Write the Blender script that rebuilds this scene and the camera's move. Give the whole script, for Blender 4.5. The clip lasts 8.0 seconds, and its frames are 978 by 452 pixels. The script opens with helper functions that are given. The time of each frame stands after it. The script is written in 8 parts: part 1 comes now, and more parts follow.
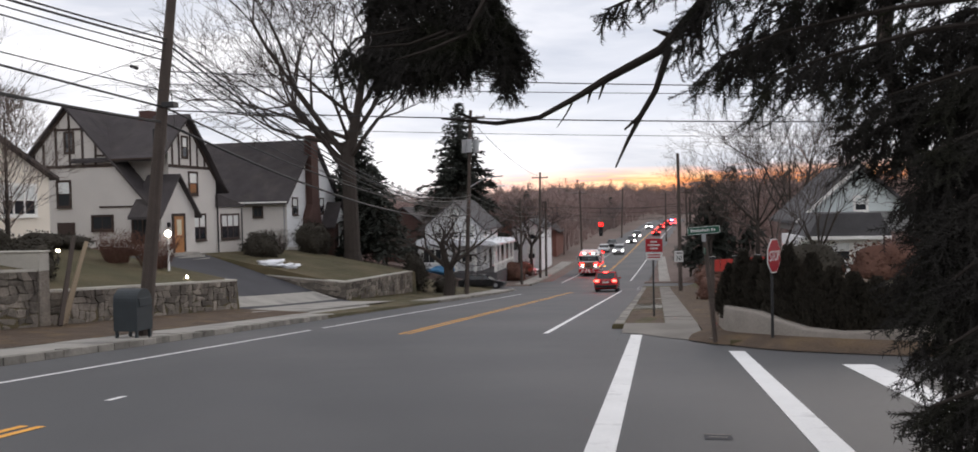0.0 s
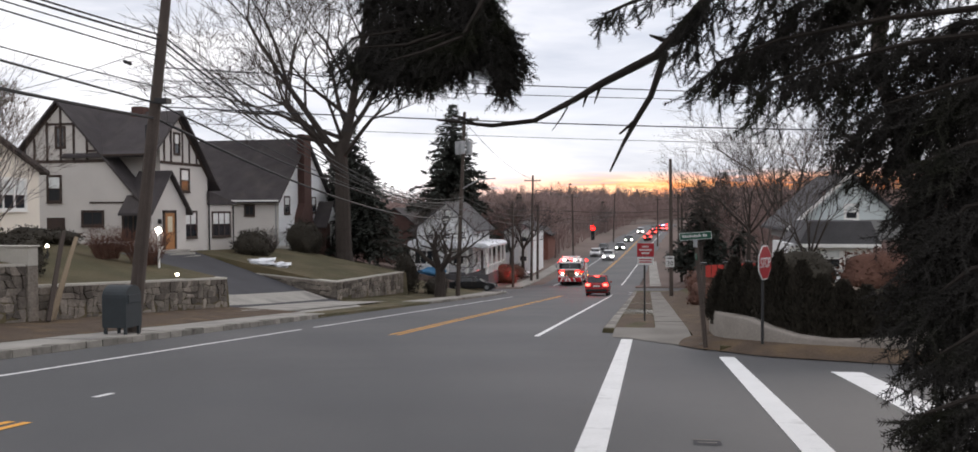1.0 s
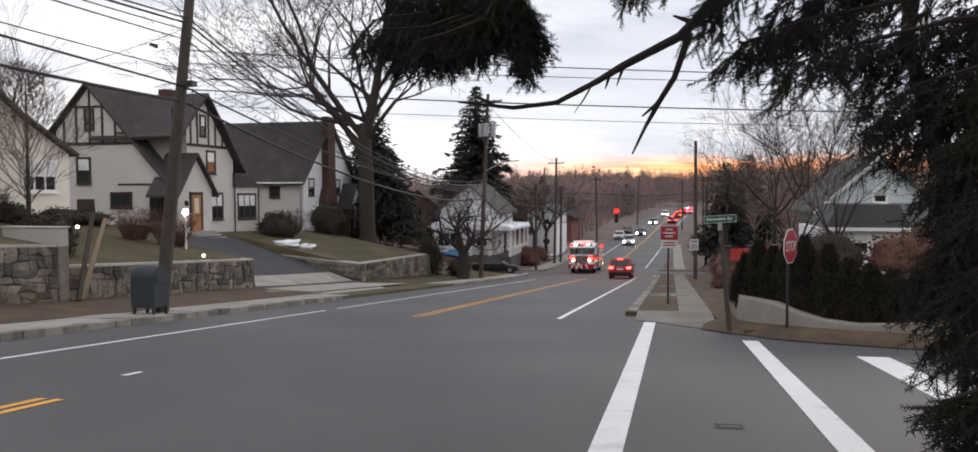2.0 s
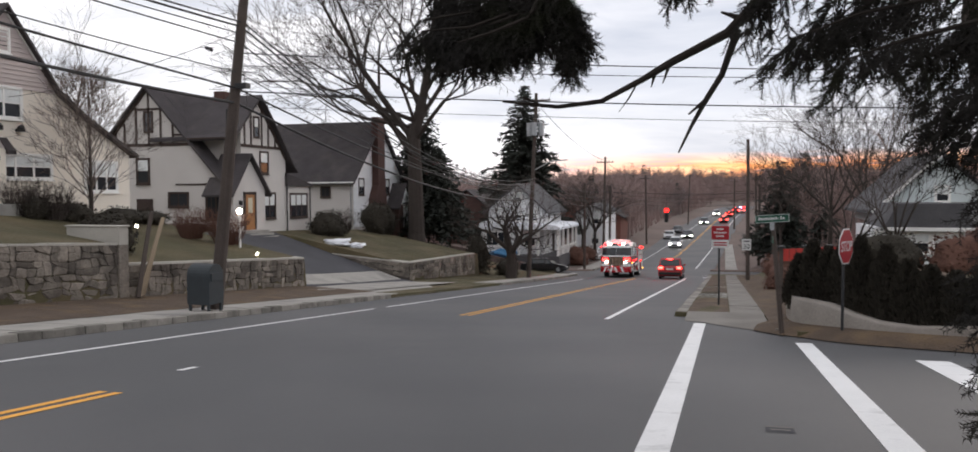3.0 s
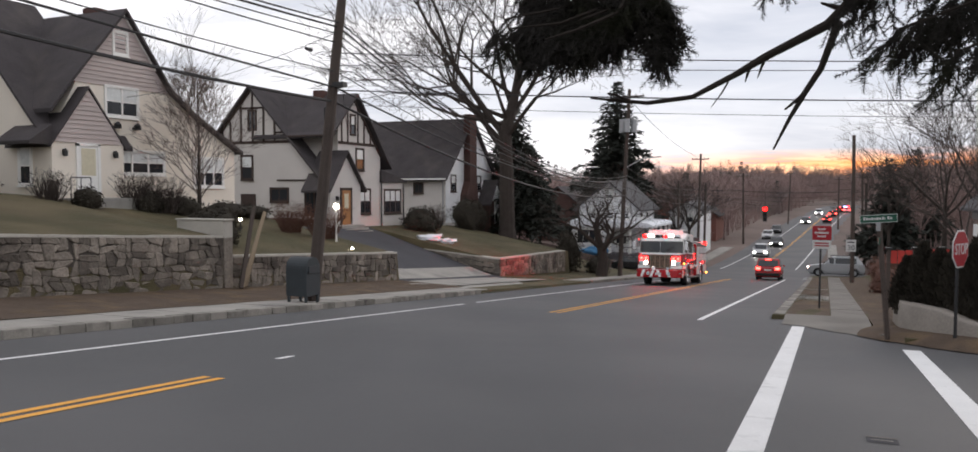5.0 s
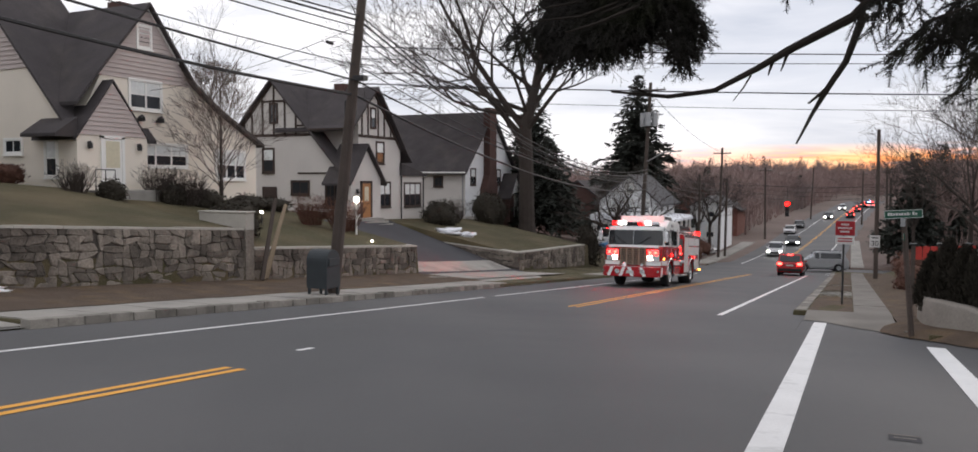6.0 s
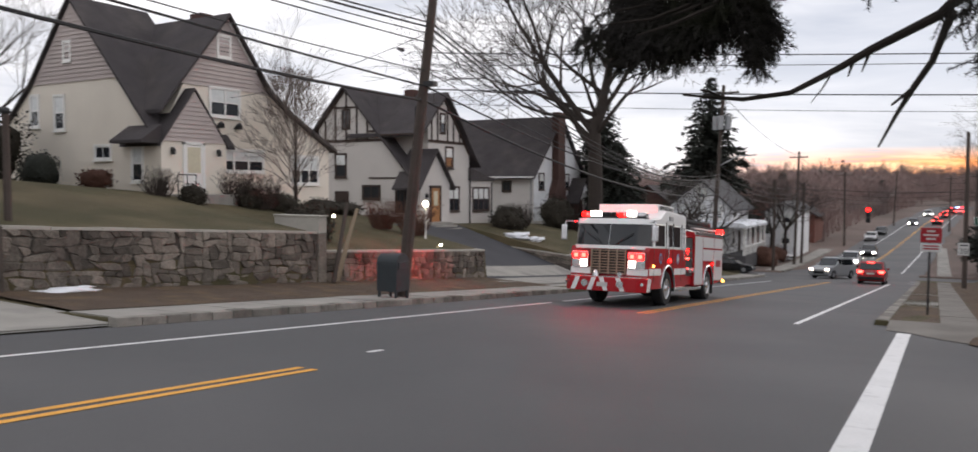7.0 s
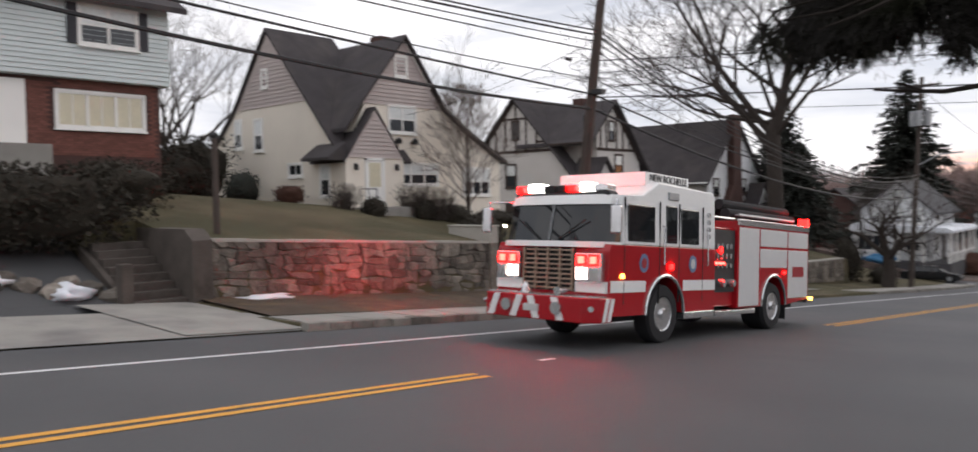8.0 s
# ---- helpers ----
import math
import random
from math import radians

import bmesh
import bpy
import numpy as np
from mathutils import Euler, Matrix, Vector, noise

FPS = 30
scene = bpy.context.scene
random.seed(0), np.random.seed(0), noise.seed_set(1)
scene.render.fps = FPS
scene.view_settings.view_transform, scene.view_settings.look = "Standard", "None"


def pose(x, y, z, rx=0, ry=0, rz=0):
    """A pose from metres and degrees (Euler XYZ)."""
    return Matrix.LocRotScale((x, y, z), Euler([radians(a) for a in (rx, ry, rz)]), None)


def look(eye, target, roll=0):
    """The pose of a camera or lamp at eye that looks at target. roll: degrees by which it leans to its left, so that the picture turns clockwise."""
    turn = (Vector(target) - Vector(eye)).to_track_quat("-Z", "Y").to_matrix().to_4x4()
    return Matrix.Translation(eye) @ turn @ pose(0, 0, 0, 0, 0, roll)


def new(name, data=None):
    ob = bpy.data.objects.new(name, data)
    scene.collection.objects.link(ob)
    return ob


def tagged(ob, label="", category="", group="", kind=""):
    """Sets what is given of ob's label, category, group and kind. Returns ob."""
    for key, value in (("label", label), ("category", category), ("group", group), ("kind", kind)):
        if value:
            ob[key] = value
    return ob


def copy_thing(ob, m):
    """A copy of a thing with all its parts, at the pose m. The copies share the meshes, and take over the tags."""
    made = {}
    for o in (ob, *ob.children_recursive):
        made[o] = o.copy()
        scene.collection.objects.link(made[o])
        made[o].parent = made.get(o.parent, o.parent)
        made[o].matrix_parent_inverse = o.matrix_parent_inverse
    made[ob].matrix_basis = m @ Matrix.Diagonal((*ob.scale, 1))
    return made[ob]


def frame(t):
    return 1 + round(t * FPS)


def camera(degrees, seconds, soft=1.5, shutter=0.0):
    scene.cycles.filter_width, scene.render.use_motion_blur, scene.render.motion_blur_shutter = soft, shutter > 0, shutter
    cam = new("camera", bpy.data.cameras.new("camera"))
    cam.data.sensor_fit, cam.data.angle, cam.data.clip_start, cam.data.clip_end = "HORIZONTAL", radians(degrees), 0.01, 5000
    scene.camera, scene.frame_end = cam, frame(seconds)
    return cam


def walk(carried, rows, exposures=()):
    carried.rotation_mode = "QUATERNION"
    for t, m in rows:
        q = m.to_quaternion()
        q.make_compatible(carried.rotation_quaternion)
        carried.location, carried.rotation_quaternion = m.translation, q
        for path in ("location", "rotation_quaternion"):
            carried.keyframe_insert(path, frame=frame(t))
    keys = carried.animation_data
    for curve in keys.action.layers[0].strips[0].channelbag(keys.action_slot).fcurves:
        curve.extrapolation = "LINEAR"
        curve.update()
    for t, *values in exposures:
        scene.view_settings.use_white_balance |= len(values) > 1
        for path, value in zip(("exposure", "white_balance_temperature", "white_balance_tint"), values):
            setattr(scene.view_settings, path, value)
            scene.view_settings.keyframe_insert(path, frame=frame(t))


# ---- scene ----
cam = camera(64.3, 8.0, soft=1.6, shutter=0.4)
EYE = 1.6
PATH = [
    (0.0, pose(-0.06, 0, EYE, 88.616, 1.210, 12.095)),
    (0.5, pose(-0.08, 0, EYE, 88.774, 0.111, 10.834)),
    (1.0, pose(-0.07, 0, EYE, 88.767, 0.240, 11.527)),
    (2.5, pose(-0.05, 0, EYE, 87.073, 0.121, 14.696)),
    (3.0, pose(-0.03, 0, EYE, 87.445, 0.223, 16.809)),
    (3.5, pose(0, 0, EYE, 87.343, 0.225, 18.320)),
    (4.0, pose(0, 0, EYE, 86.856, 0.434, 19.433)),
    (4.5, pose(0, 0, EYE, 87.225, 0.149, 21.870)),
    (6.0, pose(0, 0, EYE, 86.748, -0.289, 24.963)),
    (6.5, pose(0, 0, EYE, 86.392, -0.349, 26.381)),
    (7.0, pose(0, 0, EYE, 87.064, -0.315, 29.985)),
    (7.5, pose(0, 0, EYE, 87.069, 0.301, 35.043)),
    (8.0, pose(0, 0, EYE, 87.789, 0.952, 42.395)),
]
walk(cam, PATH, exposures=[(0.0, 0.17), (1.0, 0.22), (2.5, 0.18), (4.0, 0.14), (8.0, 0.12)])

# ---------------------------------------------------------------- world and sun
SUN_AZ = radians(-20)      # the sunset lies ahead, a little to the right of the road
world = bpy.data.worlds.new("dusk_sky")
scene.world = world
world.use_nodes = True
wn, wl = world.node_tree.nodes, world.node_tree.links
wn.clear()


def wnode(kind, **vals):
    n = wn.new(kind)
    for k, v in vals.items():
        n.inputs[k].default_value = v
    return n


sky = wn.new("ShaderNodeTexSky")
sky.sky_type, sky.sun_disc = "NISHITA", False
sky.sun_elevation, sky.sun_rotation = radians(-1.5), -SUN_AZ
sky.air_density, sky.dust_density, sky.ozone_density = 1.0, 0.2, 3.0
coord = wn.new("ShaderNodeTexCoord")
sep = wn.new("ShaderNodeSeparateXYZ")
wl.new(coord.outputs["Generated"], sep.inputs[0])
# cloud cover: stretched noise, finer towards the horizon
flat = wn.new("ShaderNodeVectorMath")
flat.operation = "MULTIPLY"
flat.inputs[1].default_value = (1.0, 1.0, 5.0)
wl.new(coord.outputs["Generated"], flat.inputs[0])
cloud = wnode("ShaderNodeTexNoise", Scale=2.6, Detail=6.0, Roughness=0.55, Distortion=0.35)
wl.new(flat.outputs[0], cloud.inputs["Vector"])
cramp = wn.new("ShaderNodeValToRGB")
cramp.color_ramp.elements[0].position, cramp.color_ramp.elements[0].color = 0.34, (0.57, 0.59, 0.655, 1)
cramp.color_ramp.elements[1].position, cramp.color_ramp.elements[1].color = 0.62, (0.965, 0.945, 0.965, 1)
wl.new(cloud.outputs["Fac"], cramp.inputs[0])
# how much a direction points at the sunset
dot = wn.new("ShaderNodeVectorMath")
dot.operation = "DOT_PRODUCT"
dot.inputs[1].default_value = (math.sin(-SUN_AZ), math.cos(SUN_AZ), 0.0)
wl.new(coord.outputs["Generated"], dot.inputs[0])
toward = wnode("ShaderNodeMapRange", **{"From Min": 0.80, "From Max": 0.97, "To Min": 0.0, "To Max": 1.0})
wl.new(dot.outputs["Value"], toward.inputs["Value"])
low = wnode("ShaderNodeMapRange", **{"From Min": 0.031, "From Max": 0.048, "To Min": 1.0, "To Max": 0.0})
wl.new(sep.outputs["Z"], low.inputs["Value"])
glow_amount = wn.new("ShaderNodeMath")
glow_amount.operation = "MULTIPLY"
wl.new(toward.outputs[0], glow_amount.inputs[0])
wl.new(low.outputs[0], glow_amount.inputs[1])
# broken orange bars of cloud at the horizon
bars = wn.new("ShaderNodeVectorMath")
bars.operation = "MULTIPLY"
bars.inputs[1].default_value = (9.0, 9.0, 90.0)
wl.new(coord.outputs["Generated"], bars.inputs[0])
barn = wnode("ShaderNodeTexNoise", Scale=1.6, Detail=4.0)
wl.new(bars.outputs[0], barn.inputs["Vector"])
gramp = wn.new("ShaderNodeValToRGB")
gramp.color_ramp.elements[0].position, gramp.color_ramp.elements[0].color = 0.36, (0.36, 0.28, 0.29, 1)
gramp.color_ramp.elements[1].position, gramp.color_ramp.elements[1].color = 0.60, (1.6, 0.82, 0.34, 1)
mid = gramp.color_ramp.elements.new(0.47)
mid.color = (1.7, 0.50, 0.09, 1)
wl.new(barn.outputs["Fac"], gramp.inputs[0])
mix = wn.new("ShaderNodeMix")
mix.data_type = "RGBA"
wl.new(glow_amount.outputs[0], mix.inputs["Factor"])
wl.new(cramp.outputs[0], mix.inputs["A"])
wl.new(gramp.outputs[0], mix.inputs["B"])
# a bluish bank of cloud lying over the sunset, above the bright gap at the horizon
bank_side = wnode("ShaderNodeMapRange", **{"From Min": 0.55, "From Max": 0.95, "To Min": 0.0, "To Max": 0.62})
wl.new(dot.outputs["Value"], bank_side.inputs["Value"])
bank_ramp = wn.new("ShaderNodeValToRGB")
bank_ramp.color_ramp.elements[0].position, bank_ramp.color_ramp.elements[0].color = 0.07, (0, 0, 0, 1)
bank_ramp.color_ramp.elements[1].position, bank_ramp.color_ramp.elements[1].color = 0.30, (0, 0, 0, 1)
bank_top = bank_ramp.color_ramp.elements.new(0.13)
bank_top.color = (1, 1, 1, 1)
wl.new(sep.outputs["Z"], bank_ramp.inputs[0])
bank_fac = wn.new("ShaderNodeMath")
bank_fac.operation = "MULTIPLY"
wl.new(bank_ramp.outputs[0], bank_fac.inputs[0])
wl.new(bank_side.outputs[0], bank_fac.inputs[1])
bank = wn.new("ShaderNodeMix")
bank.data_type = "RGBA"
bank.inputs["B"].default_value = (0.44, 0.48, 0.57, 1)
wl.new(bank_fac.outputs[0], bank.inputs["Factor"])
wl.new(mix.outputs["Result"], bank.inputs["A"])
bg_cloud = wnode("ShaderNodeBackground", Strength=1.14)
wl.new(bank.outputs["Result"], bg_cloud.inputs["Color"])
bg_sky = wnode("ShaderNodeBackground", Strength=0.05)
wl.new(sky.outputs[0], bg_sky.inputs["Color"])
both = wn.new("ShaderNodeAddShader")
wl.new(bg_cloud.outputs[0], both.inputs[0])
wl.new(bg_sky.outputs[0], both.inputs[1])
wout = wn.new("ShaderNodeOutputWorld")
wl.new(both.outputs[0], wout.inputs["Surface"])

sun = new("sun", bpy.data.lights.new("sun", "SUN"))
sun.data.energy, sun.data.angle, sun.data.color = 0.5, radians(25), (1.0, 0.86, 0.74)
sun.matrix_world = look((0, 0, 40), (-math.sin(-SUN_AZ) * 40, -math.cos(SUN_AZ) * 40, 40 - 40 * math.tan(radians(14))))


# ---------------------------------------------------------------- materials
def mat(name, base, rough=0.85, var=0.18, scale=1.2, fine=35.0, bump=0.25, metal=0.0, tint=None, tint_scale=0.5, tint_at=(0.5, 0.7), piece=0.0, spec=0.3, depth=0.01):
    """A surface with broad stains, fine grain and relief; tint: a second colour in patches; piece: variation from piece to piece."""
    m = bpy.data.materials.new(name)
    m.use_nodes = True
    n, l = m.node_tree.nodes, m.node_tree.links
    b = n["Principled BSDF"]
    b.inputs["Roughness"].default_value, b.inputs["Metallic"].default_value = rough, metal
    b.inputs["Specular IOR Level"].default_value = spec
    tc = n.new("ShaderNodeTexCoord")
    big = n.new("ShaderNodeTexNoise")
    big.inputs["Scale"].default_value, big.inputs["Detail"].default_value = scale, 5.0
    small = n.new("ShaderNodeTexNoise")
    small.inputs["Scale"].default_value, small.inputs["Detail"].default_value = fine, 3.0
    for t in (big, small):
        l.new(tc.outputs["Object"], t.inputs["Vector"])
    add = n.new("ShaderNodeMath")
    add.operation = "ADD"
    l.new(big.outputs["Fac"], add.inputs[0])
    l.new(small.outputs["Fac"], add.inputs[1])
    gain = n.new("ShaderNodeMapRange")
    for key, v in (("From Min", 0.6), ("From Max", 1.4), ("To Min", 1 - var), ("To Max", 1 + var)):
        gain.inputs[key].default_value = v
    l.new(add.outputs[0], gain.inputs["Value"])
    value = gain.outputs[0]
    if piece:
        info = n.new("ShaderNodeObjectInfo")
        pr = n.new("ShaderNodeMapRange")
        pr.inputs["To Min"].default_value, pr.inputs["To Max"].default_value = 1 - piece, 1 + piece
        l.new(info.outputs["Random"], pr.inputs["Value"])
        mul = n.new("ShaderNodeMath")
        mul.operation = "MULTIPLY"
        l.new(value, mul.inputs[0])
        l.new(pr.outputs[0], mul.inputs[1])
        value = mul.outputs[0]
    color = n.new("ShaderNodeRGB")
    color.outputs[0].default_value = (*base, 1)
    src = color.outputs[0]
    if tint:
        patch = n.new("ShaderNodeTexNoise")
        patch.inputs["Scale"].default_value, patch.inputs["Detail"].default_value = tint_scale, 6.0
        l.new(tc.outputs["Object"], patch.inputs["Vector"])
        pm = n.new("ShaderNodeMapRange")
        pm.inputs["From Min"].default_value, pm.inputs["From Max"].default_value = tint_at
        l.new(patch.outputs["Fac"], pm.inputs["Value"])
        mx = n.new("ShaderNodeMix")
        mx.data_type = "RGBA"
        mx.inputs["B"].default_value = (*tint, 1)
        l.new(pm.outputs[0], mx.inputs["Factor"])
        l.new(src, mx.inputs["A"])
        src = mx.outputs["Result"]
    sc = n.new("ShaderNodeVectorMath")
    sc.operation = "SCALE"
    l.new(src, sc.inputs[0])
    l.new(value, sc.inputs["Scale"])
    l.new(sc.outputs[0], b.inputs["Base Color"])
    if bump:
        bp = n.new("ShaderNodeBump")
        bp.inputs["Strength"].default_value, bp.inputs["Distance"].default_value = bump, depth
        l.new(small.outputs["Fac"], bp.inputs["Height"])
        l.new(bp.outputs[0], b.inputs["Normal"])
    return m


def glow(name, color, strength):
    m = bpy.data.materials.new(name)
    m.use_nodes = True
    b = m.node_tree.nodes["Principled BSDF"]
    b.inputs["Base Color"].default_value = (*[0.3 * c for c in color], 1)
    b.inputs["Emission Color"].default_value, b.inputs["Emission Strength"].default_value = (*color, 1), strength
    return m


def glass(name, color, rough=0.04):
    m = bpy.data.materials.new(name)
    m.use_nodes = True
    b = m.node_tree.nodes["Principled BSDF"]
    b.inputs["Base Color"].default_value, b.inputs["Roughness"].default_value = (*color, 1), rough
    b.inputs["Specular IOR Level"].default_value = 0.6
    return m


M_ASPHALT = mat("asphalt", (0.066, 0.067, 0.070), 0.68, 0.16, 0.35, 60, 0.35, tint=(0.088, 0.087, 0.089), tint_scale=0.16, tint_at=(0.42, 0.66), spec=0.38)
M_DRIVE = mat("dark_asphalt", (0.055, 0.055, 0.062), 0.88, 0.2, 0.5, 60, 0.3)
M_CONCRETE = mat("concrete", (0.30, 0.287, 0.262), 0.9, 0.2, 0.9, 45, 0.25, tint=(0.21, 0.20, 0.19), tint_scale=0.7)
M_CONCRETE_D = mat("weathered_concrete", (0.185, 0.172, 0.155), 0.9, 0.22, 0.9, 45, 0.25, tint=(0.14, 0.128, 0.115), tint_scale=0.7)
M_CURB = mat("granite_curb", (0.22, 0.207, 0.185), 0.9, 0.3, 2.0, 40, 0.4, tint=(0.12, 0.11, 0.1), tint_scale=2.2, piece=0.28)
M_GRASS = mat("winter_lawn", (0.068, 0.061, 0.031), 0.95, 0.3, 0.6, 30, 0.8, tint=(0.104, 0.084, 0.048), tint_scale=0.35, tint_at=(0.42, 0.62), depth=0.04)
M_LEAFLITTER = mat("leaf_litter", (0.088, 0.063, 0.046), 0.95, 0.35, 1.5, 25, 0.9, tint=(0.125, 0.086, 0.05), tint_scale=1.2, depth=0.04)
M_PAINT_W = mat("white_road_paint", (0.72, 0.72, 0.72), 0.8, 0.10, 1.5, 50, 0.1, tint=(0.5, 0.5, 0.5), tint_scale=3.0, tint_at=(0.58, 0.75))
M_PAINT_Y = mat("yellow_road_paint", (0.72, 0.36, 0.07), 0.8, 0.12, 1.5, 50, 0.1, tint=(0.45, 0.27, 0.1), tint_scale=3.0, tint_at=(0.58, 0.75))
M_STONE = mat("fieldstone", (0.185, 0.162, 0.138), 0.9, 0.42, 2.5, 14, 0.9, tint=(0.085, 0.072, 0.062), tint_scale=0.45, tint_at=(0.44, 0.66), piece=0.45, depth=0.03)
# darkened so that its colour carries the shadow in the joints between stones
M_MORTAR_SHADED = mat("mortar", (0.075, 0.066, 0.058), 0.95, 0.2, 3.0, 40, 0.5)
M_CAP = mat("wall_cap", (0.40, 0.38, 0.34), 0.9, 0.18, 1.5, 30, 0.3)
M_STUCCO = mat("cream_stucco", (0.80, 0.735, 0.64), 0.92, 0.08, 0.6, 40, 0.3)
M_STUCCO_W = mat("white_stucco", (0.58, 0.55, 0.52), 0.92, 0.08, 0.6, 40, 0.3)
M_SIDING = mat("taupe_siding", (0.47, 0.405, 0.385), 0.75, 0.08, 1.0, 30, 0.1, piece=0.04)
M_SIDING_W = mat("white_siding", (0.76, 0.77, 0.78), 0.75, 0.08, 1.0, 30, 0.1, piece=0.03)
M_SIDING_G = mat("pale_grey_siding", (0.60, 0.655, 0.655), 0.75, 0.08, 1.0, 30, 0.1)
M_ROOF = mat("dark_shingles", (0.060, 0.053, 0.055), 0.92, 0.3, 1.0, 22, 0.7, tint=(0.075, 0.066, 0.064), tint_scale=0.8, depth=0.02)
M_ROOF_G = mat("grey_shingles", (0.095, 0.093, 0.098), 0.92, 0.25, 1.0, 22, 0.6, depth=0.02)
M_TIMBER = mat("dark_timber", (0.055, 0.038, 0.032), 0.8, 0.2, 2.0, 40, 0.2)
M_TRIM = mat("white_trim", (0.84, 0.83, 0.80), 0.6, 0.05, 2.0, 40, 0.05)
M_WINDOW = glass("window_glass", (0.025, 0.028, 0.034))
M_CURTAIN = mat("curtain_behind_glass", (0.72, 0.74, 0.73), 0.25, 0.15, 2.5, 8, 0.0, spec=0.6)
M_CURTAIN_WARM = mat("warm_blind_behind_glass", (0.62, 0.57, 0.42), 0.25, 0.1, 2.5, 8, 0.0, spec=0.6)
M_BRICK = mat("red_brick", (0.18, 0.078, 0.062), 0.9, 0.2, 2.0, 30, 0.4, piece=0.2)
M_BRICK_D = mat("dark_chimney_brick", (0.085, 0.048, 0.042), 0.92, 0.25, 2.0, 30, 0.4)
M_WOODDOOR = mat("varnished_door", (0.34, 0.15, 0.05), 0.5, 0.2, 2.0, 20, 0.1)
M_POLE = mat("weathered_pole", (0.078, 0.062, 0.054), 0.9, 0.25, 1.5, 25, 0.5)
M_PALEPLANK = mat("pale_plank", (0.30, 0.235, 0.165), 0.85, 0.2, 2.0, 25, 0.2)
M_WIRE = mat("black_cable", (0.03, 0.03, 0.032), 0.6, 0.1, 2.0, 20, 0.0)
M_METAL = mat("galvanised_metal", (0.35, 0.36, 0.37), 0.45, 0.12, 3.0, 30, 0.1, metal=0.7)
M_BLACKMETAL = mat("dark_metal", (0.04, 0.04, 0.042), 0.5, 0.15, 3.0, 30, 0.1, metal=0.3)
M_BARK = mat("grey_bark", (0.047, 0.038, 0.033), 0.95, 0.3, 2.0, 20, 0.8, depth=0.03)
M_TWIG = mat("twigs", (0.062, 0.050, 0.044), 0.95, 0.25, 2.0, 10, 0.0)
# distance haze is put into this colour, so it is paler than near twigs
M_WOODS_HAZED = mat("far_bare_woods_hazed", (0.27, 0.195, 0.178), 0.95, 0.3, 0.05, 2, 0.0, tint=(0.19, 0.148, 0.142), tint_scale=0.03)
M_FARGROUND = mat("far_leaf_strewn_ground", (0.15, 0.112, 0.098), 0.95, 0.3, 0.12, 4, 0.0, tint=(0.10, 0.082, 0.072), tint_scale=0.06)
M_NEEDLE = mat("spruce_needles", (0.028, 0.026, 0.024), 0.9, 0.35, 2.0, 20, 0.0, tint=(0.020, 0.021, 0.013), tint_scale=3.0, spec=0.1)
M_CONIFER = mat("conifer_foliage", (0.040, 0.044, 0.037), 0.85, 0.35, 0.8, 8, 0.0)
M_YEW = mat("dark_hedge", (0.037, 0.032, 0.024), 0.9, 0.4, 2.0, 15, 0.0)
M_RUSSET = mat("russet_shrub", (0.11, 0.055, 0.04), 0.9, 0.35, 2.0, 15, 0.0)
M_SNOW = mat("old_snow", (0.78, 0.80, 0.84), 0.7, 0.06, 3.0, 30, 0.3)
# whitewash darkened: the shade under the spruce is put into its colour
M_WHITEWALL_SHADED = mat("whitewashed_wall_shaded", (0.25, 0.225, 0.20), 0.9, 0.2, 1.0, 25, 0.4, tint=(0.19, 0.168, 0.148), tint_scale=0.8)
M_RED = mat("red_enamel", (0.37, 0.008, 0.014), 0.22, 0.06, 1.0, 20, 0.0, spec=0.5)
M_WHITE = mat("white_enamel", (0.80, 0.80, 0.79), 0.25, 0.05, 1.0, 20, 0.0, spec=0.5)
M_CHROME = mat("polished_metal", (0.62, 0.62, 0.63), 0.22, 0.06, 3.0, 30, 0.0, metal=0.9)
M_SHUTTER = mat("ribbed_aluminium", (0.66, 0.66, 0.66), 0.42, 0.06, 2.0, 30, 0.0, metal=0.2)
M_RUBBER = mat("tyre_rubber", (0.022, 0.022, 0.024), 0.85, 0.15, 4.0, 40, 0.2)
M_DARK = mat("dark_underbody", (0.02, 0.02, 0.02), 0.8, 0.2, 3.0, 20, 0.0)
M_CARGLASS = glass("vehicle_glass", (0.012, 0.014, 0.016), 0.03)
M_SIGNRED = mat("sign_red", (0.30, 0.014, 0.022), 0.5, 0.05, 3.0, 30, 0.0)
M_SIGNGREEN = mat("sign_green", (0.018, 0.085, 0.055), 0.5, 0.05, 3.0, 30, 0.0)
M_SIGNWHITE = mat("sign_white", (0.55, 0.55, 0.54), 0.5, 0.05, 3.0, 30, 0.0)
M_BLUE = mat("mailbox_blue_grey", (0.034, 0.041, 0.046), 0.6, 0.15, 3.0, 30, 0.1)
M_CARRED = mat("dark_red_car_paint", (0.30, 0.016, 0.02), 0.25, 0.05, 2.0, 30, 0.0, spec=0.6)
M_CARBLACK = mat("black_car_paint", (0.016, 0.017, 0.02), 0.2, 0.05, 2.0, 30, 0.0, spec=0.6)
M_CARSILVER = mat("silver_car_paint", (0.36, 0.37, 0.38), 0.3, 0.05, 2.0, 30, 0.0, metal=0.4)
M_CARWHITE = mat("pale_car_paint", (0.55, 0.55, 0.56), 0.3, 0.05, 2.0, 30, 0.0)
G_WHITE = glow("white_lamp", (1.0, 0.93, 0.85), 40)
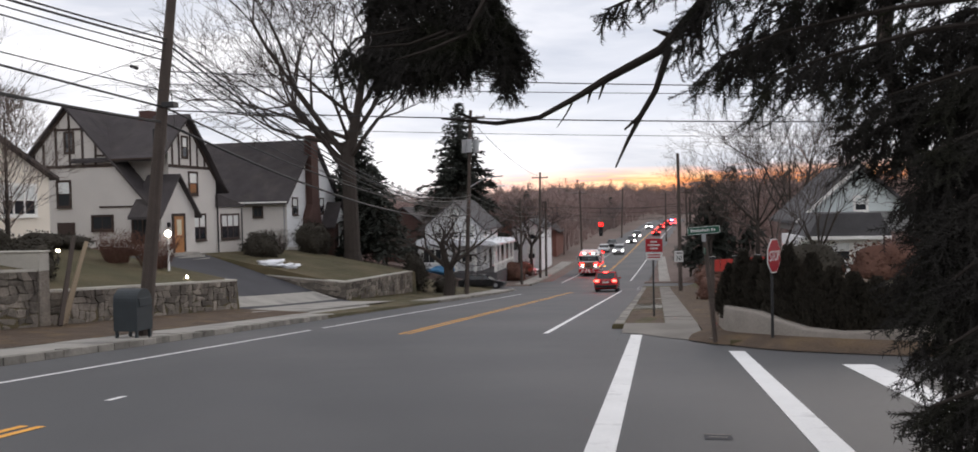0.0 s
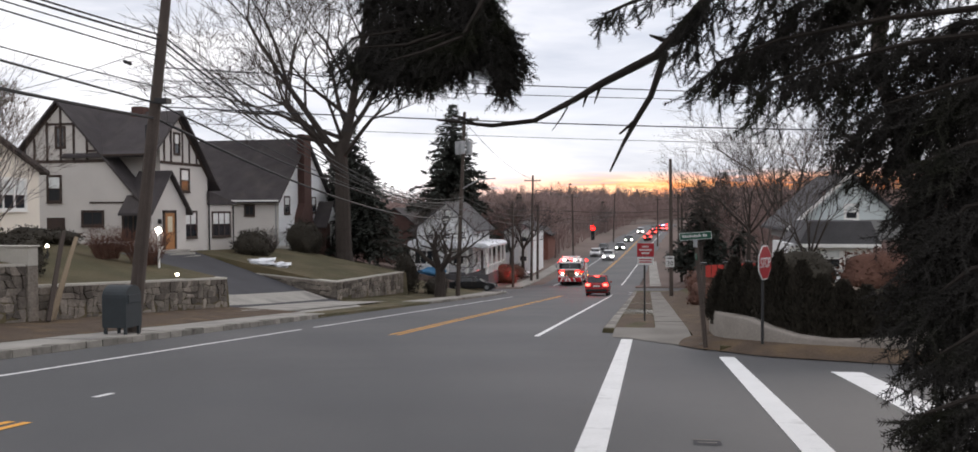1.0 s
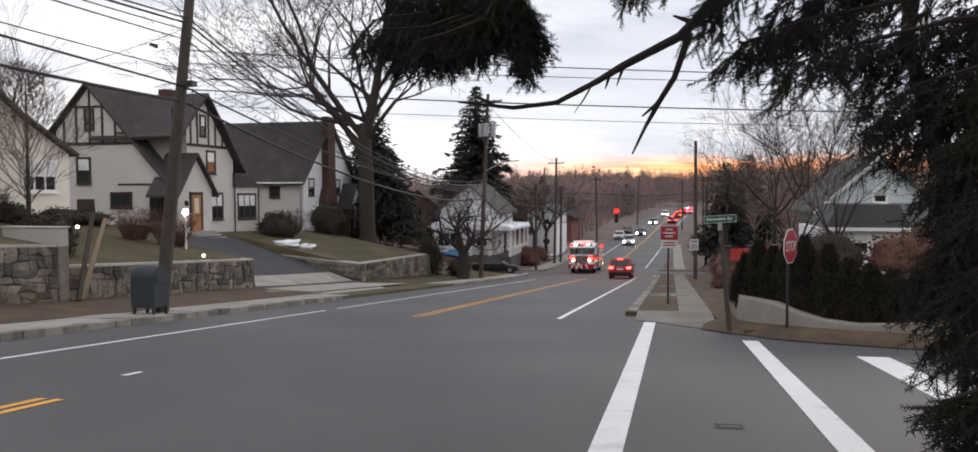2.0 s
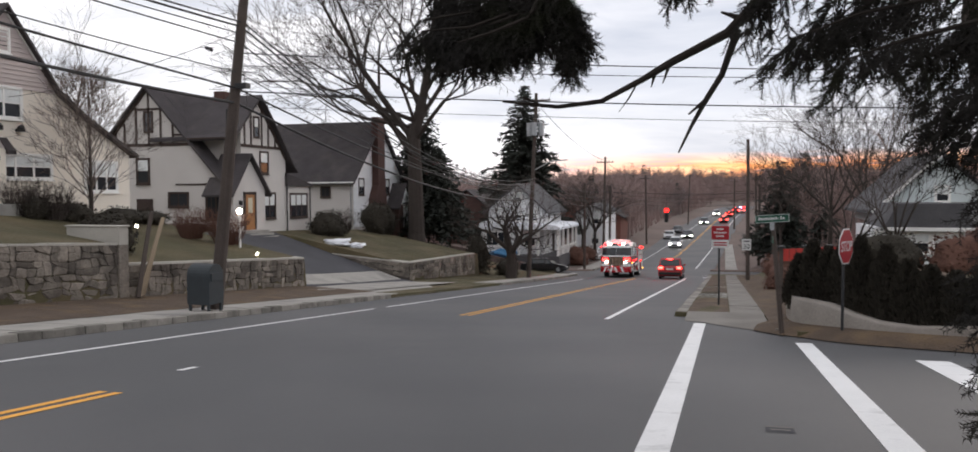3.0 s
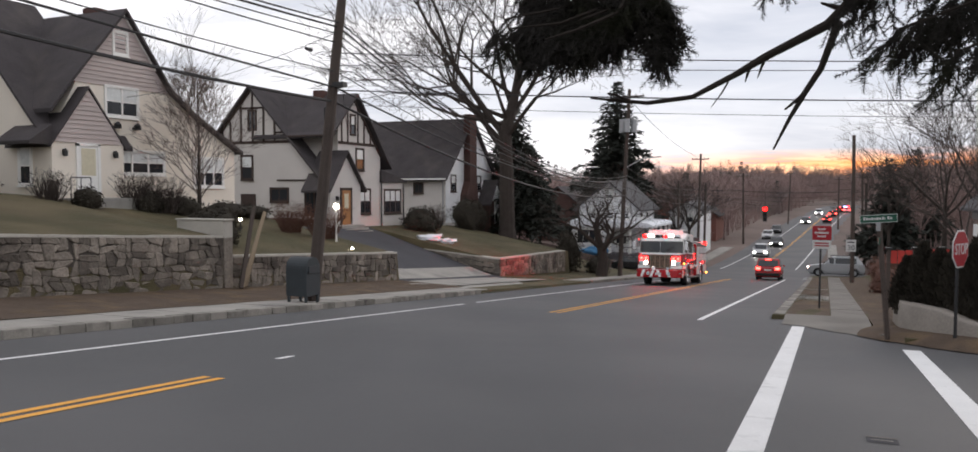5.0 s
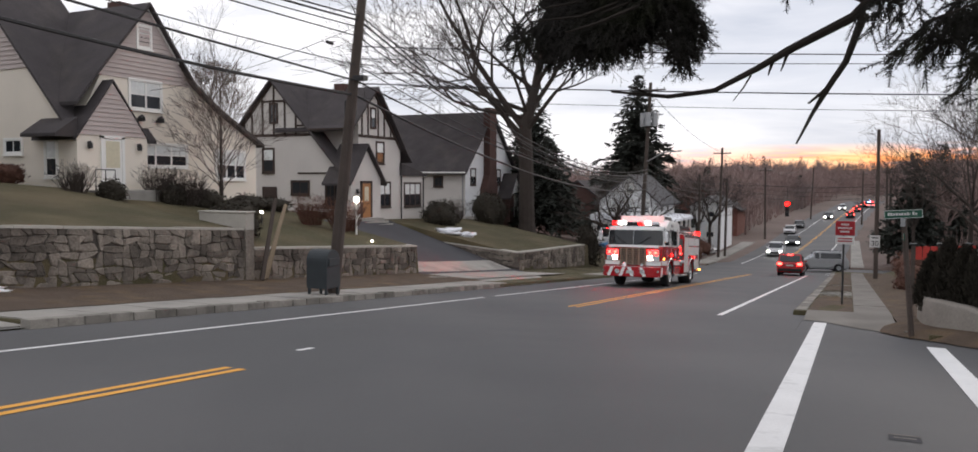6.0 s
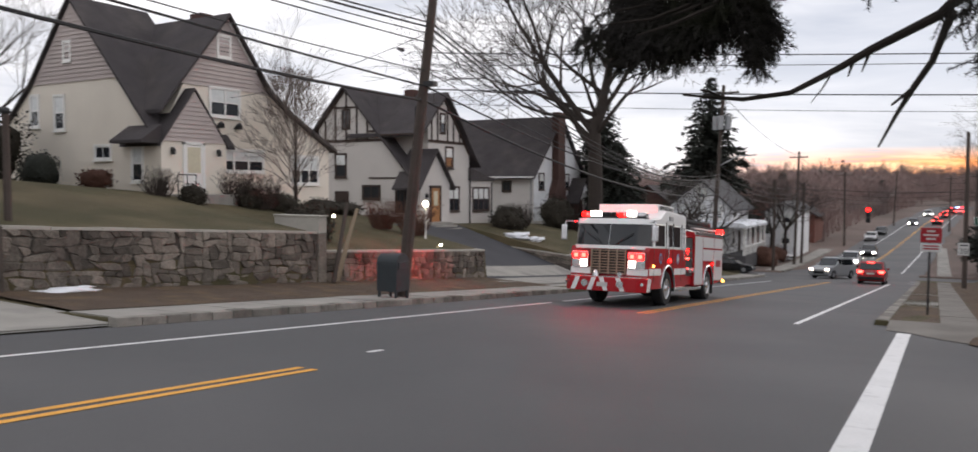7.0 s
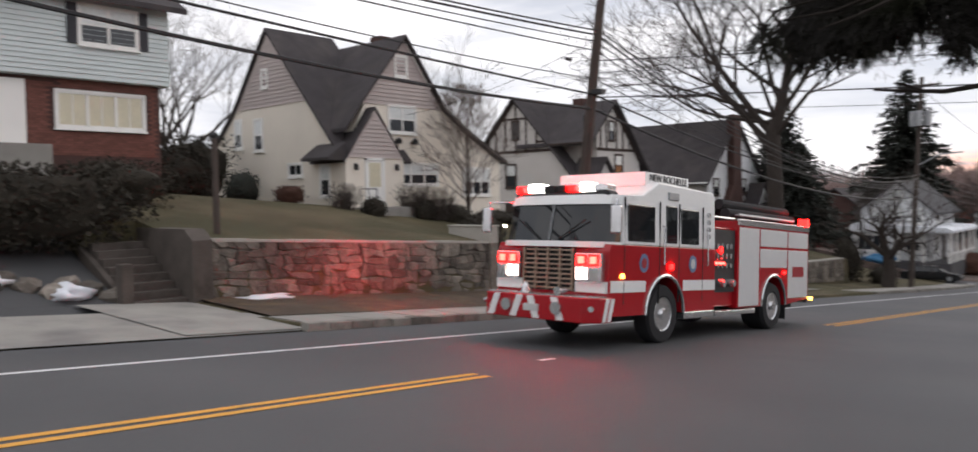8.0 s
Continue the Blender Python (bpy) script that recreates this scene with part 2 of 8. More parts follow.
G_HEAD = glow("headlamp", (1.0, 0.72, 0.62), 12)
G_RED = glow("red_lamp", (1.0, 0.0018, 0.0015), 45)
G_REDSTROBE = glow("red_strobe", (1.0, 0.0042, 0.003), 150)
M_STEP = mat("worn_brown_steps", (0.095, 0.080, 0.070), 0.92, 0.3, 2.0, 30, 0.5, tint=(0.06, 0.05, 0.043), tint_scale=1.6)
M_STORMGREY = mat("weathered_grey_siding", (0.25, 0.25, 0.25), 0.8, 0.12, 1.0, 30, 0.15)
M_SPRUCEBARK = mat("dark_spruce_bark", (0.026, 0.021, 0.018), 0.95, 0.3, 3.0, 20, 0.5)
G_BEAM = glow("added_side_beam", (1.0, 0.008, 0.008), 21000)
G_REDRIM = glow("red_lamp_rim", (1.0, 0.0006, 0.0005), 60)
# grille metal, browner and darker than the polished metal
M_GRILLE = mat("brownish_grille", (0.34, 0.25, 0.19), 0.4, 0.2, 4.0, 30, 0.0, metal=0.8)
M_SHIELD = mat("emblem_blue", (0.12, 0.18, 0.30), 0.4, 0.1, 4.0, 30, 0.0)
G_TAIL = glow("tail_lamp", (1.0, 0.016, 0.012), 40)
G_AMBER = glow("amber_lamp", (1.0, 0.42, 0.06), 10)
G_BLUE = glow("blue_lamp", (0.10, 0.30, 1.0), 25)
G_ROOF = glow("white_roof_lamp", (1.0, 0.93, 0.88), 9)
G_PORCH = glow("porch_lamp", (1.0, 0.88, 0.68), 30)


# ---------------------------------------------------------------- builders
def thing(name, base, label, category, group="", kind=""):
    ob = new(name)
    ob.location = base
    ob.empty_display_size = 0.2
    return tagged(ob, label, category, group, kind)


def origin_of(ob):
    v = Vector((0, 0, 0))
    while ob:
        v += ob.location
        ob = ob.parent
    return v


def part(name, bm, material, parent=None, label="", shift=True, smooth=False):
    """Links a bmesh, built in the place's own metres, as one mesh under its parent."""
    if parent is not None and shift:
        bmesh.ops.translate(bm, verts=bm.verts, vec=-origin_of(parent))
    me = bpy.data.meshes.new(name)
    bm.normal_update()
    bm.to_mesh(me)
    bm.free()
    me.materials.append(material)
    if smooth:
        for p in me.polygons:
            p.use_smooth = True
    ob = new(name, me)
    ob.parent = parent
    if label:
        ob["label"] = label
    return ob


def raw(name, verts, faces, material, parent=None, smooth=False):
    """A mesh from generated vertices and faces."""
    me = bpy.data.meshes.new(name)
    if parent is not None:
        o = origin_of(parent)
        verts = [(v[0] - o.x, v[1] - o.y, v[2] - o.z) for v in verts]
    me.from_pydata(verts, [], faces)
    me.materials.append(material)
    if smooth:
        for p in me.polygons:
            p.use_smooth = True
    ob = new(name, me)
    ob.parent = parent
    return ob


def box(x0, x1, y0, y1, z0, z1, bm=None, bevel=0.0):
    own = bmesh.new()
    bmesh.ops.create_cube(own, size=1.0)
    for v in own.verts:
        v.co = Vector((x0 + (v.co.x + 0.5) * (x1 - x0), y0 + (v.co.y + 0.5) * (y1 - y0), z0 + (v.co.z + 0.5) * (z1 - z0)))
    if bevel:
        bmesh.ops.bevel(own, geom=own.edges[:], offset=bevel, segments=2, affect="EDGES", profile=0.5)
    return merge(bm, own)


def merge(bm, own):
    if bm is None:
        return own
    me = bpy.data.meshes.new("tmp")
    own.to_mesh(me)
    own.free()
    bm.from_mesh(me)
    bpy.data.meshes.remove(me)
    return bm


def prism(pts, axis, a0, a1, bm=None, bevel=0.0):
    """A polygon pushed along an axis. pts: the two other coordinates, in the order x, y, z."""
    own = bmesh.new()

    def at(p, a):
        return {"x": (a, p[0], p[1]), "y": (p[0], a, p[1]), "z": (p[0], p[1], a)}[axis]
    lo = [own.verts.new(at(p, a0)) for p in pts]
    hi = [own.verts.new(at(p, a1)) for p in pts]
    n = len(pts)
    own.faces.new(lo)
    own.faces.new(hi)
    for i in range(n):
        own.faces.new((lo[i], lo[(i + 1) % n], hi[(i + 1) % n], hi[i]))
    bmesh.ops.recalc_face_normals(own, faces=own.faces[:])
    if bevel:
        bmesh.ops.bevel(own, geom=own.edges[:], offset=bevel, segments=2, affect="EDGES", profile=0.5)
    return merge(bm, own)


def roof_strip(pts, axis, a0, a1, thick=0.16, bm=None):
    """A folded roof slab: a line of points, thickened downward, pushed along an axis."""
    return prism(list(pts) + [(p[0], p[1] - thick) for p in reversed(pts)], axis, a0, a1, bm)


def tube(points, radii, sides=8, bm=None, cap=True):
    """A round bar along points."""
    own = bmesh.new()
    rings = []
    pts = [Vector(p) for p in points]
    for i, p in enumerate(pts):
        d = (pts[min(i + 1, len(pts) - 1)] - pts[max(i - 1, 0)]).normalized()
        side = d.cross(Vector((0, 0, 1)))
        side = side.normalized() if side.length > 1e-4 else Vector((1, 0, 0))
        other = d.cross(side)
        r = radii[i] if isinstance(radii, (list, tuple)) else radii
        rings.append([own.verts.new(p + r * (math.cos(a) * side + math.sin(a) * other)) for a in [2 * math.pi * k / sides for k in range(sides)]])
    for a, b in zip(rings, rings[1:]):
        for k in range(sides):
            own.faces.new((a[k], a[(k + 1) % sides], b[(k + 1) % sides], b[k]))
    if cap:
        own.faces.new(rings[0])
        own.faces.new(rings[-1])
    bmesh.ops.recalc_face_normals(own, faces=own.faces[:])
    return merge(bm, own)


def lump(center, size, seed, sub=3, rough=0.25, bm=None, freq=1.6):
    """An uneven rounded mass."""
    own = bmesh.new()
    bmesh.ops.create_icosphere(own, subdivisions=sub, radius=1.0)
    c, s = Vector(center), Vector(size)
    for v in own.verts:
        k = 1 + rough * noise.noise(v.co * freq + Vector((seed * 7.3, seed * 3.1, 0)))
        v.co = Vector((c.x + v.co.x * s.x * k, c.y + v.co.y * s.y * k, c.z + v.co.z * s.z * k))
    return merge(bm, own)


def words(name, text, size, material, parent, m, depth=0.004):
    cu = bpy.data.curves.new(name, "FONT")
    cu.body, cu.size, cu.extrude = text, size, depth
    cu.align_x, cu.align_y = "CENTER", "CENTER"
    cu.materials.append(material)
    tmp = new("tmp_text", cu)
    me = bpy.data.meshes.new_from_object(tmp.evaluated_get(bpy.context.evaluated_depsgraph_get()))
    bpy.data.objects.remove(tmp)
    ob = new(name, me)
    ob.parent = parent
    ob.matrix_local = m
    return ob


# ---------------------------------------------------------------- the lie of the land
SX = 0.0128                                   # cross fall of the road
PROFILE_Y = np.array([-400, 0, 70, 90, 115, 140, 165, 190, 225, 300, 420, 600, 2000], float)
PROFILE_Z = np.array([34, 0, -5.95, -6.95, -7.25, -7.1, -6.6, -5.9, -5.2, -4.3, -5.0, -5.0, -5.0], float)
SMOOTH = np.linspace(-9, 9, 13)


def along(y):
    """Height of the road's middle line at y."""
    return float(np.mean(np.interp(y + SMOOTH, PROFILE_Y, PROFILE_Z)))


def bend(y):
    """The road swings a little to the right beyond the crossing."""
    return 0.0 if y < 80 else 7.0 * ((y - 80) / 150) ** 1.4 if y < 420 else 7.0 * (340 / 150) ** 1.4


def road_z(x, y):
    u = x - bend(y)
    return along(y) + SX * max(-30, min(20, u)) - 0.045 * max(0.0, min(2.7, -10.4 - u))


def lerp(a, b, t):
    return a + (b - a) * max(0.0, min(1.0, t))


def knots(v, *ks):
    return float(np.interp(v, [k[0] for k in ks], [k[1] for k in ks]))


def lot_front(y):
    """Ground just behind the walls on the far side of the road."""
    if y < 7.75:
        return road_z(-18, y) + 0.12
    if y < 20.35:
        return knots(y, (7.75, 0.62), (9.8, 0.56), (20.35, -0.06))
    if y < 32.0:
        return knots(y, (20.35, -0.78), (32.0, -1.5))
    if y < 44.5:
        return road_z(-18, y) + 0.12
    if y < 58.5:
        return knots(y, (44.5, -2.9), (58.5, -3.35))
    return road_z(-18, y) + 0.25


def lot_back(y):
    """Ground at the house fronts."""
    return knots(y, (-40, 5.5), (0, 2.6), (8, 2.4), (12, 2.0), (20, 1.35), (32, 0.45), (36, -0.6), (41, -0.9), (50, -1.15), (58, -1.5), (70, -3.0), (90, -5.6), (120, -6.2), (160, -5.5), (225, -5), (300, -4.3), (420, -5), (600, -5))


def ground_z(x, y):
    u = x - bend(y)
    r = road_z(x, y)
    hill = knots(y, (200, 0), (330, 4), (430, 9), (600, 11)) * max(0.0, min(1.0, max((abs(u + 7) - 13) / 25, (y - 315) / 40)))
    return base_z(u, r, x, y) + hill


def base_z(u, r, x, y):
    cross = 72.5 < y < 80.5
    if u < -13.2:
        walk_z = r + (0.0 if cross else 0.14)
        if y < 9.0 and u > -18.6:
            return r - 0.15
        if u > -16.0:
            return walk_z - 0.02
        if 7.75 < y < 9.15 and u > -21.3:
            return walk_z
        if u > -18.6:
            if 7.75 < y < 32.0 or 44.45 < y < 58.5:
                return walk_z + 0.02 + 0.10 * (-16.0 - u) / 2.6
            return lerp(walk_z - 0.02, lot_front(y), (-16.0 - u) / 2.6)
        if cross:
            return r + 0.02 * (-18.6 - u)
        t = min(1.0, (-18.6 - u) / 9.5)
        z = lerp(lot_front(y), lot_back(y), t)
        return z + 0.02 * min(60, max(0.0, -28.1 - u))
    if u < -1.35:
        return r - 0.35
    if y < 3.0:
        return r
    if y < 17.0 or (y < 22.0 and u < 1.42):
        return r - 0.35
    if cross:
        return r - 0.35 if u < 30 else r
    up = 0.12
    if u > 2.6:
        up += knots(u, (2.6, 0), (4.5, 0.6), (9, 1.0), (30, 1.6), (200, 2.0))
    return r + up


def sheet(name, xs, ys, fz, material, skip=None):
    verts = [(x, y, fz(x, y)) for y in ys for x in xs]
    nx = len(xs)
    faces = [(j * nx + i, j * nx + i + 1, (j + 1) * nx + i + 1, (j + 1) * nx + i) for j in range(len(ys) - 1) for i in range(nx - 1)
             if not (skip and skip(0.5 * (xs[i] + xs[i + 1]), 0.5 * (ys[j] + ys[j + 1])))]
    return raw(name, verts, faces, material, smooth=False)


def span(a, b, step):
    n = max(1, int(round((b - a) / step)))
    return [a + (b - a) * k / n for k in range(n + 1)]


GX = sorted({round(v, 3) for v in [-1500, -900, -500, -300, -200, -140, -100, -75, -60, -50] + span(-45, -18.7, 1.6) + [-21.35, -21.25, -18.65, -18.55, -17.5, -16.05, -15.95, -13.25, -13.15, -7, -1.4, -1.3, 0.45, 0.55, 1.38, 1.45, 2.6, 3.5, 4.5, 6, 8, 10, 14, 20, 29, 31, 45, 70, 110, 160, 220, 320, 500, 900, 1500]})
GY = sorted({round(v, 3) for v in [-400, -200, -100, -60, -40, -25, -15, -8, -3] + span(0, 72, 1.6) + [2.95, 3.05, 8.95, 9.05, 7.7, 7.78, 9.12, 9.2, 16.95, 17.05, 21.95, 22.05, 20.3, 20.38, 31.95, 32.03, 44.4, 44.5, 58.45, 58.55, 72.4, 72.6, 80.4, 80.6] + span(82, 240, 6) + [260, 280, 300, 340, 380, 420, 500, 600, 800, 1100, 1600]})
tagged(sheet("ground", GX, [y for y in GY if y < 80.55], ground_z, M_GRASS), "dormant winter lawn and bare earth sloping down the street", "ground", kind="structure")
tagged(sheet("ground_far", GX, [y for y in GY if y > 80.35], ground_z, M_FARGROUND), "brown leaf-strewn ground of the far slopes", "ground", kind="structure")

RY = [-60, -40, -25, -12] + span(-4, 90, 2.0)[0:] + span(94, 240, 5) + span(250, 320, 10)


def strip(name, x0, x1, ys, lift, material, parent=None, cols=1):
    """A strip along the road, laid on its surface."""
    xs = [x0 + (x1 - x0) * k / cols for k in range(cols + 1)]
    verts = [(x + bend(y), y, road_z(x + bend(y), y) + lift) for y in ys for x in xs]
    nx = len(xs)
    faces = [(j * nx + i, j * nx + i + 1, (j + 1) * nx + i + 1, (j + 1) * nx + i) for j in range(len(ys) - 1) for i in range(cols)]
    return raw(name, verts, faces, material, parent)


tagged(strip("road", -13.2, -1.0, RY, 0.0, M_ASPHALT, cols=4), "grey asphalt road running downhill then up", "road", kind="structure")

tagged(sheet("corner_asphalt", [-1.0, 0.2, 1.4], span(17.2, 21.5, 1.0), lambda x, y: road_z(x, y) - 0.004, M_ASPHALT), "asphalt at the foot of the kerb ramp", "road", kind="structure")

# side street at the near right, and the street that crosses further down
side = sheet("side_street", span(-1.0, 40, 2.0), span(3.0, 17.2, 1.4), lambda x, y: road_z(x, y), M_ASPHALT)
tagged(side, "grey asphalt side street meeting the main road", "road", kind="structure")
tagged(sheet("cross_street", span(-60, -13.2, 3.0), span(72.5, 80.5, 2.0), lambda x, y: road_z(x, y) + 0.02 * max(0, -18.6 - x) + 0.006, M_ASPHALT), "asphalt street crossing the main road", "road", kind="structure")
tagged(sheet("cross_street_east", span(-1.0, 40, 3.0), span(72.5, 80.5, 2.0), lambda x, y: road_z(x, y), M_ASPHALT), "asphalt street crossing the main road", "road", kind="structure")


def marking(name, x0, x1, y0, y1, material, label):
    ys = span(y0, y1, 2.0) if abs(y1 - y0) > 2 else [y0, y1]
    return tagged(strip(name, x0, x1, ys, 0.006, material), label, "road marking", kind="structure")


marking("edge_line", -10.24, -10.12, -30, 21.5, M_PAINT_W, "thin white edge line")
marking("edge_line", -10.24, -10.12, 22.4, 58.5, M_PAINT_W, "thin white edge line")
marking("edge_line", -10.24, -10.12, 84, 240, M_PAINT_W, "thin white edge line")
for dx in (-0.16, 0.06):
    marking("centre_line", -6.80 + dx, -6.68 + dx, -30, 7.25, M_PAINT_Y, "worn yellow double centre line")
    marking("centre_line", -6.785 + dx, -6.70 + dx, 20.0, 62, M_PAINT_Y, "worn yellow double centre line")
    marking("centre_line", -6.785 + dx, -6.70 + dx, 84, 260, M_PAINT_Y, "worn yellow double centre line")
marking("lane_line", -3.02, -2.88, 20.3, 65, M_PAINT_W, "white lane edge line")
marking("lane_line", -3.02, -2.88, 86, 260, M_PAINT_W, "white lane edge line")
marking("short_dash", -7.24, -7.14, 8.92, 9.28, M_PAINT_W, "short white dash")
marking("crosswalk_bar", -0.72, -0.44, 2.0, 19.9, M_PAINT_W, "broad white crosswalk line")
marking("crosswalk_bar", 1.30, 1.60, 2.0, 15.9, M_PAINT_W, "broad white crosswalk line")
marking("stop_bar", 2.92, 3.42, 8.6, 13.8, M_PAINT_W, "broad white stop bar")
for y0 in (67.5, 71.0):
    marking("crosswalk_line", -12.9, -1.2, y0, y0 + 0.3, M_PAINT_W, "white crosswalk line over the main road")
marking("stop_bar", -14.5, -14.0, 74.0, 77.5, M_PAINT_W, "white stop bar on the crossing street")
hatch = tagged(strip("drain_cover", 0.36, 0.62, [7.55, 7.80], 0.005, M_DRIVE), "small worn iron cover in the asphalt", "drain cover", kind="structure")
strip("rim", 0.36, 0.62, [7.76, 7.80], 0.008, M_CURB, hatch)
strip("rib", 0.40, 0.58, [7.64, 7.68], 0.008, M_CURB, hatch)


# ---------------------------------------------------------------- kerbs and pavements
def kerb_run(name, y0, y1, x_in, x_out, height, label, step=1.1):
    """Granite kerb stones in a row along the road."""
    run = thing(name, (x_in, y0, road_z(x_in, y0)), label, "kerb", kind="structure")
    for a, b in zip(span(y0, y1, step), span(y0, y1, step)[1:]):
        rise = height + random.uniform(-0.012, 0.012)
        za, zb = road_z(x_in, a), road_z(x_in, b)
        j = random.uniform(-0.012, 0.012)
        bm = box(x_out, x_in, a + 0.008, b - 0.008, -0.3, rise, bevel=0.015)
        for v in bm.verts:
            v.co.x += j
            v.co.z += za + (zb - za) * (v.co.y - a) / (b - a)
        part("kerb_stone", bm, M_CURB, run)
    return run


kerb_run("kerb_west", 8.9, 29.2, -13.05, -13.32, 0.17, "worn granite kerb stones beside the pavement", 0.55)
kerb_run("kerb_west_lower", 46.0, 71.5, -13.05, -13.32, 0.15, "worn granite kerb stones beside the pavement")
kerb_run("kerb_west_far", 81.5, 125.0, -13.05, -13.32, 0.15, "worn granite kerb stones beside the pavement", 2.2)
kerb_run("kerb_east", 22.3, 70.0, -1.0, -1.28, 0.14, "granite kerb stones beside the grass strip", 1.4)


def slabs(name, x0, x1, y0, y1, lift, label, step=1.5, mat_=None):
    run = thing(name, (x0, y0, road_z(x0, y0)), label, "pavement", kind="structure")
    ys = span(y0, y1, step)
    for a, b in zip(ys, ys[1:]):
        t = random.uniform(-0.006, 0.006)
        bm = box(x0, x1, a + 0.01, b - 0.01, -0.12, lift + t)
        for v in bm.verts:
            v.co.z += road_z(v.co.x, v.co.y)
        part("slab", bm, mat_ or M_CONCRETE, run)
    return run


slabs("pavement_west", -15.0, -13.33, 9.2, 30.5, 0.15, "weathered concrete pavement slabs")
slabs("pavement_west_lower", -15.0, -13.33, 46.0, 71.0, 0.15, "weathered concrete pavement slabs")
slabs("pavement_west_far", -15.0, -13.33, 82.0, 124.0, 0.15, "weathered concrete pavement slabs", 3.0)
slabs("pavement_east", 0.15, 1.02, 22.3, 70.0, 0.14, "worn grey concrete pavement slabs", 1.6, M_CONCRETE_D)
slabs("pavement_east_far", 0.15, 1.32, 82.0, 130.0, 0.14, "pale concrete pavement slabs", 3.0)

# driveway aprons on the west side
apron = raw("driveway_apron", [(-13.2, 28.9, road_z(-13.2, 28.9) + 0.03), (-13.2, 35.8, road_z(-13.2, 35.8) + 0.03), (-16.2, 41.0, road_z(-16, 41) + 0.20), (-19.0, 44.0, road_z(-18, 44) + 0.24), (-19.0, 33.6, road_z(-18, 33.6) + 0.26), (-16.9, 29.4, road_z(-16, 29.4) + 0.24)],
            [(0, 1, 2, 5), (5, 2, 3, 4)], M_CONCRETE)
tagged(apron, "pale concrete driveway apron", "driveway", kind="structure")
tagged(sheet("driveway_apron_upper", span(-20.5, -15.4, 0.6), span(32.2, 44.1, 0.9), lambda x, y: ground_z(x, y) + 0.08, M_CONCRETE), "pale concrete at the mouth of the driveway", "driveway", kind="structure")
tagged(sheet("driveway", span(-28, -16.4, 1.5), span(32.1, 44.3, 1.5), lambda x, y: ground_z(x, y) + 0.03, M_DRIVE), "dark asphalt driveway between stone walls", "driveway", kind="structure")
tagged(sheet("apron_south", span(-17.0, -13.2, 0.95), span(-6, 8.9, 1.2), lambda x, y: road_z(x, y) + 0.03 + 0.035 * (-13.2 - x), M_CONCRETE), "pale concrete driveway apron", "driveway", kind="structure")
tagged(sheet("driveway_south", span(-27, -17.0, 1.6), span(-6, 7.7, 1.2), lambda x, y: ground_z(x, y) + 0.05, M_ASPHALT), "grey asphalt driveway", "driveway", kind="structure")

tagged(sheet("step_landing", span(-18.5, -13.3, 0.8), span(6.5, 9.3, 0.7), lambda x, y: road_z(x, y) + 0.05 + 0.035 * (-13.2 - x), M_CONCRETE), "pale concrete landing at the foot of the garden steps", "pavement", kind="structure")

# north-east corner: kerb ramp, grass strips and earth
ramp_pts = [(-0.98, 20.4, 0.01), (-0.55, 20.2, 0.01), (0.2, 18.9, 0.01), (0.8, 18.3, 0.01), (1.02, 18.7, 0.03), (1.02, 22.3, 0.14), (0.15, 22.35, 0.14), (-0.98, 22.35, 0.14)]
tagged(raw("kerb_ramp", [(x, y, road_z(x, y) + h) for x, y, h in ramp_pts], [(0, 1, 6, 7), (1, 2, 5, 6), (2, 3, 4, 5)], M_CONCRETE_D), "pale concrete kerb ramp at the corner", "kerb ramp", kind="structure")
corner = thing("corner_kerb", (3.0, 17.0, road_z(3, 17)), "low concrete kerb curving round the corner", "kerb", kind="structure")
arc = [(1.05, 17.75), (1.5, 17.45), (2.1, 16.9), (2.8, 16.35), (3.6, 15.9), (4.6, 15.5), (6.0, 15.2), (9.0, 14.9), (16, 14.6)]
for (xa, ya), (xb, yb) in zip(arc, arc[1:]):
    nx_, ny_ = (yb - ya), -(xb - xa)
    ln = math.hypot(nx_, ny_)
    nx_, ny_ = -nx_ / ln * 0.16, -ny_ / ln * 0.16
    bm = prism([(xa, ya), (xb, yb), (xb + nx_, yb + ny_), (xa + nx_, ya + ny_)], "z", -0.25, 0.11)
    for v in bm.verts:
        v.co.z += road_z(v.co.x, v.co.y)
    part("kerb_stone", bm, M_CURB, corner)
# earth behind the corner kerb
bank_v, bank_f = [], []
for x, y in arc:
    bank_v += [(x + 0.06, y + 0.1, road_z(x, y) + 0.10), (x + 0.3, y + 1.6, road_z(x, y) + 0.13), (x + 0.6, y + 7.0, road_z(x, y + 6) + 0.2)]
for k in range(len(arc) - 1):
    bank_f += [(3 * k, 3 * k + 3, 3 * k + 4, 3 * k + 1), (3 * k + 1, 3 * k + 4, 3 * k + 5, 3 * k + 2)]
tagged(raw("earth_bank", bank_v, bank_f, M_LEAFLITTER), "bare earth with leaf litter at the corner", "ground", kind="structure")
for y0, y1 in ((22.3, 30.5), (36.0, 42.5), (44.0, 68)):
    tagged(sheet("verge", [-0.98, -0.4, 0.13], span(y0, y1, 1.5), lambda x, y: road_z(x, y) + 0.125 + 0.02 * noise.noise((x, y, 0)), M_LEAFLITTER), "worn grass strip beside the kerb", "verge", kind="structure")
tagged(sheet("verge_infill", [-0.98, 0.13], [30.5, 36.0], lambda x, y: road_z(x, y) + 0.12, M_CONCRETE), "concrete crossing over the verge", "pavement", kind="structure")
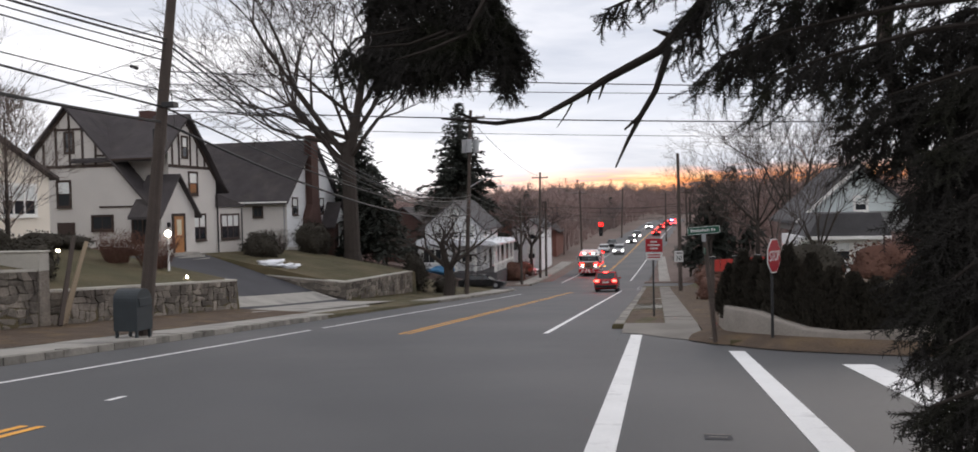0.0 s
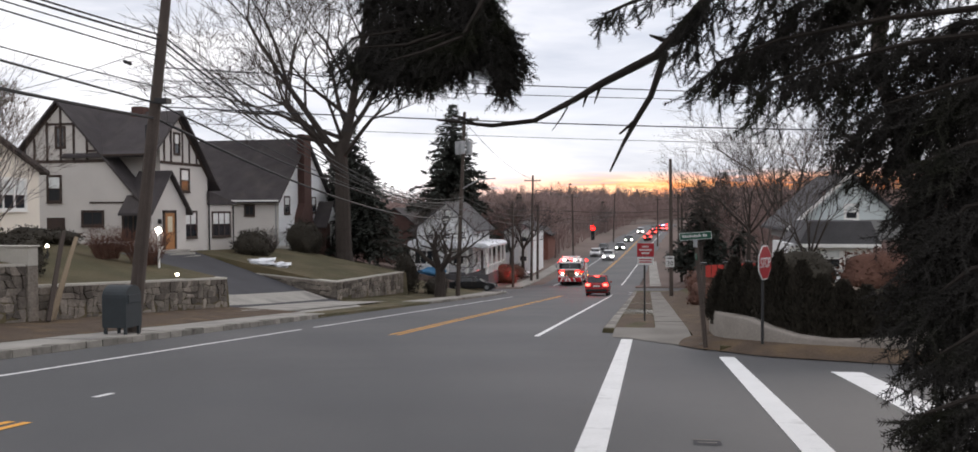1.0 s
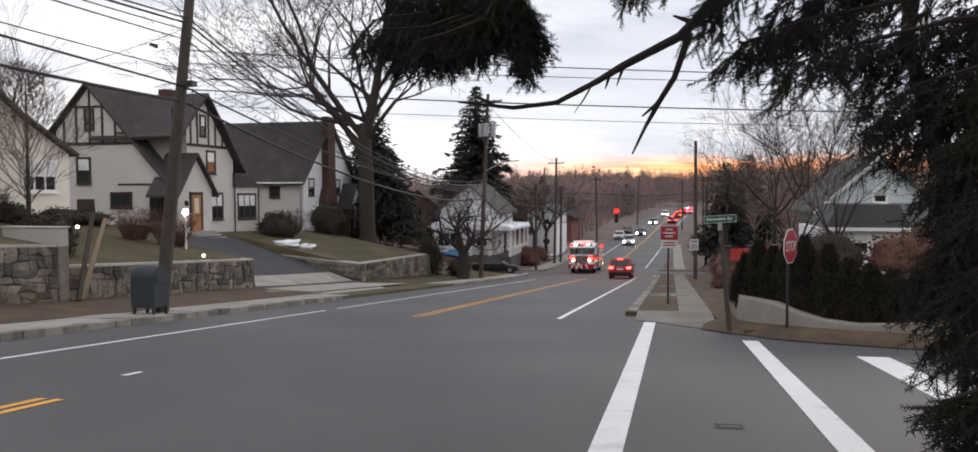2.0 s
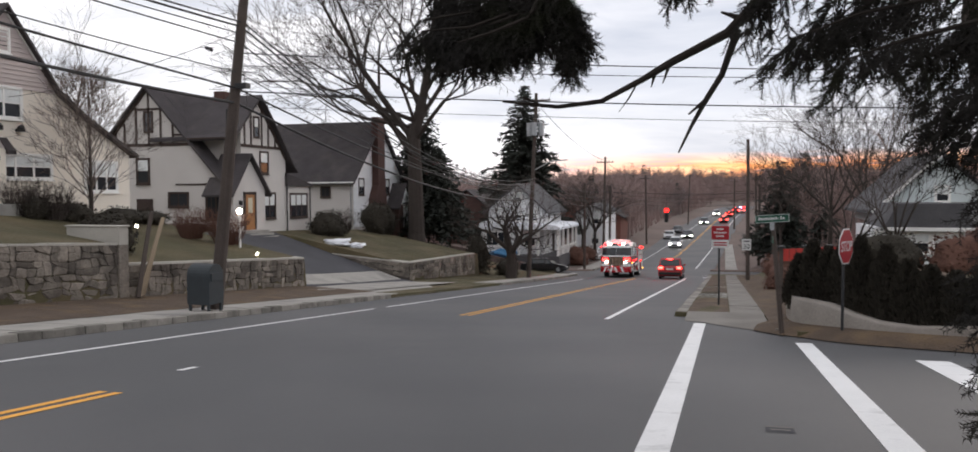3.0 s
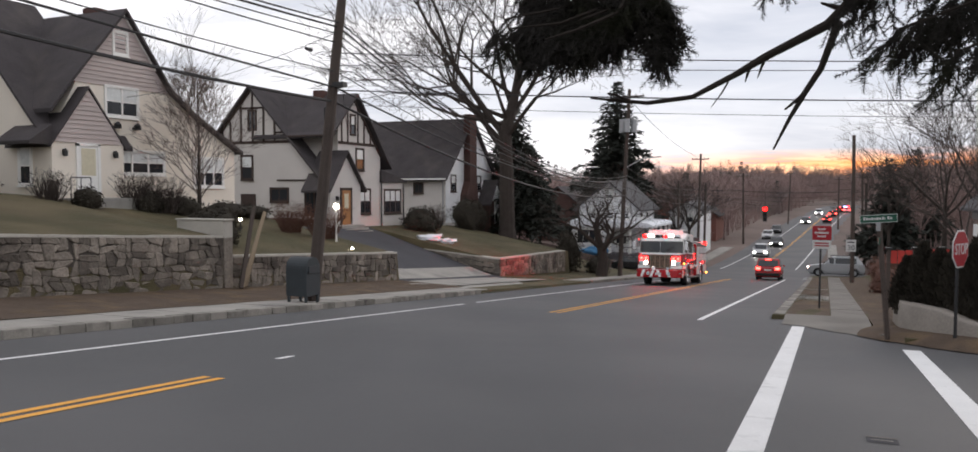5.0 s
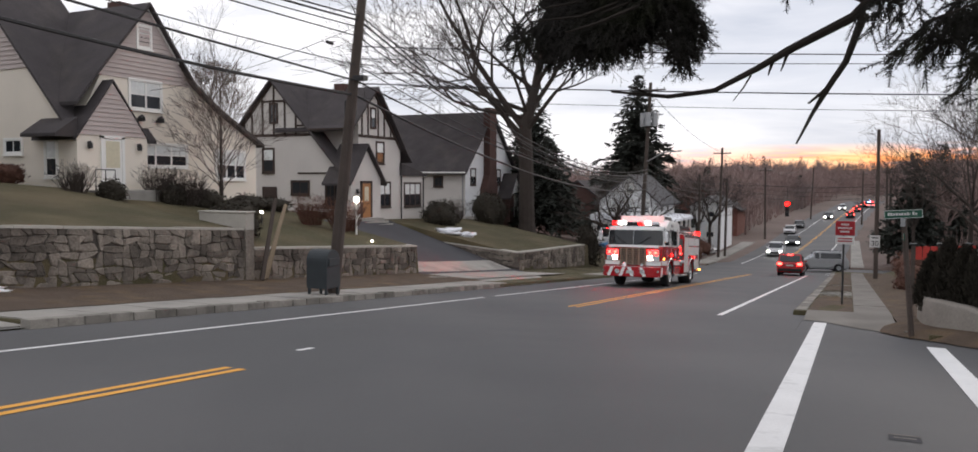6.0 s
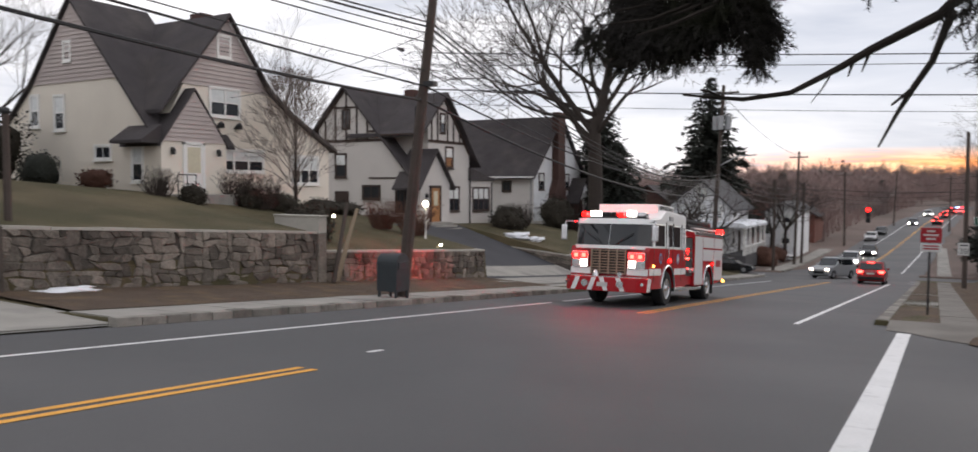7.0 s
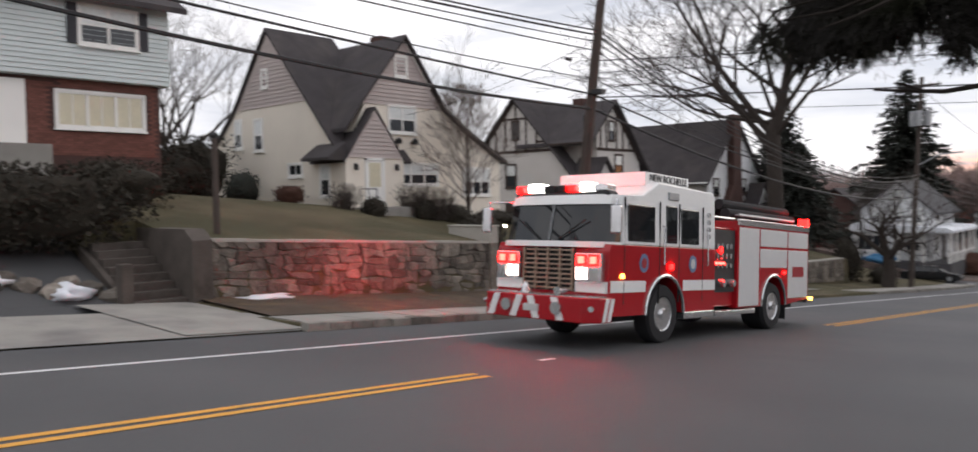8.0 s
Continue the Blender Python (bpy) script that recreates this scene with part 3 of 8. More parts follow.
tagged(sheet("verge_infill", [-0.98, 0.13], [42.5, 44.0], lambda x, y: road_z(x, y) + 0.12, M_CONCRETE), "concrete crossing over the verge", "pavement", kind="structure")
tagged(sheet("verge_east", [1.03, 1.3, 2.0, 3.2], span(18.6, 70, 1.7), lambda x, y: road_z(x, y) + 0.14 + 0.05 * (x - 1.3) + 0.04 * noise.noise((x, y, 0)), M_LEAFLITTER), "leaf-strewn earth beside the pavement", "verge", kind="structure")
tagged(sheet("verge_west", [-18.5, -17.4, -16.2, -15.02], span(9.3, 31.8, 1.5), lambda x, y: road_z(x, y) + 0.155 + 0.05 * (-15 - x) + 0.03 * noise.noise((x * 2, y, 0)), M_LEAFLITTER), "trodden grass strip below the stone walls", "verge", kind="structure")


# ---------------------------------------------------------------- stone walls
def stone_wall(name, p0, p1, b0, b1, t0, t1, label, face=1, cell=0.29, thick=0.42, cap=0.07):
    """A fieldstone wall from p0 to p1 with stones set proud of the mortar. b, t: heights of bottom and top at the ends. face: the side that carries stones."""
    p0, p1 = Vector((*p0, 0)), Vector((*p1, 0))
    d = p1 - p0
    length = d.length
    d.normalize()
    nrm = Vector((d.y, -d.x, 0)) * face
    wall = thing(name, (p0.x, p0.y, b0), label, "stone wall", kind="structure")

    def at(s, h, out):
        u = s / length
        zb, zt = b0 + (b1 - b0) * u, t0 + (t1 - t0) * u
        q = p0 + d * s + nrm * out
        return Vector((q.x, q.y, zb + (zt - zb) * h))
    bm = bmesh.new()
    vs = [bm.verts.new(at(s, h, o)) for s in (0, length) for h in (-0.25, 1.0) for o in (0, -thick)]
    for f in ((0, 1, 3, 2), (4, 6, 7, 5), (0, 4, 5, 1), (2, 3, 7, 6), (0, 2, 6, 4), (1, 5, 7, 3)):
        bm.faces.new([vs[i] for i in f])
    bmesh.ops.recalc_face_normals(bm, faces=bm.faces[:])
    part("core", bm, M_MORTAR_SHADED, wall)
    # coping
    ends = span(0, length, 1.4)
    for a, b in zip(ends, ends[1:]):
        bm = bmesh.new()
        vs = []
        lift = random.uniform(-0.01, 0.015)
        for s in (a + 0.006, b - 0.006):
            for h, o in ((0.0, 0.05), (cap, 0.05), (0.0, -thick - 0.05), (cap, -thick - 0.05)):
                v = at(s, 1.0, o)
                v.z += h + (lift if h else 0) - 0.005
                vs.append(bm.verts.new(v))
        for f in ((0, 1, 3, 2), (4, 6, 7, 5), (0, 4, 5, 1), (2, 3, 7, 6), (1, 5, 7, 3), (0, 2, 6, 4)):
            bm.faces.new([vs[i] for i in f])
        bmesh.ops.recalc_face_normals(bm, faces=bm.faces[:])
        part("coping_stone", bm, M_CAP, wall)
    # stones: a jittered grid of corners, each cell shrunk by its joint
    height = max(t0 - b0, t1 - b1)
    rows = max(2, int(round(height / (cell * 0.8))))
    cols = max(2, int(round(length / cell)))
    grid = {}
    for r in range(rows + 1):
        for c in range(cols + 1):
            js = 0 if c in (0, cols) else random.uniform(-0.36, 0.36)
            jh = 0 if r in (0, rows) else random.uniform(-0.34, 0.34)
            off = 0.5 * (r % 2) if 0 < c < cols else 0
            grid[r, c] = (min(length, (c + js + off * 0.6) * length / cols), (r + jh) / rows)
    used = set()
    for r in range(rows):
        for c in range(cols):
            if (r, c) in used:
                continue
            quad = [grid[r, c], grid[r, c + 1], grid[r + 1, c + 1], grid[r + 1, c]]
            if c + 1 < cols and (r, c + 1) not in used and random.random() < 0.30:
                quad = [grid[r, c], grid[r, c + 2], grid[r + 1, c + 2], grid[r + 1, c]]
                used.add((r, c + 1))
            elif r + 1 < rows and random.random() < 0.24:
                quad = [grid[r, c], grid[r, c + 1], grid[r + 2, c + 1], grid[r + 2, c]]
                used.add((r + 1, c))
            ms, mh = sum(q[0] for q in quad) / 4, sum(q[1] for q in quad) / 4
            ring = []
            for i in range(4):
                a, b = quad[i], quad[(i + 1) % 4]
                for w in (0.14, 0.84):
                    s, h = a[0] + (b[0] - a[0]) * w, a[1] + (b[1] - a[1]) * w
                    ring.append((ms + (s - ms) * 0.965, mh + (h - mh) * 0.965))
            out = random.uniform(0.03, 0.075)
            bm = bmesh.new()
            low_ = [bm.verts.new(at(s, h, -0.01)) for s, h in ring]
            mid_ = [bm.verts.new(at(s, h, out * 0.7)) for s, h in ring]
            top_ = [bm.verts.new(at(ms + (s - ms) * 0.8, mh + (h - mh) * 0.8, out + random.uniform(-0.012, 0.012))) for s, h in ring]
            for a, b in ((low_, mid_), (mid_, top_)):
                for i in range(8):
                    bm.faces.new((a[i], a[(i + 1) % 8], b[(i + 1) % 8], b[i]))
            bm.faces.new(top_)
            bmesh.ops.recalc_face_normals(bm, faces=bm.faces[:])
            part("stone", bm, M_STONE, wall)
    return wall


stone_wall("stone_wall_south", (-18.6, 9.65), (-18.6, 20.3), -0.98, -1.85, 0.57, -0.07, "tall grey fieldstone retaining wall with a pale coping")
stone_wall("stone_wall_middle", (-18.6, 20.75), (-18.6, 31.8), -1.92, -2.75, -0.76, -1.48, "lower fieldstone wall with a pale coping")
stone_wall("stone_wall_return", (-18.62, 31.82), (-25.5, 31.82), -2.72, -1.7, -1.48, -1.0, "fieldstone wall turning in along the driveway", cell=0.4)
stone_wall("stone_wall_drive", (-26.5, 44.4), (-18.6, 44.4), -2.4, -3.75, -2.15, -2.82, "low fieldstone wall beside the driveway", cell=0.42)
stone_wall("stone_wall_north", (-18.6, 44.42), (-18.6, 57.5), -3.9, -4.85, -2.82, -3.25, "low fieldstone wall with a lawn behind", cell=0.42)
pier = thing("wall_pier", (-18.75, 20.52, -1.9), "square grey concrete end pier of the wall", "pier", kind="structure")
part("shaft", box(-19.05, -18.5, 20.31, 20.72, -2.2, -0.08, bevel=0.03), M_STONE, pier)
part("block", box(-20.6, -18.5, 20.31, 20.72, -0.08, 0.5, bevel=0.02), M_CAP, pier)
part("cap", box(-20.65, -18.45, 20.28, 20.75, 0.5, 0.55, bevel=0.015), M_CAP, pier)

# steps up the bank
stairs = thing("garden_steps", (-18.4, 8.8, -0.9), "worn brown garden steps rising between low walls", "steps", kind="structure")
for k in range(8):
    part("step", box(-18.5 - 0.34 * (k + 1), -18.46 - 0.34 * k, 7.8, 9.12, -1.0, -0.78 + 0.19 * k, bevel=0.012), M_STEP, stairs)
part("side_wall", prism([(-18.2, -1.1), (-21.4, -1.1), (-21.4, 0.9), (-18.6, 0.9), (-18.2, 0.62)], "y", 9.13, 9.66), M_STEP, stairs)
part("side_kerb", prism([(-18.4, -1.1), (-21.4, -1.1), (-21.4, 0.5), (-18.6, -0.75)], "y", 7.64, 7.79), M_STEP, stairs)
part("end_pier", box(-18.75, -18.4, 7.5, 7.79, -1.2, 0.15, bevel=0.03), M_STEP, stairs)


# ---------------------------------------------------------------- house builders
def window(parent, axis, plane, a0, a1, z0, z1, frame_mat, out=1, panes=1, pane_mat=None, rail=True, sill=True, t=0.09, name="window"):
    """A sash window on a wall. axis: the wall's normal ('x' or 'y'); plane: the wall's place; a: along the wall; out: the way it faces."""
    def bx(lo_a, hi_a, lo_z, hi_z, d0, d1, bm=None):
        d0, d1 = sorted((plane + out * d0, plane + out * d1))
        return box(d0, d1, lo_a, hi_a, lo_z, hi_z, bm) if axis == "x" else box(lo_a, hi_a, d0, d1, lo_z, hi_z, bm)
    c = (plane, (a0 + a1) / 2, z0) if axis == "x" else ((a0 + a1) / 2, plane, z0)
    w = new(name)
    w.parent = parent
    w.location = Vector(c) - origin_of(parent)
    bm = bx(a0 - t, a0, z0 - t, z1 + t, 0.0, 0.06)
    bx(a1, a1 + t, z0 - t, z1 + t, 0.0, 0.06, bm)
    bx(a0, a1, z1, z1 + t, 0.0, 0.06, bm)
    bx(a0, a1, z0 - t, z0, 0.0, 0.06, bm)
    part("frame", bm, frame_mat, w)
    if sill:
        part("sill", bx(a0 - t - 0.03, a1 + t + 0.03, z0 - t - 0.05, z0 - t, 0.0, 0.11), frame_mat, w)
    wd = (a1 - a0) / panes
    for k in range(panes):
        l_, r_ = a0 + wd * k, a0 + wd * (k + 1)
        m_ = (z0 + z1) / 2
        if rail:
            part("pane", bx(l_ + 0.04, r_ - 0.04, m_ + 0.02, z1 - 0.03, 0.012, 0.022), pane_mat or M_CURTAIN, w)
            part("pane", bx(l_ + 0.04, r_ - 0.04, z0 + 0.03, m_ - 0.02, 0.008, 0.018), M_WINDOW, w)
            bm = bx(l_ + 0.02, r_ - 0.02, m_ - 0.025, m_ + 0.025, 0.008, 0.04)
        else:
            part("pane", bx(l_ + 0.04, r_ - 0.04, z0 + 0.03, z1 - 0.03, 0.010, 0.020), pane_mat or M_WINDOW, w)
            bm = bx((l_ + r_) / 2 - 0.015, (l_ + r_) / 2 + 0.015, z0, z1, 0.008, 0.035)
        bx(l_, l_ + 0.045, z0, z1, 0.008, 0.045, bm)
        bx(r_ - 0.045, r_, z0, z1, 0.008, 0.045, bm)
        bx(l_, r_, z1 - 0.045, z1, 0.008, 0.045, bm)
        bx(l_, r_, z0, z0 + 0.045, 0.008, 0.045, bm)
        part("sash", bm, frame_mat, w)
    return w


def clap(parent, axis, plane, poly, material, out=1, step=0.19, proud=0.012):
    """Lapped boards over a polygon (along, z) on a wall, clipped row by row."""
    zs = [p[1] for p in poly]
    z = min(zs)
    n = len(poly)
    while z < max(zs) - 0.01:
        zt = min(z + step, max(zs) - 0.002)
        ends = []
        for zz in (z + 0.001, zt - 0.001):
            xs = []
            for i in range(n):
                (a, b), (c, d) = poly[i], poly[(i + 1) % n]
                if (b - zz) * (d - zz) < 0:
                    xs.append(a + (c - a) * (zz - b) / (d - b))
            ends.append((min(xs), max(xs)) if len(xs) >= 2 else None)
        if ends[0] and ends[1]:
            (l0, r0), (l1, r1) = ends
            quad = [(l0, z, proud + 0.038), (r0, z, proud + 0.038), (r1, zt, proud), (l1, zt, proud)]
            bm = bmesh.new()
            f = [bm.verts.new((plane + out * o, a, h) if axis == "x" else (a, plane + out * o, h)) for a, h, o in quad]
            g = [bm.verts.new((plane, a, h) if axis == "x" else (a, plane, h)) for a, h, o in quad]
            bm.faces.new(f)
            for i in range(4):
                bm.faces.new((f[i], f[(i + 1) % 4], g[(i + 1) % 4], g[i]))
            bmesh.ops.recalc_face_normals(bm, faces=bm.faces[:])
            part("clapboard", bm, material, parent)
        z = zt


def board(parent, axis, plane, p, q, width, material, out=1, proud=0.05, name="timber"):
    """A flat timber from p to q (along, z) on a wall."""
    (a0, z0), (a1, z1) = p, q
    d = Vector((a1 - a0, z1 - z0)).normalized()
    n2 = Vector((-d.y, d.x)) * width / 2
    pts = [(a0 + n2.x, z0 + n2.y), (a1 + n2.x, z1 + n2.y), (a1 - n2.x, z1 - n2.y), (a0 - n2.x, z0 - n2.y)]
    lo_, hi_ = sorted((plane, plane + out * proud))
    return part(name, prism(pts, axis, lo_, hi_), material, parent)


def lantern(parent, x, y, z, lit=False):
    bm = box(x, x + 0.06, y - 0.04, y + 0.04, z - 0.05, z + 0.2)
    box(x + 0.06, x + 0.2, y - 0.07, y + 0.07, z - 0.1, z + 0.12, bm, bevel=0.02)
    tube([(x + 0.13, y, z + 0.12), (x + 0.13, y, z + 0.22)], [0.1, 0.01], 6, bm)
    return part("lantern", bm, G_PORCH if lit else M_BLACKMETAL, parent)


# ---------------------------------------------------------------- cream house
h1 = thing("cream_house", (-34, 26.5, 1.0), "cream stucco house with taupe siding gables and steep dark roof", "house")
YS = 21.3
part("wall", prism([(YS, 0.6), (32.1, -0.4), (32.1, 3.45), (29.3, 4.95), (27.75, 5.98), (27.1, 6.8), (25.2, 9.25), (23.1, 6.6), (22.3, 5.0), (YS, 3.3)], "x", -34.0, -28.5), M_STUCCO, h1, "cream stucco walls")
part("wall", prism([(-41.0, 0.8), (-28.5, 0.8), (-28.5, 3.7), (-34.05, 9.85), (-37.2, 6.15), (-39.5, 4.2), (-41.0, 3.7)], "y", YS - 0.02, 25.0), M_STUCCO, h1)
part("roof", roof_strip([(-28.0, 3.35), (-28.6, 4.0), (-34.05, 10.06), (-37.2, 6.36), (-39.5, 4.38), (-41.4, 3.85)], "y", YS - 0.2, 25.2), M_ROOF, h1)
part("roof", roof_strip([(21.45, 4.75), (22.4, 6.0), (25.2, 9.42), (27.1, 7.0), (27.75, 6.15), (29.3, 5.12), (32.45, 3.5)], "x", -34.4, -28.2), M_ROOF, h1)
part("chimney", box(-31.3, -30.5, 25.5, 26.2, 7.0, 9.75, bevel=0.02), M_BRICK_D, h1)
clap(h1, "x", -28.5, [(22.55, 5.98), (27.72, 5.98), (27.1, 6.78), (25.2, 9.2)], M_SIDING)
clap(h1, "y", YS - 0.02, [(-37.1, 6.2), (-30.75, 6.2), (-34.05, 9.78)], M_SIDING, out=-1)
board(h1, "x", -28.5, (27.0, 7.0), (25.2, 9.3), 0.16, M_TRIM, proud=0.07, name="bargeboard")
for (a, b) in (((27.75, 6.08), (27.0, 7.0)), ((29.3, 5.05), (27.75, 6.08)), ((32.2, 3.5), (29.3, 5.05))):
    board(h1, "x", -28.5, a, b, 0.14, M_TIMBER, proud=0.07, name="bargeboard")
window(h1, "x", -28.5, 24.72, 25.38, 7.45, 8.35, M_TRIM)
window(h1, "x", -28.5, 24.25, 25.9, 4.75, 5.95, M_TRIM, panes=2)
window(h1, "x", -28.5, 24.65, 27.35, 2.25, 3.2, M_TRIM, panes=3)
window(h1, "x", -28.5, 29.3, 31.2, 1.7, 3.05, M_TRIM, panes=3)
for yy in (24.55, 25.6):
    bm = box(-28.5, -28.25, yy, yy + 0.3, 4.18, 4.3, bevel=0.02)
    lump((-28.3, yy + 0.12, 4.34), (0.16, 0.14, 0.12), 3 + yy, 2, 0.4, bm)
    part("wall_bracket", bm, M_BLACKMETAL, h1, "small dark planter bracket")
window(h1, "y", YS - 0.02, -35.4, -34.7, 4.1, 5.6, M_TRIM, out=-1)
window(h1, "y", YS - 0.02, -37.3, -36.7, 4.3, 5.7, M_TRIM, out=-1)
window(h1, "y", YS - 0.02, -32.4, -31.35, 2.72, 3.25, M_TRIM, out=-1, rail=False)
window(h1, "y", YS - 0.02, -34.6, -34.15, 7.2, 8.0, M_TRIM, out=-1)
window(h1, "y", YS - 0.02, -29.85, -29.2, 1.75, 3.2, M_TRIM, out=-1)
part("pent_roof", prism([(YS - 0.95, 3.3), (YS - 0.95, 3.42), (YS, 4.1), (YS, 3.3)], "x", -30.1, -28.0), M_ROOF, h1)
# the entry gable
part("wall", prism([(21.2, 0.9), (24.6, 0.9), (24.6, 3.4), (22.9, 5.6), (21.2, 3.4)], "x", -28.48, -27.9), M_STUCCO, h1)
clap(h1, "x", -27.9, [(21.2, 3.42), (24.6, 3.42), (22.9, 5.55)], M_SIDING)
part("roof", roof_strip([(21.1, 3.28), (22.9, 5.76), (24.7, 3.28)], "x", -30.5, -27.83, 0.09), M_ROOF, h1)
door1 = new("front_door")
door1.parent = h1
door1.location = Vector((-27.9, 22.8, 1.2)) - origin_of(h1)
bm = box(-27.9, -27.82, 22.25, 22.38, 1.2, 3.4)
box(-27.9, -27.82, 23.25, 23.38, 1.2, 3.4, bm)
box(-27.9, -27.82, 22.25, 23.38, 3.3, 3.43, bm)
part("door_frame", bm, M_TRIM, door1)
part("door_leaf", box(-27.9, -27.86, 22.38, 23.25, 1.2, 3.3), M_TRIM, door1)
part("storm_glass", box(-27.86, -27.85, 22.48, 23.15, 2.1, 3.2), M_CURTAIN_WARM, door1)
for yy in (21.7, 24.1):
    lantern(h1, -27.9, yy, 2.95)
bm = bmesh.new()
for yy in (21.3, 21.75, 22.2):
    tube([(-27.0, yy, 1.0), (-27.0, yy, 2.0)], 0.02, 5, bm)
tube([(-27.0, 21.3, 2.0), (-27.0, 22.2, 2.0)], 0.025, 5, bm)
part("hand_rail", bm, M_BLACKMETAL, h1)
part("stoop", box(-27.9, -26.4, 21.6, 24.1, 0.2, 1.18, bevel=0.02), M_CONCRETE, h1)

# ---------------------------------------------------------------- half-timbered house
h2 = thing("tudor_house", (-34, 44, -1.0), "off-white stucco house with dark half-timbering and steep dark roof", "house")
Y2 = 41.06
part("wall", prism([(42.25, -2.0), (47.4, -2.0), (47.4, 3.85), (43.97, 7.6), (42.25, 5.85)], "x", -36.0, -29.0), M_STUCCO_W, h2, "off-white stucco walls")
part("wall", prism([(-37.3, -1.6), (-29.1, -1.6), (-29.1, 1.75), (-34.96, 8.1), (-37.3, 5.6)], "y", Y2 - 0.02, 44.5), M_STUCCO_W, h2)
part("wall", box(-36, -29.0, 47.4, 50.6, -2.2, 2.0), M_STUCCO_W, h2)
part("roof", roof_strip([(-28.75, 1.5), (-29.2, 2.05), (-34.96, 8.32), (-36.4, 6.8), (-38.0, 5.05), (-39.6, 4.15)], "y", Y2 - 0.32, 42.24, 0.18), M_ROOF, h2)
part("roof", roof_strip([(-31.2, 4.25), (-34.96, 8.32), (-36.4, 6.8), (-38.0, 5.05), (-39.6, 4.15)], "y", 42.25, 47.0, 0.18), M_ROOF, h2)
part("roof", roof_strip([(40.85, 4.95), (41.2, 5.18), (43.97, 7.86), (46.0, 5.7), (47.75, 3.6), (48.3, 3.1)], "x", -34.7, -28.55, 0.18), M_ROOF, h2)
part("gutter", box(-32.0, -28.5, 40.76, 40.86, 4.86, 4.96), M_TIMBER, h2)
part("roof", prism([(47.3, 2.0), (50.8, 2.0), (50.8, 2.12), (47.3, 2.9)], "x", -36.2, -28.8), M_ROOF, h2)
part("chimney", box(-31.9, -31.1, 43.6, 44.5, 6.2, 8.15, bevel=0.02), M_BRICK_D, h2)
TB = 0.13
board(h2, "y", Y2 - 0.02, (-37.3, 4.6), (-31.75, 4.6), 0.18, M_TIMBER, out=-1)
for xx, top in ((-36.7, 6.0), (-35.8, 7.0), (-34.85, 8.0), (-33.95, 7.0), (-33.05, 6.05)):
    board(h2, "y", Y2 - 0.02, (xx, 4.6), (xx, top), TB, M_TIMBER, out=-1)
board(h2, "y", Y2 - 0.02, (-35.9, 6.85), (-34.0, 6.85), TB, M_TIMBER, out=-1)
board(h2, "y", Y2 - 0.02, (-33.05, 5.2), (-32.2, 5.2), 0.12, M_TIMBER, out=-1)
board(h2, "y", Y2 - 0.02, (-38.0, 4.8), (-35.0, 8.0), 0.16, M_TIMBER, out=-1, proud=0.08, name="bargeboard")
board(h2, "y", Y2 - 0.02, (-29.2, 1.8), (-34.9, 8.05), 0.14, M_TIMBER, out=-1, proud=0.08, name="bargeboard")
board(h2, "y", Y2 - 0.02, (-32.9, 2.1), (-29.3, 2.1), 0.1, M_TIMBER, out=-1)
board(h2, "x", -29.0, (42.25, 4.55), (46.75, 4.55), 0.18, M_TIMBER)
for yy, top in ((42.65, 6.2), (43.35, 6.9), (44.55, 6.9), (45.3, 6.1), (46.1, 5.3)):
    board(h2, "x", -29.0, (yy, 4.6), (yy, top), TB, M_TIMBER)
board(h2, "x", -29.0, (43.97, 7.6), (47.4, 3.85), 0.18, M_TIMBER, proud=0.08, name="bargeboard")
window(h2, "x", -29.0, 43.7, 44.2, 5.15, 6.4, M_TIMBER, sill=False)
window(h2, "y", Y2 - 0.02, -35.15, -34.6, 5.45, 6.65, M_TIMBER, out=-1, rail=False, sill=False)
window(h2, "y", Y2 - 0.02, -35.78, -34.92, 2.2, 3.7, M_TIMBER, out=-1)
window(h2, "y", Y2 - 0.02, -33.4, -32.05, 0.75, 1.55, M_TIMBER, out=-1, rail=False)
window(h2, "y", Y2 - 0.02, -30.65, -29.3, -0.05, 1.5, M_TIMBER, out=-1, panes=2, rail=False, pane_mat=M_WINDOW)
window(h2, "x", -29.0, 44.35, 45.2, 2.85, 4.2, M_TIMBER)
window(h2, "x", -29.0, 44.65, 46.0, -0.1, 1.5, M_TIMBER, panes=2)
window(h2, "x", -29.0, 47.95, 50.15, -0.15, 1.45, M_TIMBER, panes=3)
bd = new("side_door")
bd.parent = h2
bd.location = Vector((-35.3, Y2, -0.8)) - origin_of(h2)
part("door_leaf", box(-35.75, -34.8, Y2 - 0.07, Y2 - 0.02, -0.85, 1.05), M_TIMBER, bd)
part("door_frame", box(-35.9, -34.65, Y2 - 0.05, Y2 - 0.021, -0.85, 1.2), M_TIMBER, bd)
for yy in (47.4, 50.5):
    part("downpipe", tube([(-28.9, yy, 2.9 if yy < 48 else 1.9), (-28.9, yy, -1.2)], 0.055, 6), M_BLACKMETAL, h2)
part("wall", prism([(40.6, -1.5), (44.0, -1.5), (44.0, 1.75), (42.2, 3.8), (40.6, 1.75)], "x", -28.98, -28.45), M_STUCCO_W, h2)
part("roof", roof_strip([(40.2, 1.45), (42.2, 4.02), (44.35, 1.45)], "x", -30.4, -28.15, 0.14), M_ROOF, h2)
fd = new("front_door")
fd.parent = h2
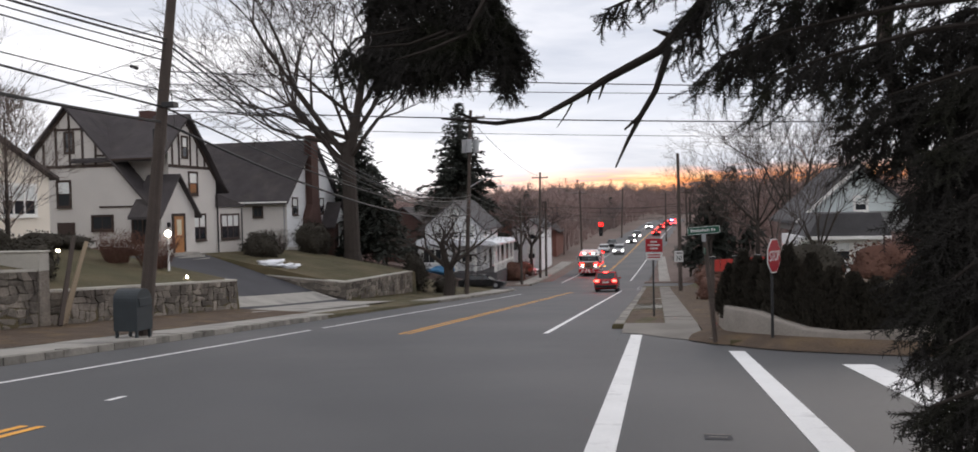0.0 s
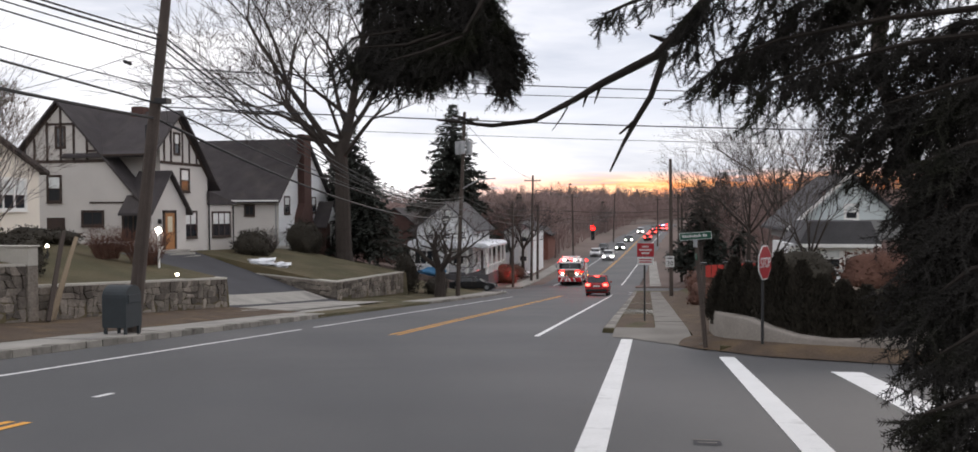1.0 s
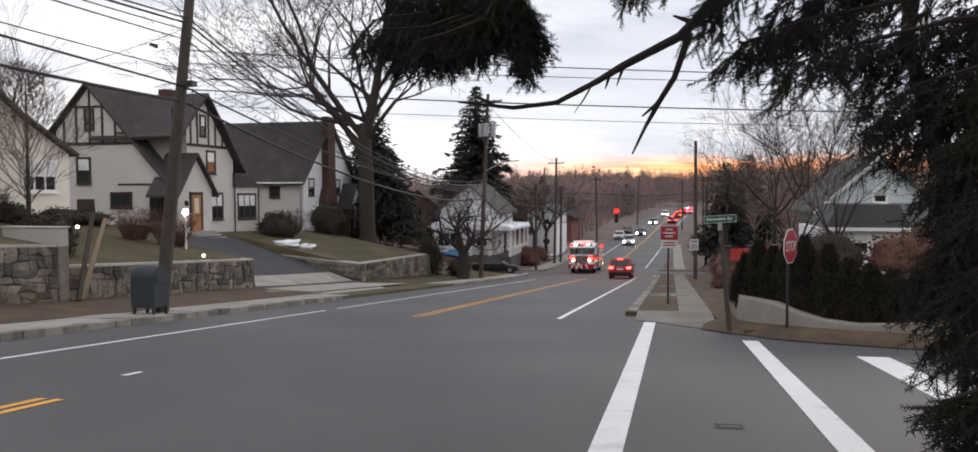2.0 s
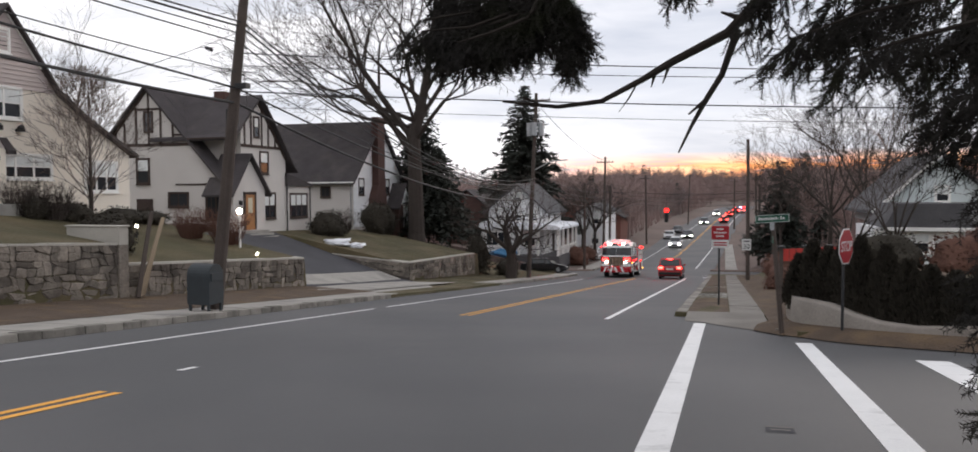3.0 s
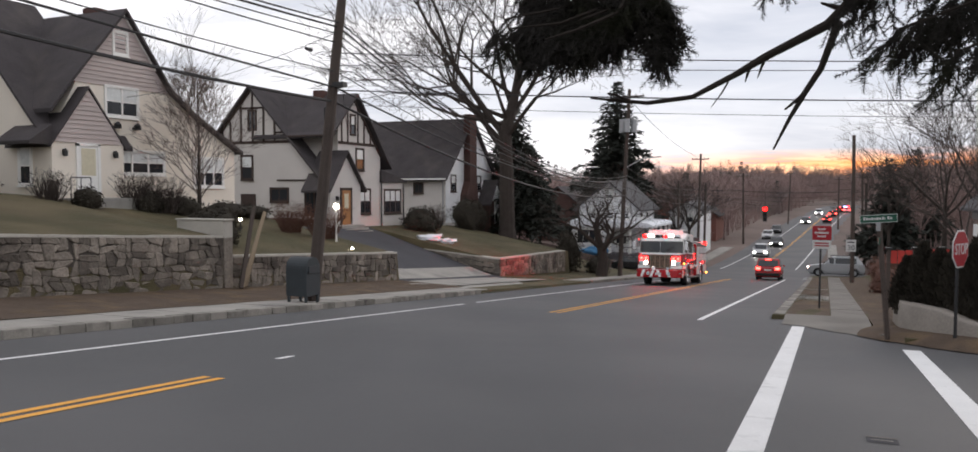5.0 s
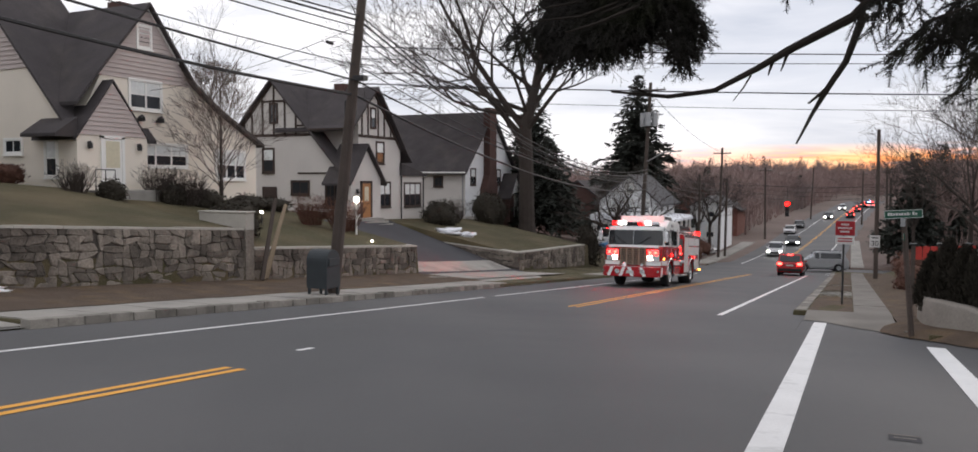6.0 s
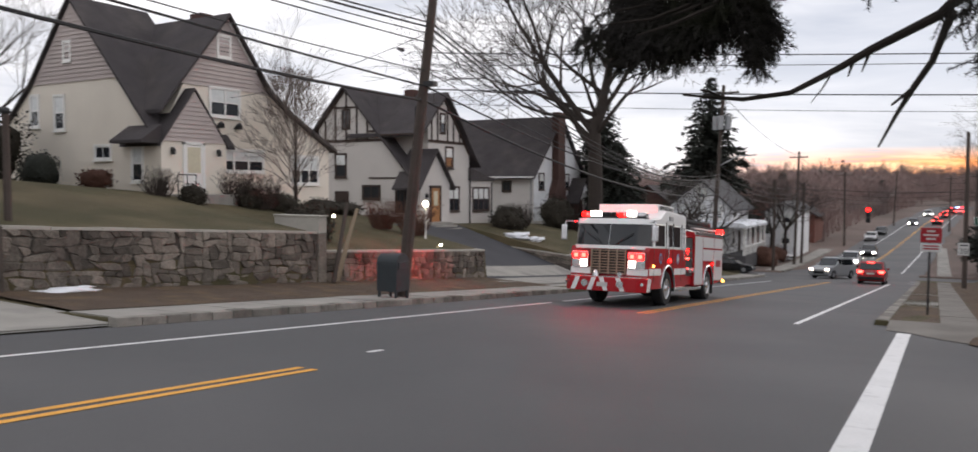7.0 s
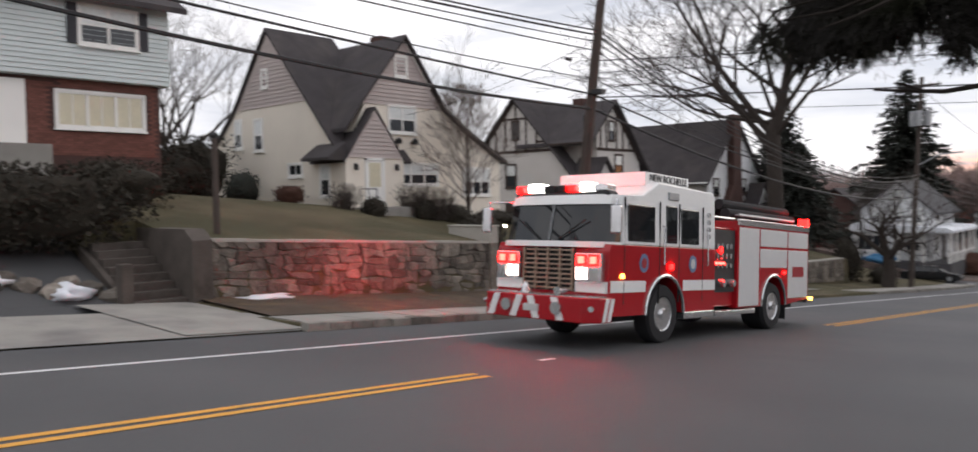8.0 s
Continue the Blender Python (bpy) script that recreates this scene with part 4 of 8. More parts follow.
fd.location = Vector((-28.45, 42.3, -0.75)) - origin_of(h2)
bm = box(-28.45, -28.38, 41.62, 41.8, -0.75, 1.6)
box(-28.45, -28.38, 42.75, 42.93, -0.75, 1.6, bm)
box(-28.45, -28.38, 41.62, 42.93, 1.45, 1.62, bm)
part("door_frame", bm, M_TIMBER, fd)
part("door_leaf", box(-28.44, -28.40, 41.8, 42.75, -0.75, 1.45), M_WOODDOOR, fd, "varnished wooden door")
part("door_glass", box(-28.40, -28.385, 42.05, 42.5, 0.3, 1.25), M_CURTAIN_WARM, fd)
for k, (xx, zz) in enumerate(((-27.9, -0.8), (-27.55, -0.98), (-27.2, -1.16), (-26.85, -1.34))):
    part("step", box(xx - 0.6, xx, 41.0, 43.6, -2.2, zz, bevel=0.01), M_CONCRETE, h2)
lantern(h2, -28.45, 41.2, 0.9)

# ---------------------------------------------------------------- white house with the chimney
h3 = thing("white_house", (-36, 64.6, -1.5), "white clapboard house with dark roof and outside brick chimney", "house")
part("wall", prism([(59.6, -3.2), (69.8, -3.6), (69.8, 2.9), (64.7, 7.7), (59.6, 2.9)], "x", -44, -30.0), M_STUCCO_W, h3)
part("roof", roof_strip([(59.0, 2.4), (64.7, 7.95), (70.4, 2.4)], "x", -44.3, -29.6, 0.2), M_ROOF, h3)
clap(h3, "x", -30.0, [(59.6, -1.4), (69.8, -1.4), (69.8, 2.9), (64.7, 7.6), (59.6, 2.9)], M_SIDING_W, step=0.22)
part("chimney", prism([(62.4, -3.2), (65.2, -3.2), (65.0, 1.0), (64.7, 2.2), (64.6, 8.2), (63.2, 8.2), (63.2, 2.2), (62.5, 1.0)], "x", -29.98, -29.35, bevel=0.02), M_BRICK_D, h3)
window(h3, "x", -29.97, 60.6, 61.5, 1.35, 2.7, M_TIMBER)
window(h3, "x", -29.97, 66.0, 66.8, 1.35, 2.7, M_TIMBER)
window(h3, "y", 59.6, -33.0, -32.2, 1.2, 2.0, M_TIMBER, out=-1, rail=False)
part("bay_wall", prism([(66.3, -3.5), (69.0, -3.5), (69.0, 0.4), (67.65, 2.2), (66.3, 0.4)], "x", -29.96, -28.7), M_BRICK_D, h3)
clap(h3, "x", -28.7, [(66.35, 0.4), (68.95, 0.4), (67.65, 2.1)], M_SIDING_W, step=0.16)
part("roof", roof_strip([(66.0, 0.1), (67.65, 2.4), (69.3, 0.1)], "x", -30.5, -28.5, 0.12), M_ROOF, h3)
window(h3, "x", -28.7, 67.3, 68.0, -1.6, 0.2, M_TRIM)
part("downpipe", tube([(-30.2, 59.5, 2.5), (-30.2, 59.5, -2.0)], 0.06, 6), M_METAL, h3)
part("gutter", box(-44, -29.7, 58.95, 59.1, 2.32, 2.44), M_TRIM, h3)

# ---------------------------------------------------------------- brick house
h0 = thing("brick_house", (-31, 6.5, 2.6), "two-storey house, red brick below and pale grey siding above", "house")
part("wall", box(-36, -27.2, -1.0, 12.6, 1.6, 5.62), M_BRICK_D, h0)
BR = bpy.data.meshes.new("brick")
bm = box(-27.2, -27.185, 0.0, 0.205, 0.0, 0.068)
bm.to_mesh(BR)
bm.free()
BR.materials.append(M_BRICK)
count = 0
for r in range(32):
    zz = 3.15 + r * 0.078
    for k in range(28):
        ya = 6.9 + 0.216 * k + (0.108 if r % 2 else 0.0)
        if ya + 0.205 > 12.6 or (9.0 < ya + 0.1 < 12.2 and 3.95 < zz + 0.04 < 5.35) or (7.0 < ya + 0.1 < 8.35 and zz < 5.5):
            continue
        if count >= 300 and ya < 9.2:
            continue
        b = new("brick", BR)
        b.parent = h0
        b.location = Vector((0, ya, zz)) - origin_of(h0)
        count += 1
part("upper_wall", box(-36.4, -26.9, -1.4, 12.85, 5.62, 8.6), M_SIDING_G, h0)
clap(h0, "x", -26.9, [(5.5, 5.64), (12.85, 5.64), (12.85, 8.55), (5.5, 8.55)], M_SIDING_G, step=0.16)
part("roof", roof_strip([(-26.3, 8.3), (-31.6, 11.2), (-37.0, 8.3)], "y", -1.9, 13.3, 0.2), M_ROOF, h0)
window(h0, "x", -27.2, 9.25, 12.0, 4.1, 5.2, M_TRIM, panes=3, pane_mat=M_CURTAIN_WARM, rail=False)
window(h0, "x", -26.87, 9.9, 11.7, 6.8, 8.0, M_TRIM, panes=2, pane_mat=M_CURTAIN)
for yy in (9.5, 11.78):
    part("shutter", box(-26.88, -26.82, yy, yy + 0.32, 6.75, 8.05), M_DRIVE, h0)
dd = new("front_door")
dd.parent = h0
dd.location = Vector((-27.2, 7.7, 3.4)) - origin_of(h0)
part("door_leaf", box(-27.2, -27.1, 7.2, 8.2, 3.4, 5.4), M_TRIM, dd)
part("door_frame", box(-27.2, -27.14, 7.08, 8.32, 3.4, 5.5), M_TRIM, dd)
part("stoop", box(-27.2, -25.8, 6.8, 8.6, 2.0, 3.4), M_CONCRETE, h0)

# ---------------------------------------------------------------- poles and cables
def utility_pole(base, top, r0, r1, label, arms=()):
    p = thing("utility_pole", base, label, "utility pole")
    b, t = Vector(base), Vector(top)
    part("shaft", tube([b - Vector((0, 0, 0.3)), b.lerp(t, 0.4), t], [r0, r0 * 0.6 + r1 * 0.4, r1], 12), M_POLE, p)
    for frac, half in arms:
        c = b.lerp(t, frac)
        bm = box(c.x - half, c.x + half, c.y - 0.09 - r1, c.y + 0.01 - r1, c.z - 0.06, c.z + 0.06, bevel=0.01)
        part("crossarm", bm, M_POLE, p)
        for k in (-0.9, -0.45, 0.45, 0.9):
            part("insulator", tube([(c.x + half * k, c.y - r1, c.z + 0.06), (c.x + half * k, c.y - r1, c.z + 0.2)], [0.05, 0.035], 8), M_METAL, p)
    return p


PB, PT = (-14.2, 19.25, road_z(-14.2, 19.25) + 0.1), (-12.82, 19.4, 9.6)
pole_a = utility_pole(PB, PT, 0.20, 0.11, "tall leaning weathered wooden utility pole beside the kerb", arms=((0.97, 1.1),))
part("steel_bracket", box(-13.5, -13.0, 19.2, 19.45, 4.55, 4.7, bevel=0.01), M_BLACKMETAL, pole_a)
part("cable_box", box(-13.75, -13.45, 19.3, 19.55, 3.5, 4.0, bevel=0.02), M_BLACKMETAL, pole_a)
part("ground_strap", tube([(-14.02, 19.02, -1.7), (-13.45, 19.15, 3.5)], 0.03, 5), M_POLE, pole_a)
P2B, P2T = (-14.7, 59.2, road_z(-14.7, 59.2)), (-14.1, 59.4, 9.2)
pole_b = utility_pole(P2B, P2T, 0.18, 0.12, "weathered wooden utility pole with transformers", arms=((0.96, 1.2),))
for k, (dx, dy) in enumerate(((-0.45, -0.1), (0.45, -0.1), (0.0, -0.5))):
    part("transformer", tube([(-14.15 + dx, 59.35 + dy, 5.9), (-14.15 + dx, 59.35 + dy, 6.9)], 0.24, 12), M_METAL, pole_b)
part("lamp_arm", tube([(-14.3, 59.3, 3.2), (-13.0, 59.3, 3.9), (-11.6, 59.2, 4.0)], 0.05, 6), M_METAL, pole_b)
P3 = (-14.0, 94.0, road_z(-14, 94))
pole_c = utility_pole(P3, (-13.8, 94.2, 5.7), 0.17, 0.12, "grey wooden utility pole", arms=((0.95, 1.0),))
pole_c2 = utility_pole((-13.6, 96.5, road_z(-14, 96)), (-13.5, 96.5, 2.2), 0.15, 0.13, "short stub pole beside a utility pole")
pole_d = utility_pole((-12.4, 132, road_z(-12.4, 132)), (-12.6, 132, 4.2), 0.17, 0.12, "grey wooden utility pole", arms=((0.95, 1.0),))
pole_e = utility_pole((4.2, 110, road_z(4, 110)), (4.0, 110, 3.6), 0.17, 0.12, "grey wooden utility pole", arms=((0.95, 0.9),))
pole_f = utility_pole((2.0, 170, road_z(2, 170)), (2.0, 170, 4.0), 0.17, 0.12, "grey wooden utility pole", arms=((0.95, 0.9),))
pole_g = utility_pole((-8.0, 185, road_z(-8, 185)), (-7.6, 185, 5.6), 0.17, 0.12, "grey wooden utility pole", arms=((0.95, 0.9),))
NEAR_POLE = (-13.6, -20.0, 1.6)
pole_n = utility_pole(NEAR_POLE, (-13.5, -20.0, 12.6), 0.19, 0.13, "wooden utility pole up the street", arms=((0.97, 1.1),))


def cable(a, b, sag, r, label="black overhead cable strung between utility poles"):
    a, b = Vector(a), Vector(b)
    pts = []
    for k in range(25):
        u = k / 24
        p = a.lerp(b, u)
        p.z -= sag * 4 * u * (1 - u)
        pts.append(p)
    ob = part("overhead_cable", tube(pts, r, 5), M_WIRE)
    return tagged(ob, label, "cable", "overhead cables", kind="")


# from the near pole up the street (towards the viewer's left) and down to the second pole
for z_a, dz_n, sag_n, z_b, sag, r, dx in ((6.42, 1.2, 0.7, 2.6, 1.7, 0.024, 0.04), (6.30, 1.1, 0.6, 2.3, 1.7, 0.030, 0.0), (6.12, 1.3, 0.6, 2.4, 1.7, 0.018, -0.03), (5.85, 1.2, 0.4, 2.15, 1.6, 0.020, 0.0), (5.02, 3.5, 0.95, 1.9, 1.2, 0.016, 0.05), (4.57, 2.6, 0.3, 1.6, 0.9, 0.030, 0.05), (4.16, 4.4, 1.2, 1.1, 1.1, 0.042, 0.05)):
    u = (z_a - PB[2]) / (PT[2] - PB[2])
    px_, py_ = PB[0] + (PT[0] - PB[0]) * u + dx, PB[1] + (PT[1] - PB[1]) * u
    cable((px_, py_, z_a), (NEAR_POLE[0] + dx, NEAR_POLE[1], z_a + dz_n), sag_n, r)
    cable((px_, py_, z_a), (-14.2 + dx, 59.3, z_b), sag, r)
for z_b, z_c in ((8.6, 5.2), (3.2, 1.6), (2.6, 1.0), (2.2, 0.6), (1.7, 0.1)):
    cable((-14.2, 59.3, z_b), (-13.8, 94.2, z_c), 0.7, 0.02)
    cable((-13.8, 94.2, z_c), (-12.6, 132, z_c - 1.2), 0.9, 0.02)
    cable((-12.6, 132, z_c - 1.2), (-7.7, 185, z_c + 0.4), 1.2, 0.025)
# service drops over the road and to the houses
for za, zb, r in ((5.5, 5.0, 0.016), (5.15, 4.85, 0.011), (4.42, 3.95, 0.018), (4.0, 3.5, 0.008)):
    cable((-13.25, 19.35, za + 0.05), (14.0, 28.0, zb), 0.18, r, "thin black service cable crossing over the road")
cable((-13.2, 19.4, 6.2), (-28.6, 25.4, 5.6), 0.3, 0.010, "thin service cable to a house")
cable((-13.2, 19.4, 5.2), (-29.0, 43.5, 5.0), 0.4, 0.010, "thin service cable to a house")
cable((-14.2, 59.3, 3.0), (-22, 92, 1.0), 0.5, 0.015, "thin service cable to a house")
for k in range(4):
    cable((-13.8, 94.2, 0.6 + 0.5 * k), (4.0, 110, 0.2 + 0.5 * k), 0.9, 0.018, "black cable strung across the far road")
cable((4.0, 110, 3.2), (14.0, 40.0, 4.0), 1.0, 0.018)

# leaning planks against the wall, guarding a stay
for (a, b, m_) in (((-18.05, 20.65, -1.75), (-18.2, 22.0, 0.75), M_PALEPLANK), ((-17.95, 20.45, -1.75), (-18.25, 21.5, 0.95), M_POLE), ((-18.15, 20.9, -1.75), (-18.2, 21.7, 0.1), M_PALEPLANK)):
    tagged(part("leaning_plank", tube([a, b], [0.085, 0.075], 4), m_), "weathered plank leaning by the stone wall", "plank", "planks by the wall")

# ---------------------------------------------------------------- mailbox
mb = thing("mailbox", (-13.98, 18.55, road_z(-14.0, 18.5) + 0.15), "blue-grey steel collection mailbox with rounded top", "mailbox")
bx_, by_, bz_ = mb.location
prof = [(-0.33, 0.2), (0.33, 0.2), (0.33, 1.0)] + [(0.33 * math.cos(a), 1.0 + 0.33 * math.sin(a)) for a in [math.pi * k / 12 for k in range(1, 12)]] + [(-0.33, 1.0)]
part("body", prism([(by_ + p[0], bz_ + p[1]) for p in prof], "x", bx_ - 0.36, bx_ + 0.36, bevel=0.012), M_BLUE, mb)
for sx in (-0.3, 0.3):
    for sy in (-0.27, 0.27):
        part("leg", box(bx_ + sx - 0.035, bx_ + sx + 0.035, by_ + sy - 0.03, by_ + sy + 0.03, bz_ - 0.03, bz_ + 0.21), M_BLUE, mb)
part("chute_door", box(bx_ + 0.36, bx_ + 0.39, by_ - 0.24, by_ + 0.24, bz_ + 0.86, bz_ + 1.08, bevel=0.01), M_BLUE, mb)


# ---------------------------------------------------------------- signs
def post(parent, x, y, z0, z1, r=0.03, lean=(0, 0), material=None):
    return part("post", tube([(x, y, z0 - 0.2), (x + lean[0], y + lean[1], z1)], r, 8), material or M_BLACKMETAL, parent)


rz = road_z(-0.17, 26.0) + 0.12
s1 = thing("parking_sign", (-0.17, 26.0, rz), "red sign with white lettering above a small white plate", "road sign")
post(s1, -0.17, 26.0, rz, 0.46)
part("sign_plate", box(-0.41, 0.13, 25.95, 25.965, 0.03, 0.46, bevel=0.004), M_SIGNRED, s1)
for zc, w, n_ in ((0.36, 0.11, 4), (0.25, 0.2, 8), (0.14, 0.13, 5)):
    for k in range(n_):
        xa = -0.14 - w + 2 * w * k / n_
        part("lettering_bar", box(xa, xa + 1.5 * w / n_, 25.943, 25.949, zc - 0.028, zc + 0.028), M_SIGNWHITE, s1, "white lettering")
part("lower_plate", box(-0.40, 0.12, 25.95, 25.965, -0.24, 0.0, bevel=0.004), M_SIGNWHITE, s1)
for zc in (-0.07, -0.15):
    part("lettering_bar", box(-0.34, 0.06, 25.943, 25.949, zc - 0.02, zc + 0.02), M_SIGNRED, s1, "red lettering")

rz = road_z(2.25, 16.8) + 0.12
s2 = thing("stop_sign", (2.25, 16.8, rz), "red octagonal stop sign on a thin dark post", "road sign")
post(s2, 2.25, 16.82, rz, 0.85)
octo = [(0.38 * math.cos(math.pi / 8 + k * math.pi / 4), 0.38 * math.sin(math.pi / 8 + k * math.pi / 4)) for k in range(8)]
TURN = Matrix.Translation((2.25, 16.82, 0.48)) @ pose(0, 0, 0, 0, 0, 62)
for nm, k, ya, yb, m_ in (("rim", 1.0, -0.052, -0.038, M_SIGNWHITE), ("face", 0.92, -0.060, -0.050, M_SIGNRED)):
    bm = prism([(x * k, z * k) for x, z in octo], "y", ya, yb)
    bmesh.ops.transform(bm, matrix=TURN, verts=bm.verts)
    part(nm, bm, m_, s2)
stop_word = words("lettering", "STOP", 0.25, M_SIGNWHITE, s2, Matrix.Translation(-s2.location) @ TURN @ pose(0, -0.064, -0.01, 90, 0, 0) @ Matrix.Diagonal((0.95, 1.2, 1, 1)))

rz = road_z(1.15, 17.4) + 0.12
s3 = thing("street_name_sign", (1.15, 17.4, rz), "green street name blade on a leaning dark post", "road sign")
post(s3, 1.17, 17.4, rz, 0.95, 0.05, (-0.22, 0.0), M_POLE)
bm = box(0.60, 1.28, 17.33, 17.345, 0.92, 1.09, bevel=0.003)
bmesh.ops.rotate(bm, verts=bm.verts, cent=(0.94, 17.34, 1.0), matrix=Matrix.Rotation(radians(-4), 3, "Y"))
blade = part("blade", bm, M_SIGNGREEN, s3)
for k in range(11):
    xa = 0.665 + 0.048 * k
    tall = 0.032 if k in (0, 9) else 0.022 + 0.006 * (k % 2)
    bm = box(xa, xa + (0.034 if k != 8 else 0.012), 17.322, 17.328, 0.98, 0.98 + 2 * tall)
    bmesh.ops.rotate(bm, verts=bm.verts, cent=(0.94, 17.34, 1.0), matrix=Matrix.Rotation(radians(-4), 3, "Y"))
    part("lettering_bar", bm, M_SIGNWHITE, s3, "white lettering")
for xa, xb, za, zb in ((0.605, 1.275, 0.925, 0.934), (0.605, 1.275, 1.076, 1.085), (0.605, 0.614, 0.934, 1.076), (1.266, 1.275, 0.934, 1.076)):
    bm = box(xa, xb, 17.322, 17.328, za, zb)
    bmesh.ops.rotate(bm, verts=bm.verts, cent=(0.94, 17.34, 1.0), matrix=Matrix.Rotation(radians(-4), 3, "Y"))
    part("border", bm, M_SIGNWHITE, s3, "white border")
part("bracket", box(0.90, 0.98, 17.32, 17.42, 0.76, 0.92), M_METAL, s3)
part("cross_blade", box(0.945, 0.96, 17.05, 17.75, 0.5, 0.63), M_SIGNGREEN, s3)

rz = road_z(1.55, 58) + 0.12
s4 = thing("speed_limit_sign", (1.5, 58, rz), "small white speed limit sign on a utility pole", "road sign")
part("pole", tube([(1.62, 58.1, rz - 0.2), (1.55, 58.1, 5.2)], [0.15, 0.11], 10), M_POLE, s4)
part("plate", box(1.2, 1.82, 57.93, 57.945, -2.65, -1.85, bevel=0.004), M_SIGNWHITE, s4)
words("lettering", "30", 0.48, M_BLACKMETAL, s4, Matrix.Translation((1.51 - 1.5, 57.925 - 58, -2.4 - rz)) @ pose(0, 0, 0, 90, 0, 0))
part("lettering_bar", box(1.3, 1.72, 57.922, 57.928, -2.05, -1.97), M_BLACKMETAL, s4, "black lettering")

# traffic signal on a span wire
ts = thing("traffic_signal", (-5.85, 84.0, -1.2), "traffic signal showing red on a span wire", "traffic signal")
part("housing", box(-6.05, -5.65, 84.0, 84.3, -1.75, -0.2, bevel=0.03), M_BLACKMETAL, ts)
for k, m_ in enumerate((G_RED, M_DARK, M_DARK)):
    zc = -0.48 - 0.5 * k
    part("lens", tube([(-5.85, 84.0, zc), (-5.85, 83.96, zc)], 0.2 if k == 0 else 0.15, 14), m_, ts)
    part("visor", tube([(-5.85, 83.98, zc + 0.14), (-5.85, 83.75, zc + 0.16)], 0.06, 6), M_BLACKMETAL, ts)
part("hanger", tube([(-5.85, 84.1, -0.2), (-5.85, 84.1, 1.2)], 0.025, 5), M_BLACKMETAL, ts)
cable((-14.0, 82.0, 1.6), (3.5, 86.0, 1.3), 0.2, 0.02, "span wire carrying a traffic signal")
utility_pole((-14.2, 82.0, road_z(-14, 82)), (-14.2, 82.0, 2.4), 0.15, 0.12, "signal pole at the crossing")
utility_pole((3.5, 86.0, road_z(3.5, 86)), (3.5, 86.0, 2.2), 0.15, 0.12, "signal pole at the crossing")


# ---------------------------------------------------------------- vehicles
def wheel(parent, x, y, r, w, side, rim_mat, name="wheel"):
    """A wheel whose outer face looks to side (+1 or -1 along x)."""
    wl_ = new(name)
    wl_.parent = parent
    wl_.location = (x, y, r)
    o = origin_of(parent)

    def ringed(profile, segs, material, nm):
        bm = bmesh.new()
        rings = [[bm.verts.new((px_ * side, rr * math.cos(a), rr * math.sin(a))) for a in [2 * math.pi * k / segs for k in range(segs)]] for px_, rr in profile]
        for a, b in zip(rings, rings[1:]):
            for k in range(segs):
                bm.faces.new((a[k], a[(k + 1) % segs], b[(k + 1) % segs], b[k]))
        bm.faces.new(rings[0])
        bm.faces.new(rings[-1])
        bmesh.ops.recalc_face_normals(bm, faces=bm.faces[:])
        return part(nm, bm, material, wl_, shift=False, smooth=False)
    ringed([(-w, r * 0.6), (-w, r * 0.93), (-w * 0.85, r), (-w * 0.15, r), (0, r * 0.93), (0.005, r * 0.62), (-0.04, r * 0.6)], 28, M_RUBBER, "tyre")
    ringed([(-0.02, r * 0.6), (0.0, r * 0.58), (-0.05, r * 0.5), (-0.07, r * 0.36), (-0.02, r * 0.2), (0.03, r * 0.16), (0.035, r * 0.02)], 24, rim_mat, "rim")
    bm = bmesh.new()
    for k in range(8):
        a = 2 * math.pi * k / 8
        tube([(-0.06 * side, r * 0.42 * math.cos(a), r * 0.42 * math.sin(a)), (-0.035 * side, r * 0.42 * math.cos(a), r * 0.42 * math.sin(a))], r * 0.05, 6, bm)
    part("bolt_ring", bm, M_DARK, wl_, shift=False)
    return wl_


def notch(yc, r, n=12, zc=0.5, z_base=0.5):
    """Arch points (y, z) from front to back round a wheel, open at the bottom."""
    a0 = math.asin(max(-1, min(1, (z_base - zc) / r)))
    return [(yc + r * math.cos(a), zc + r * math.sin(a)) for a in [math.pi - a0 - (math.pi - 2 * a0) * k / n for k in range(n + 1)]]


def local(name, bm, material, parent, label=""):
    return part(name, bm, material, parent, label, shift=False)


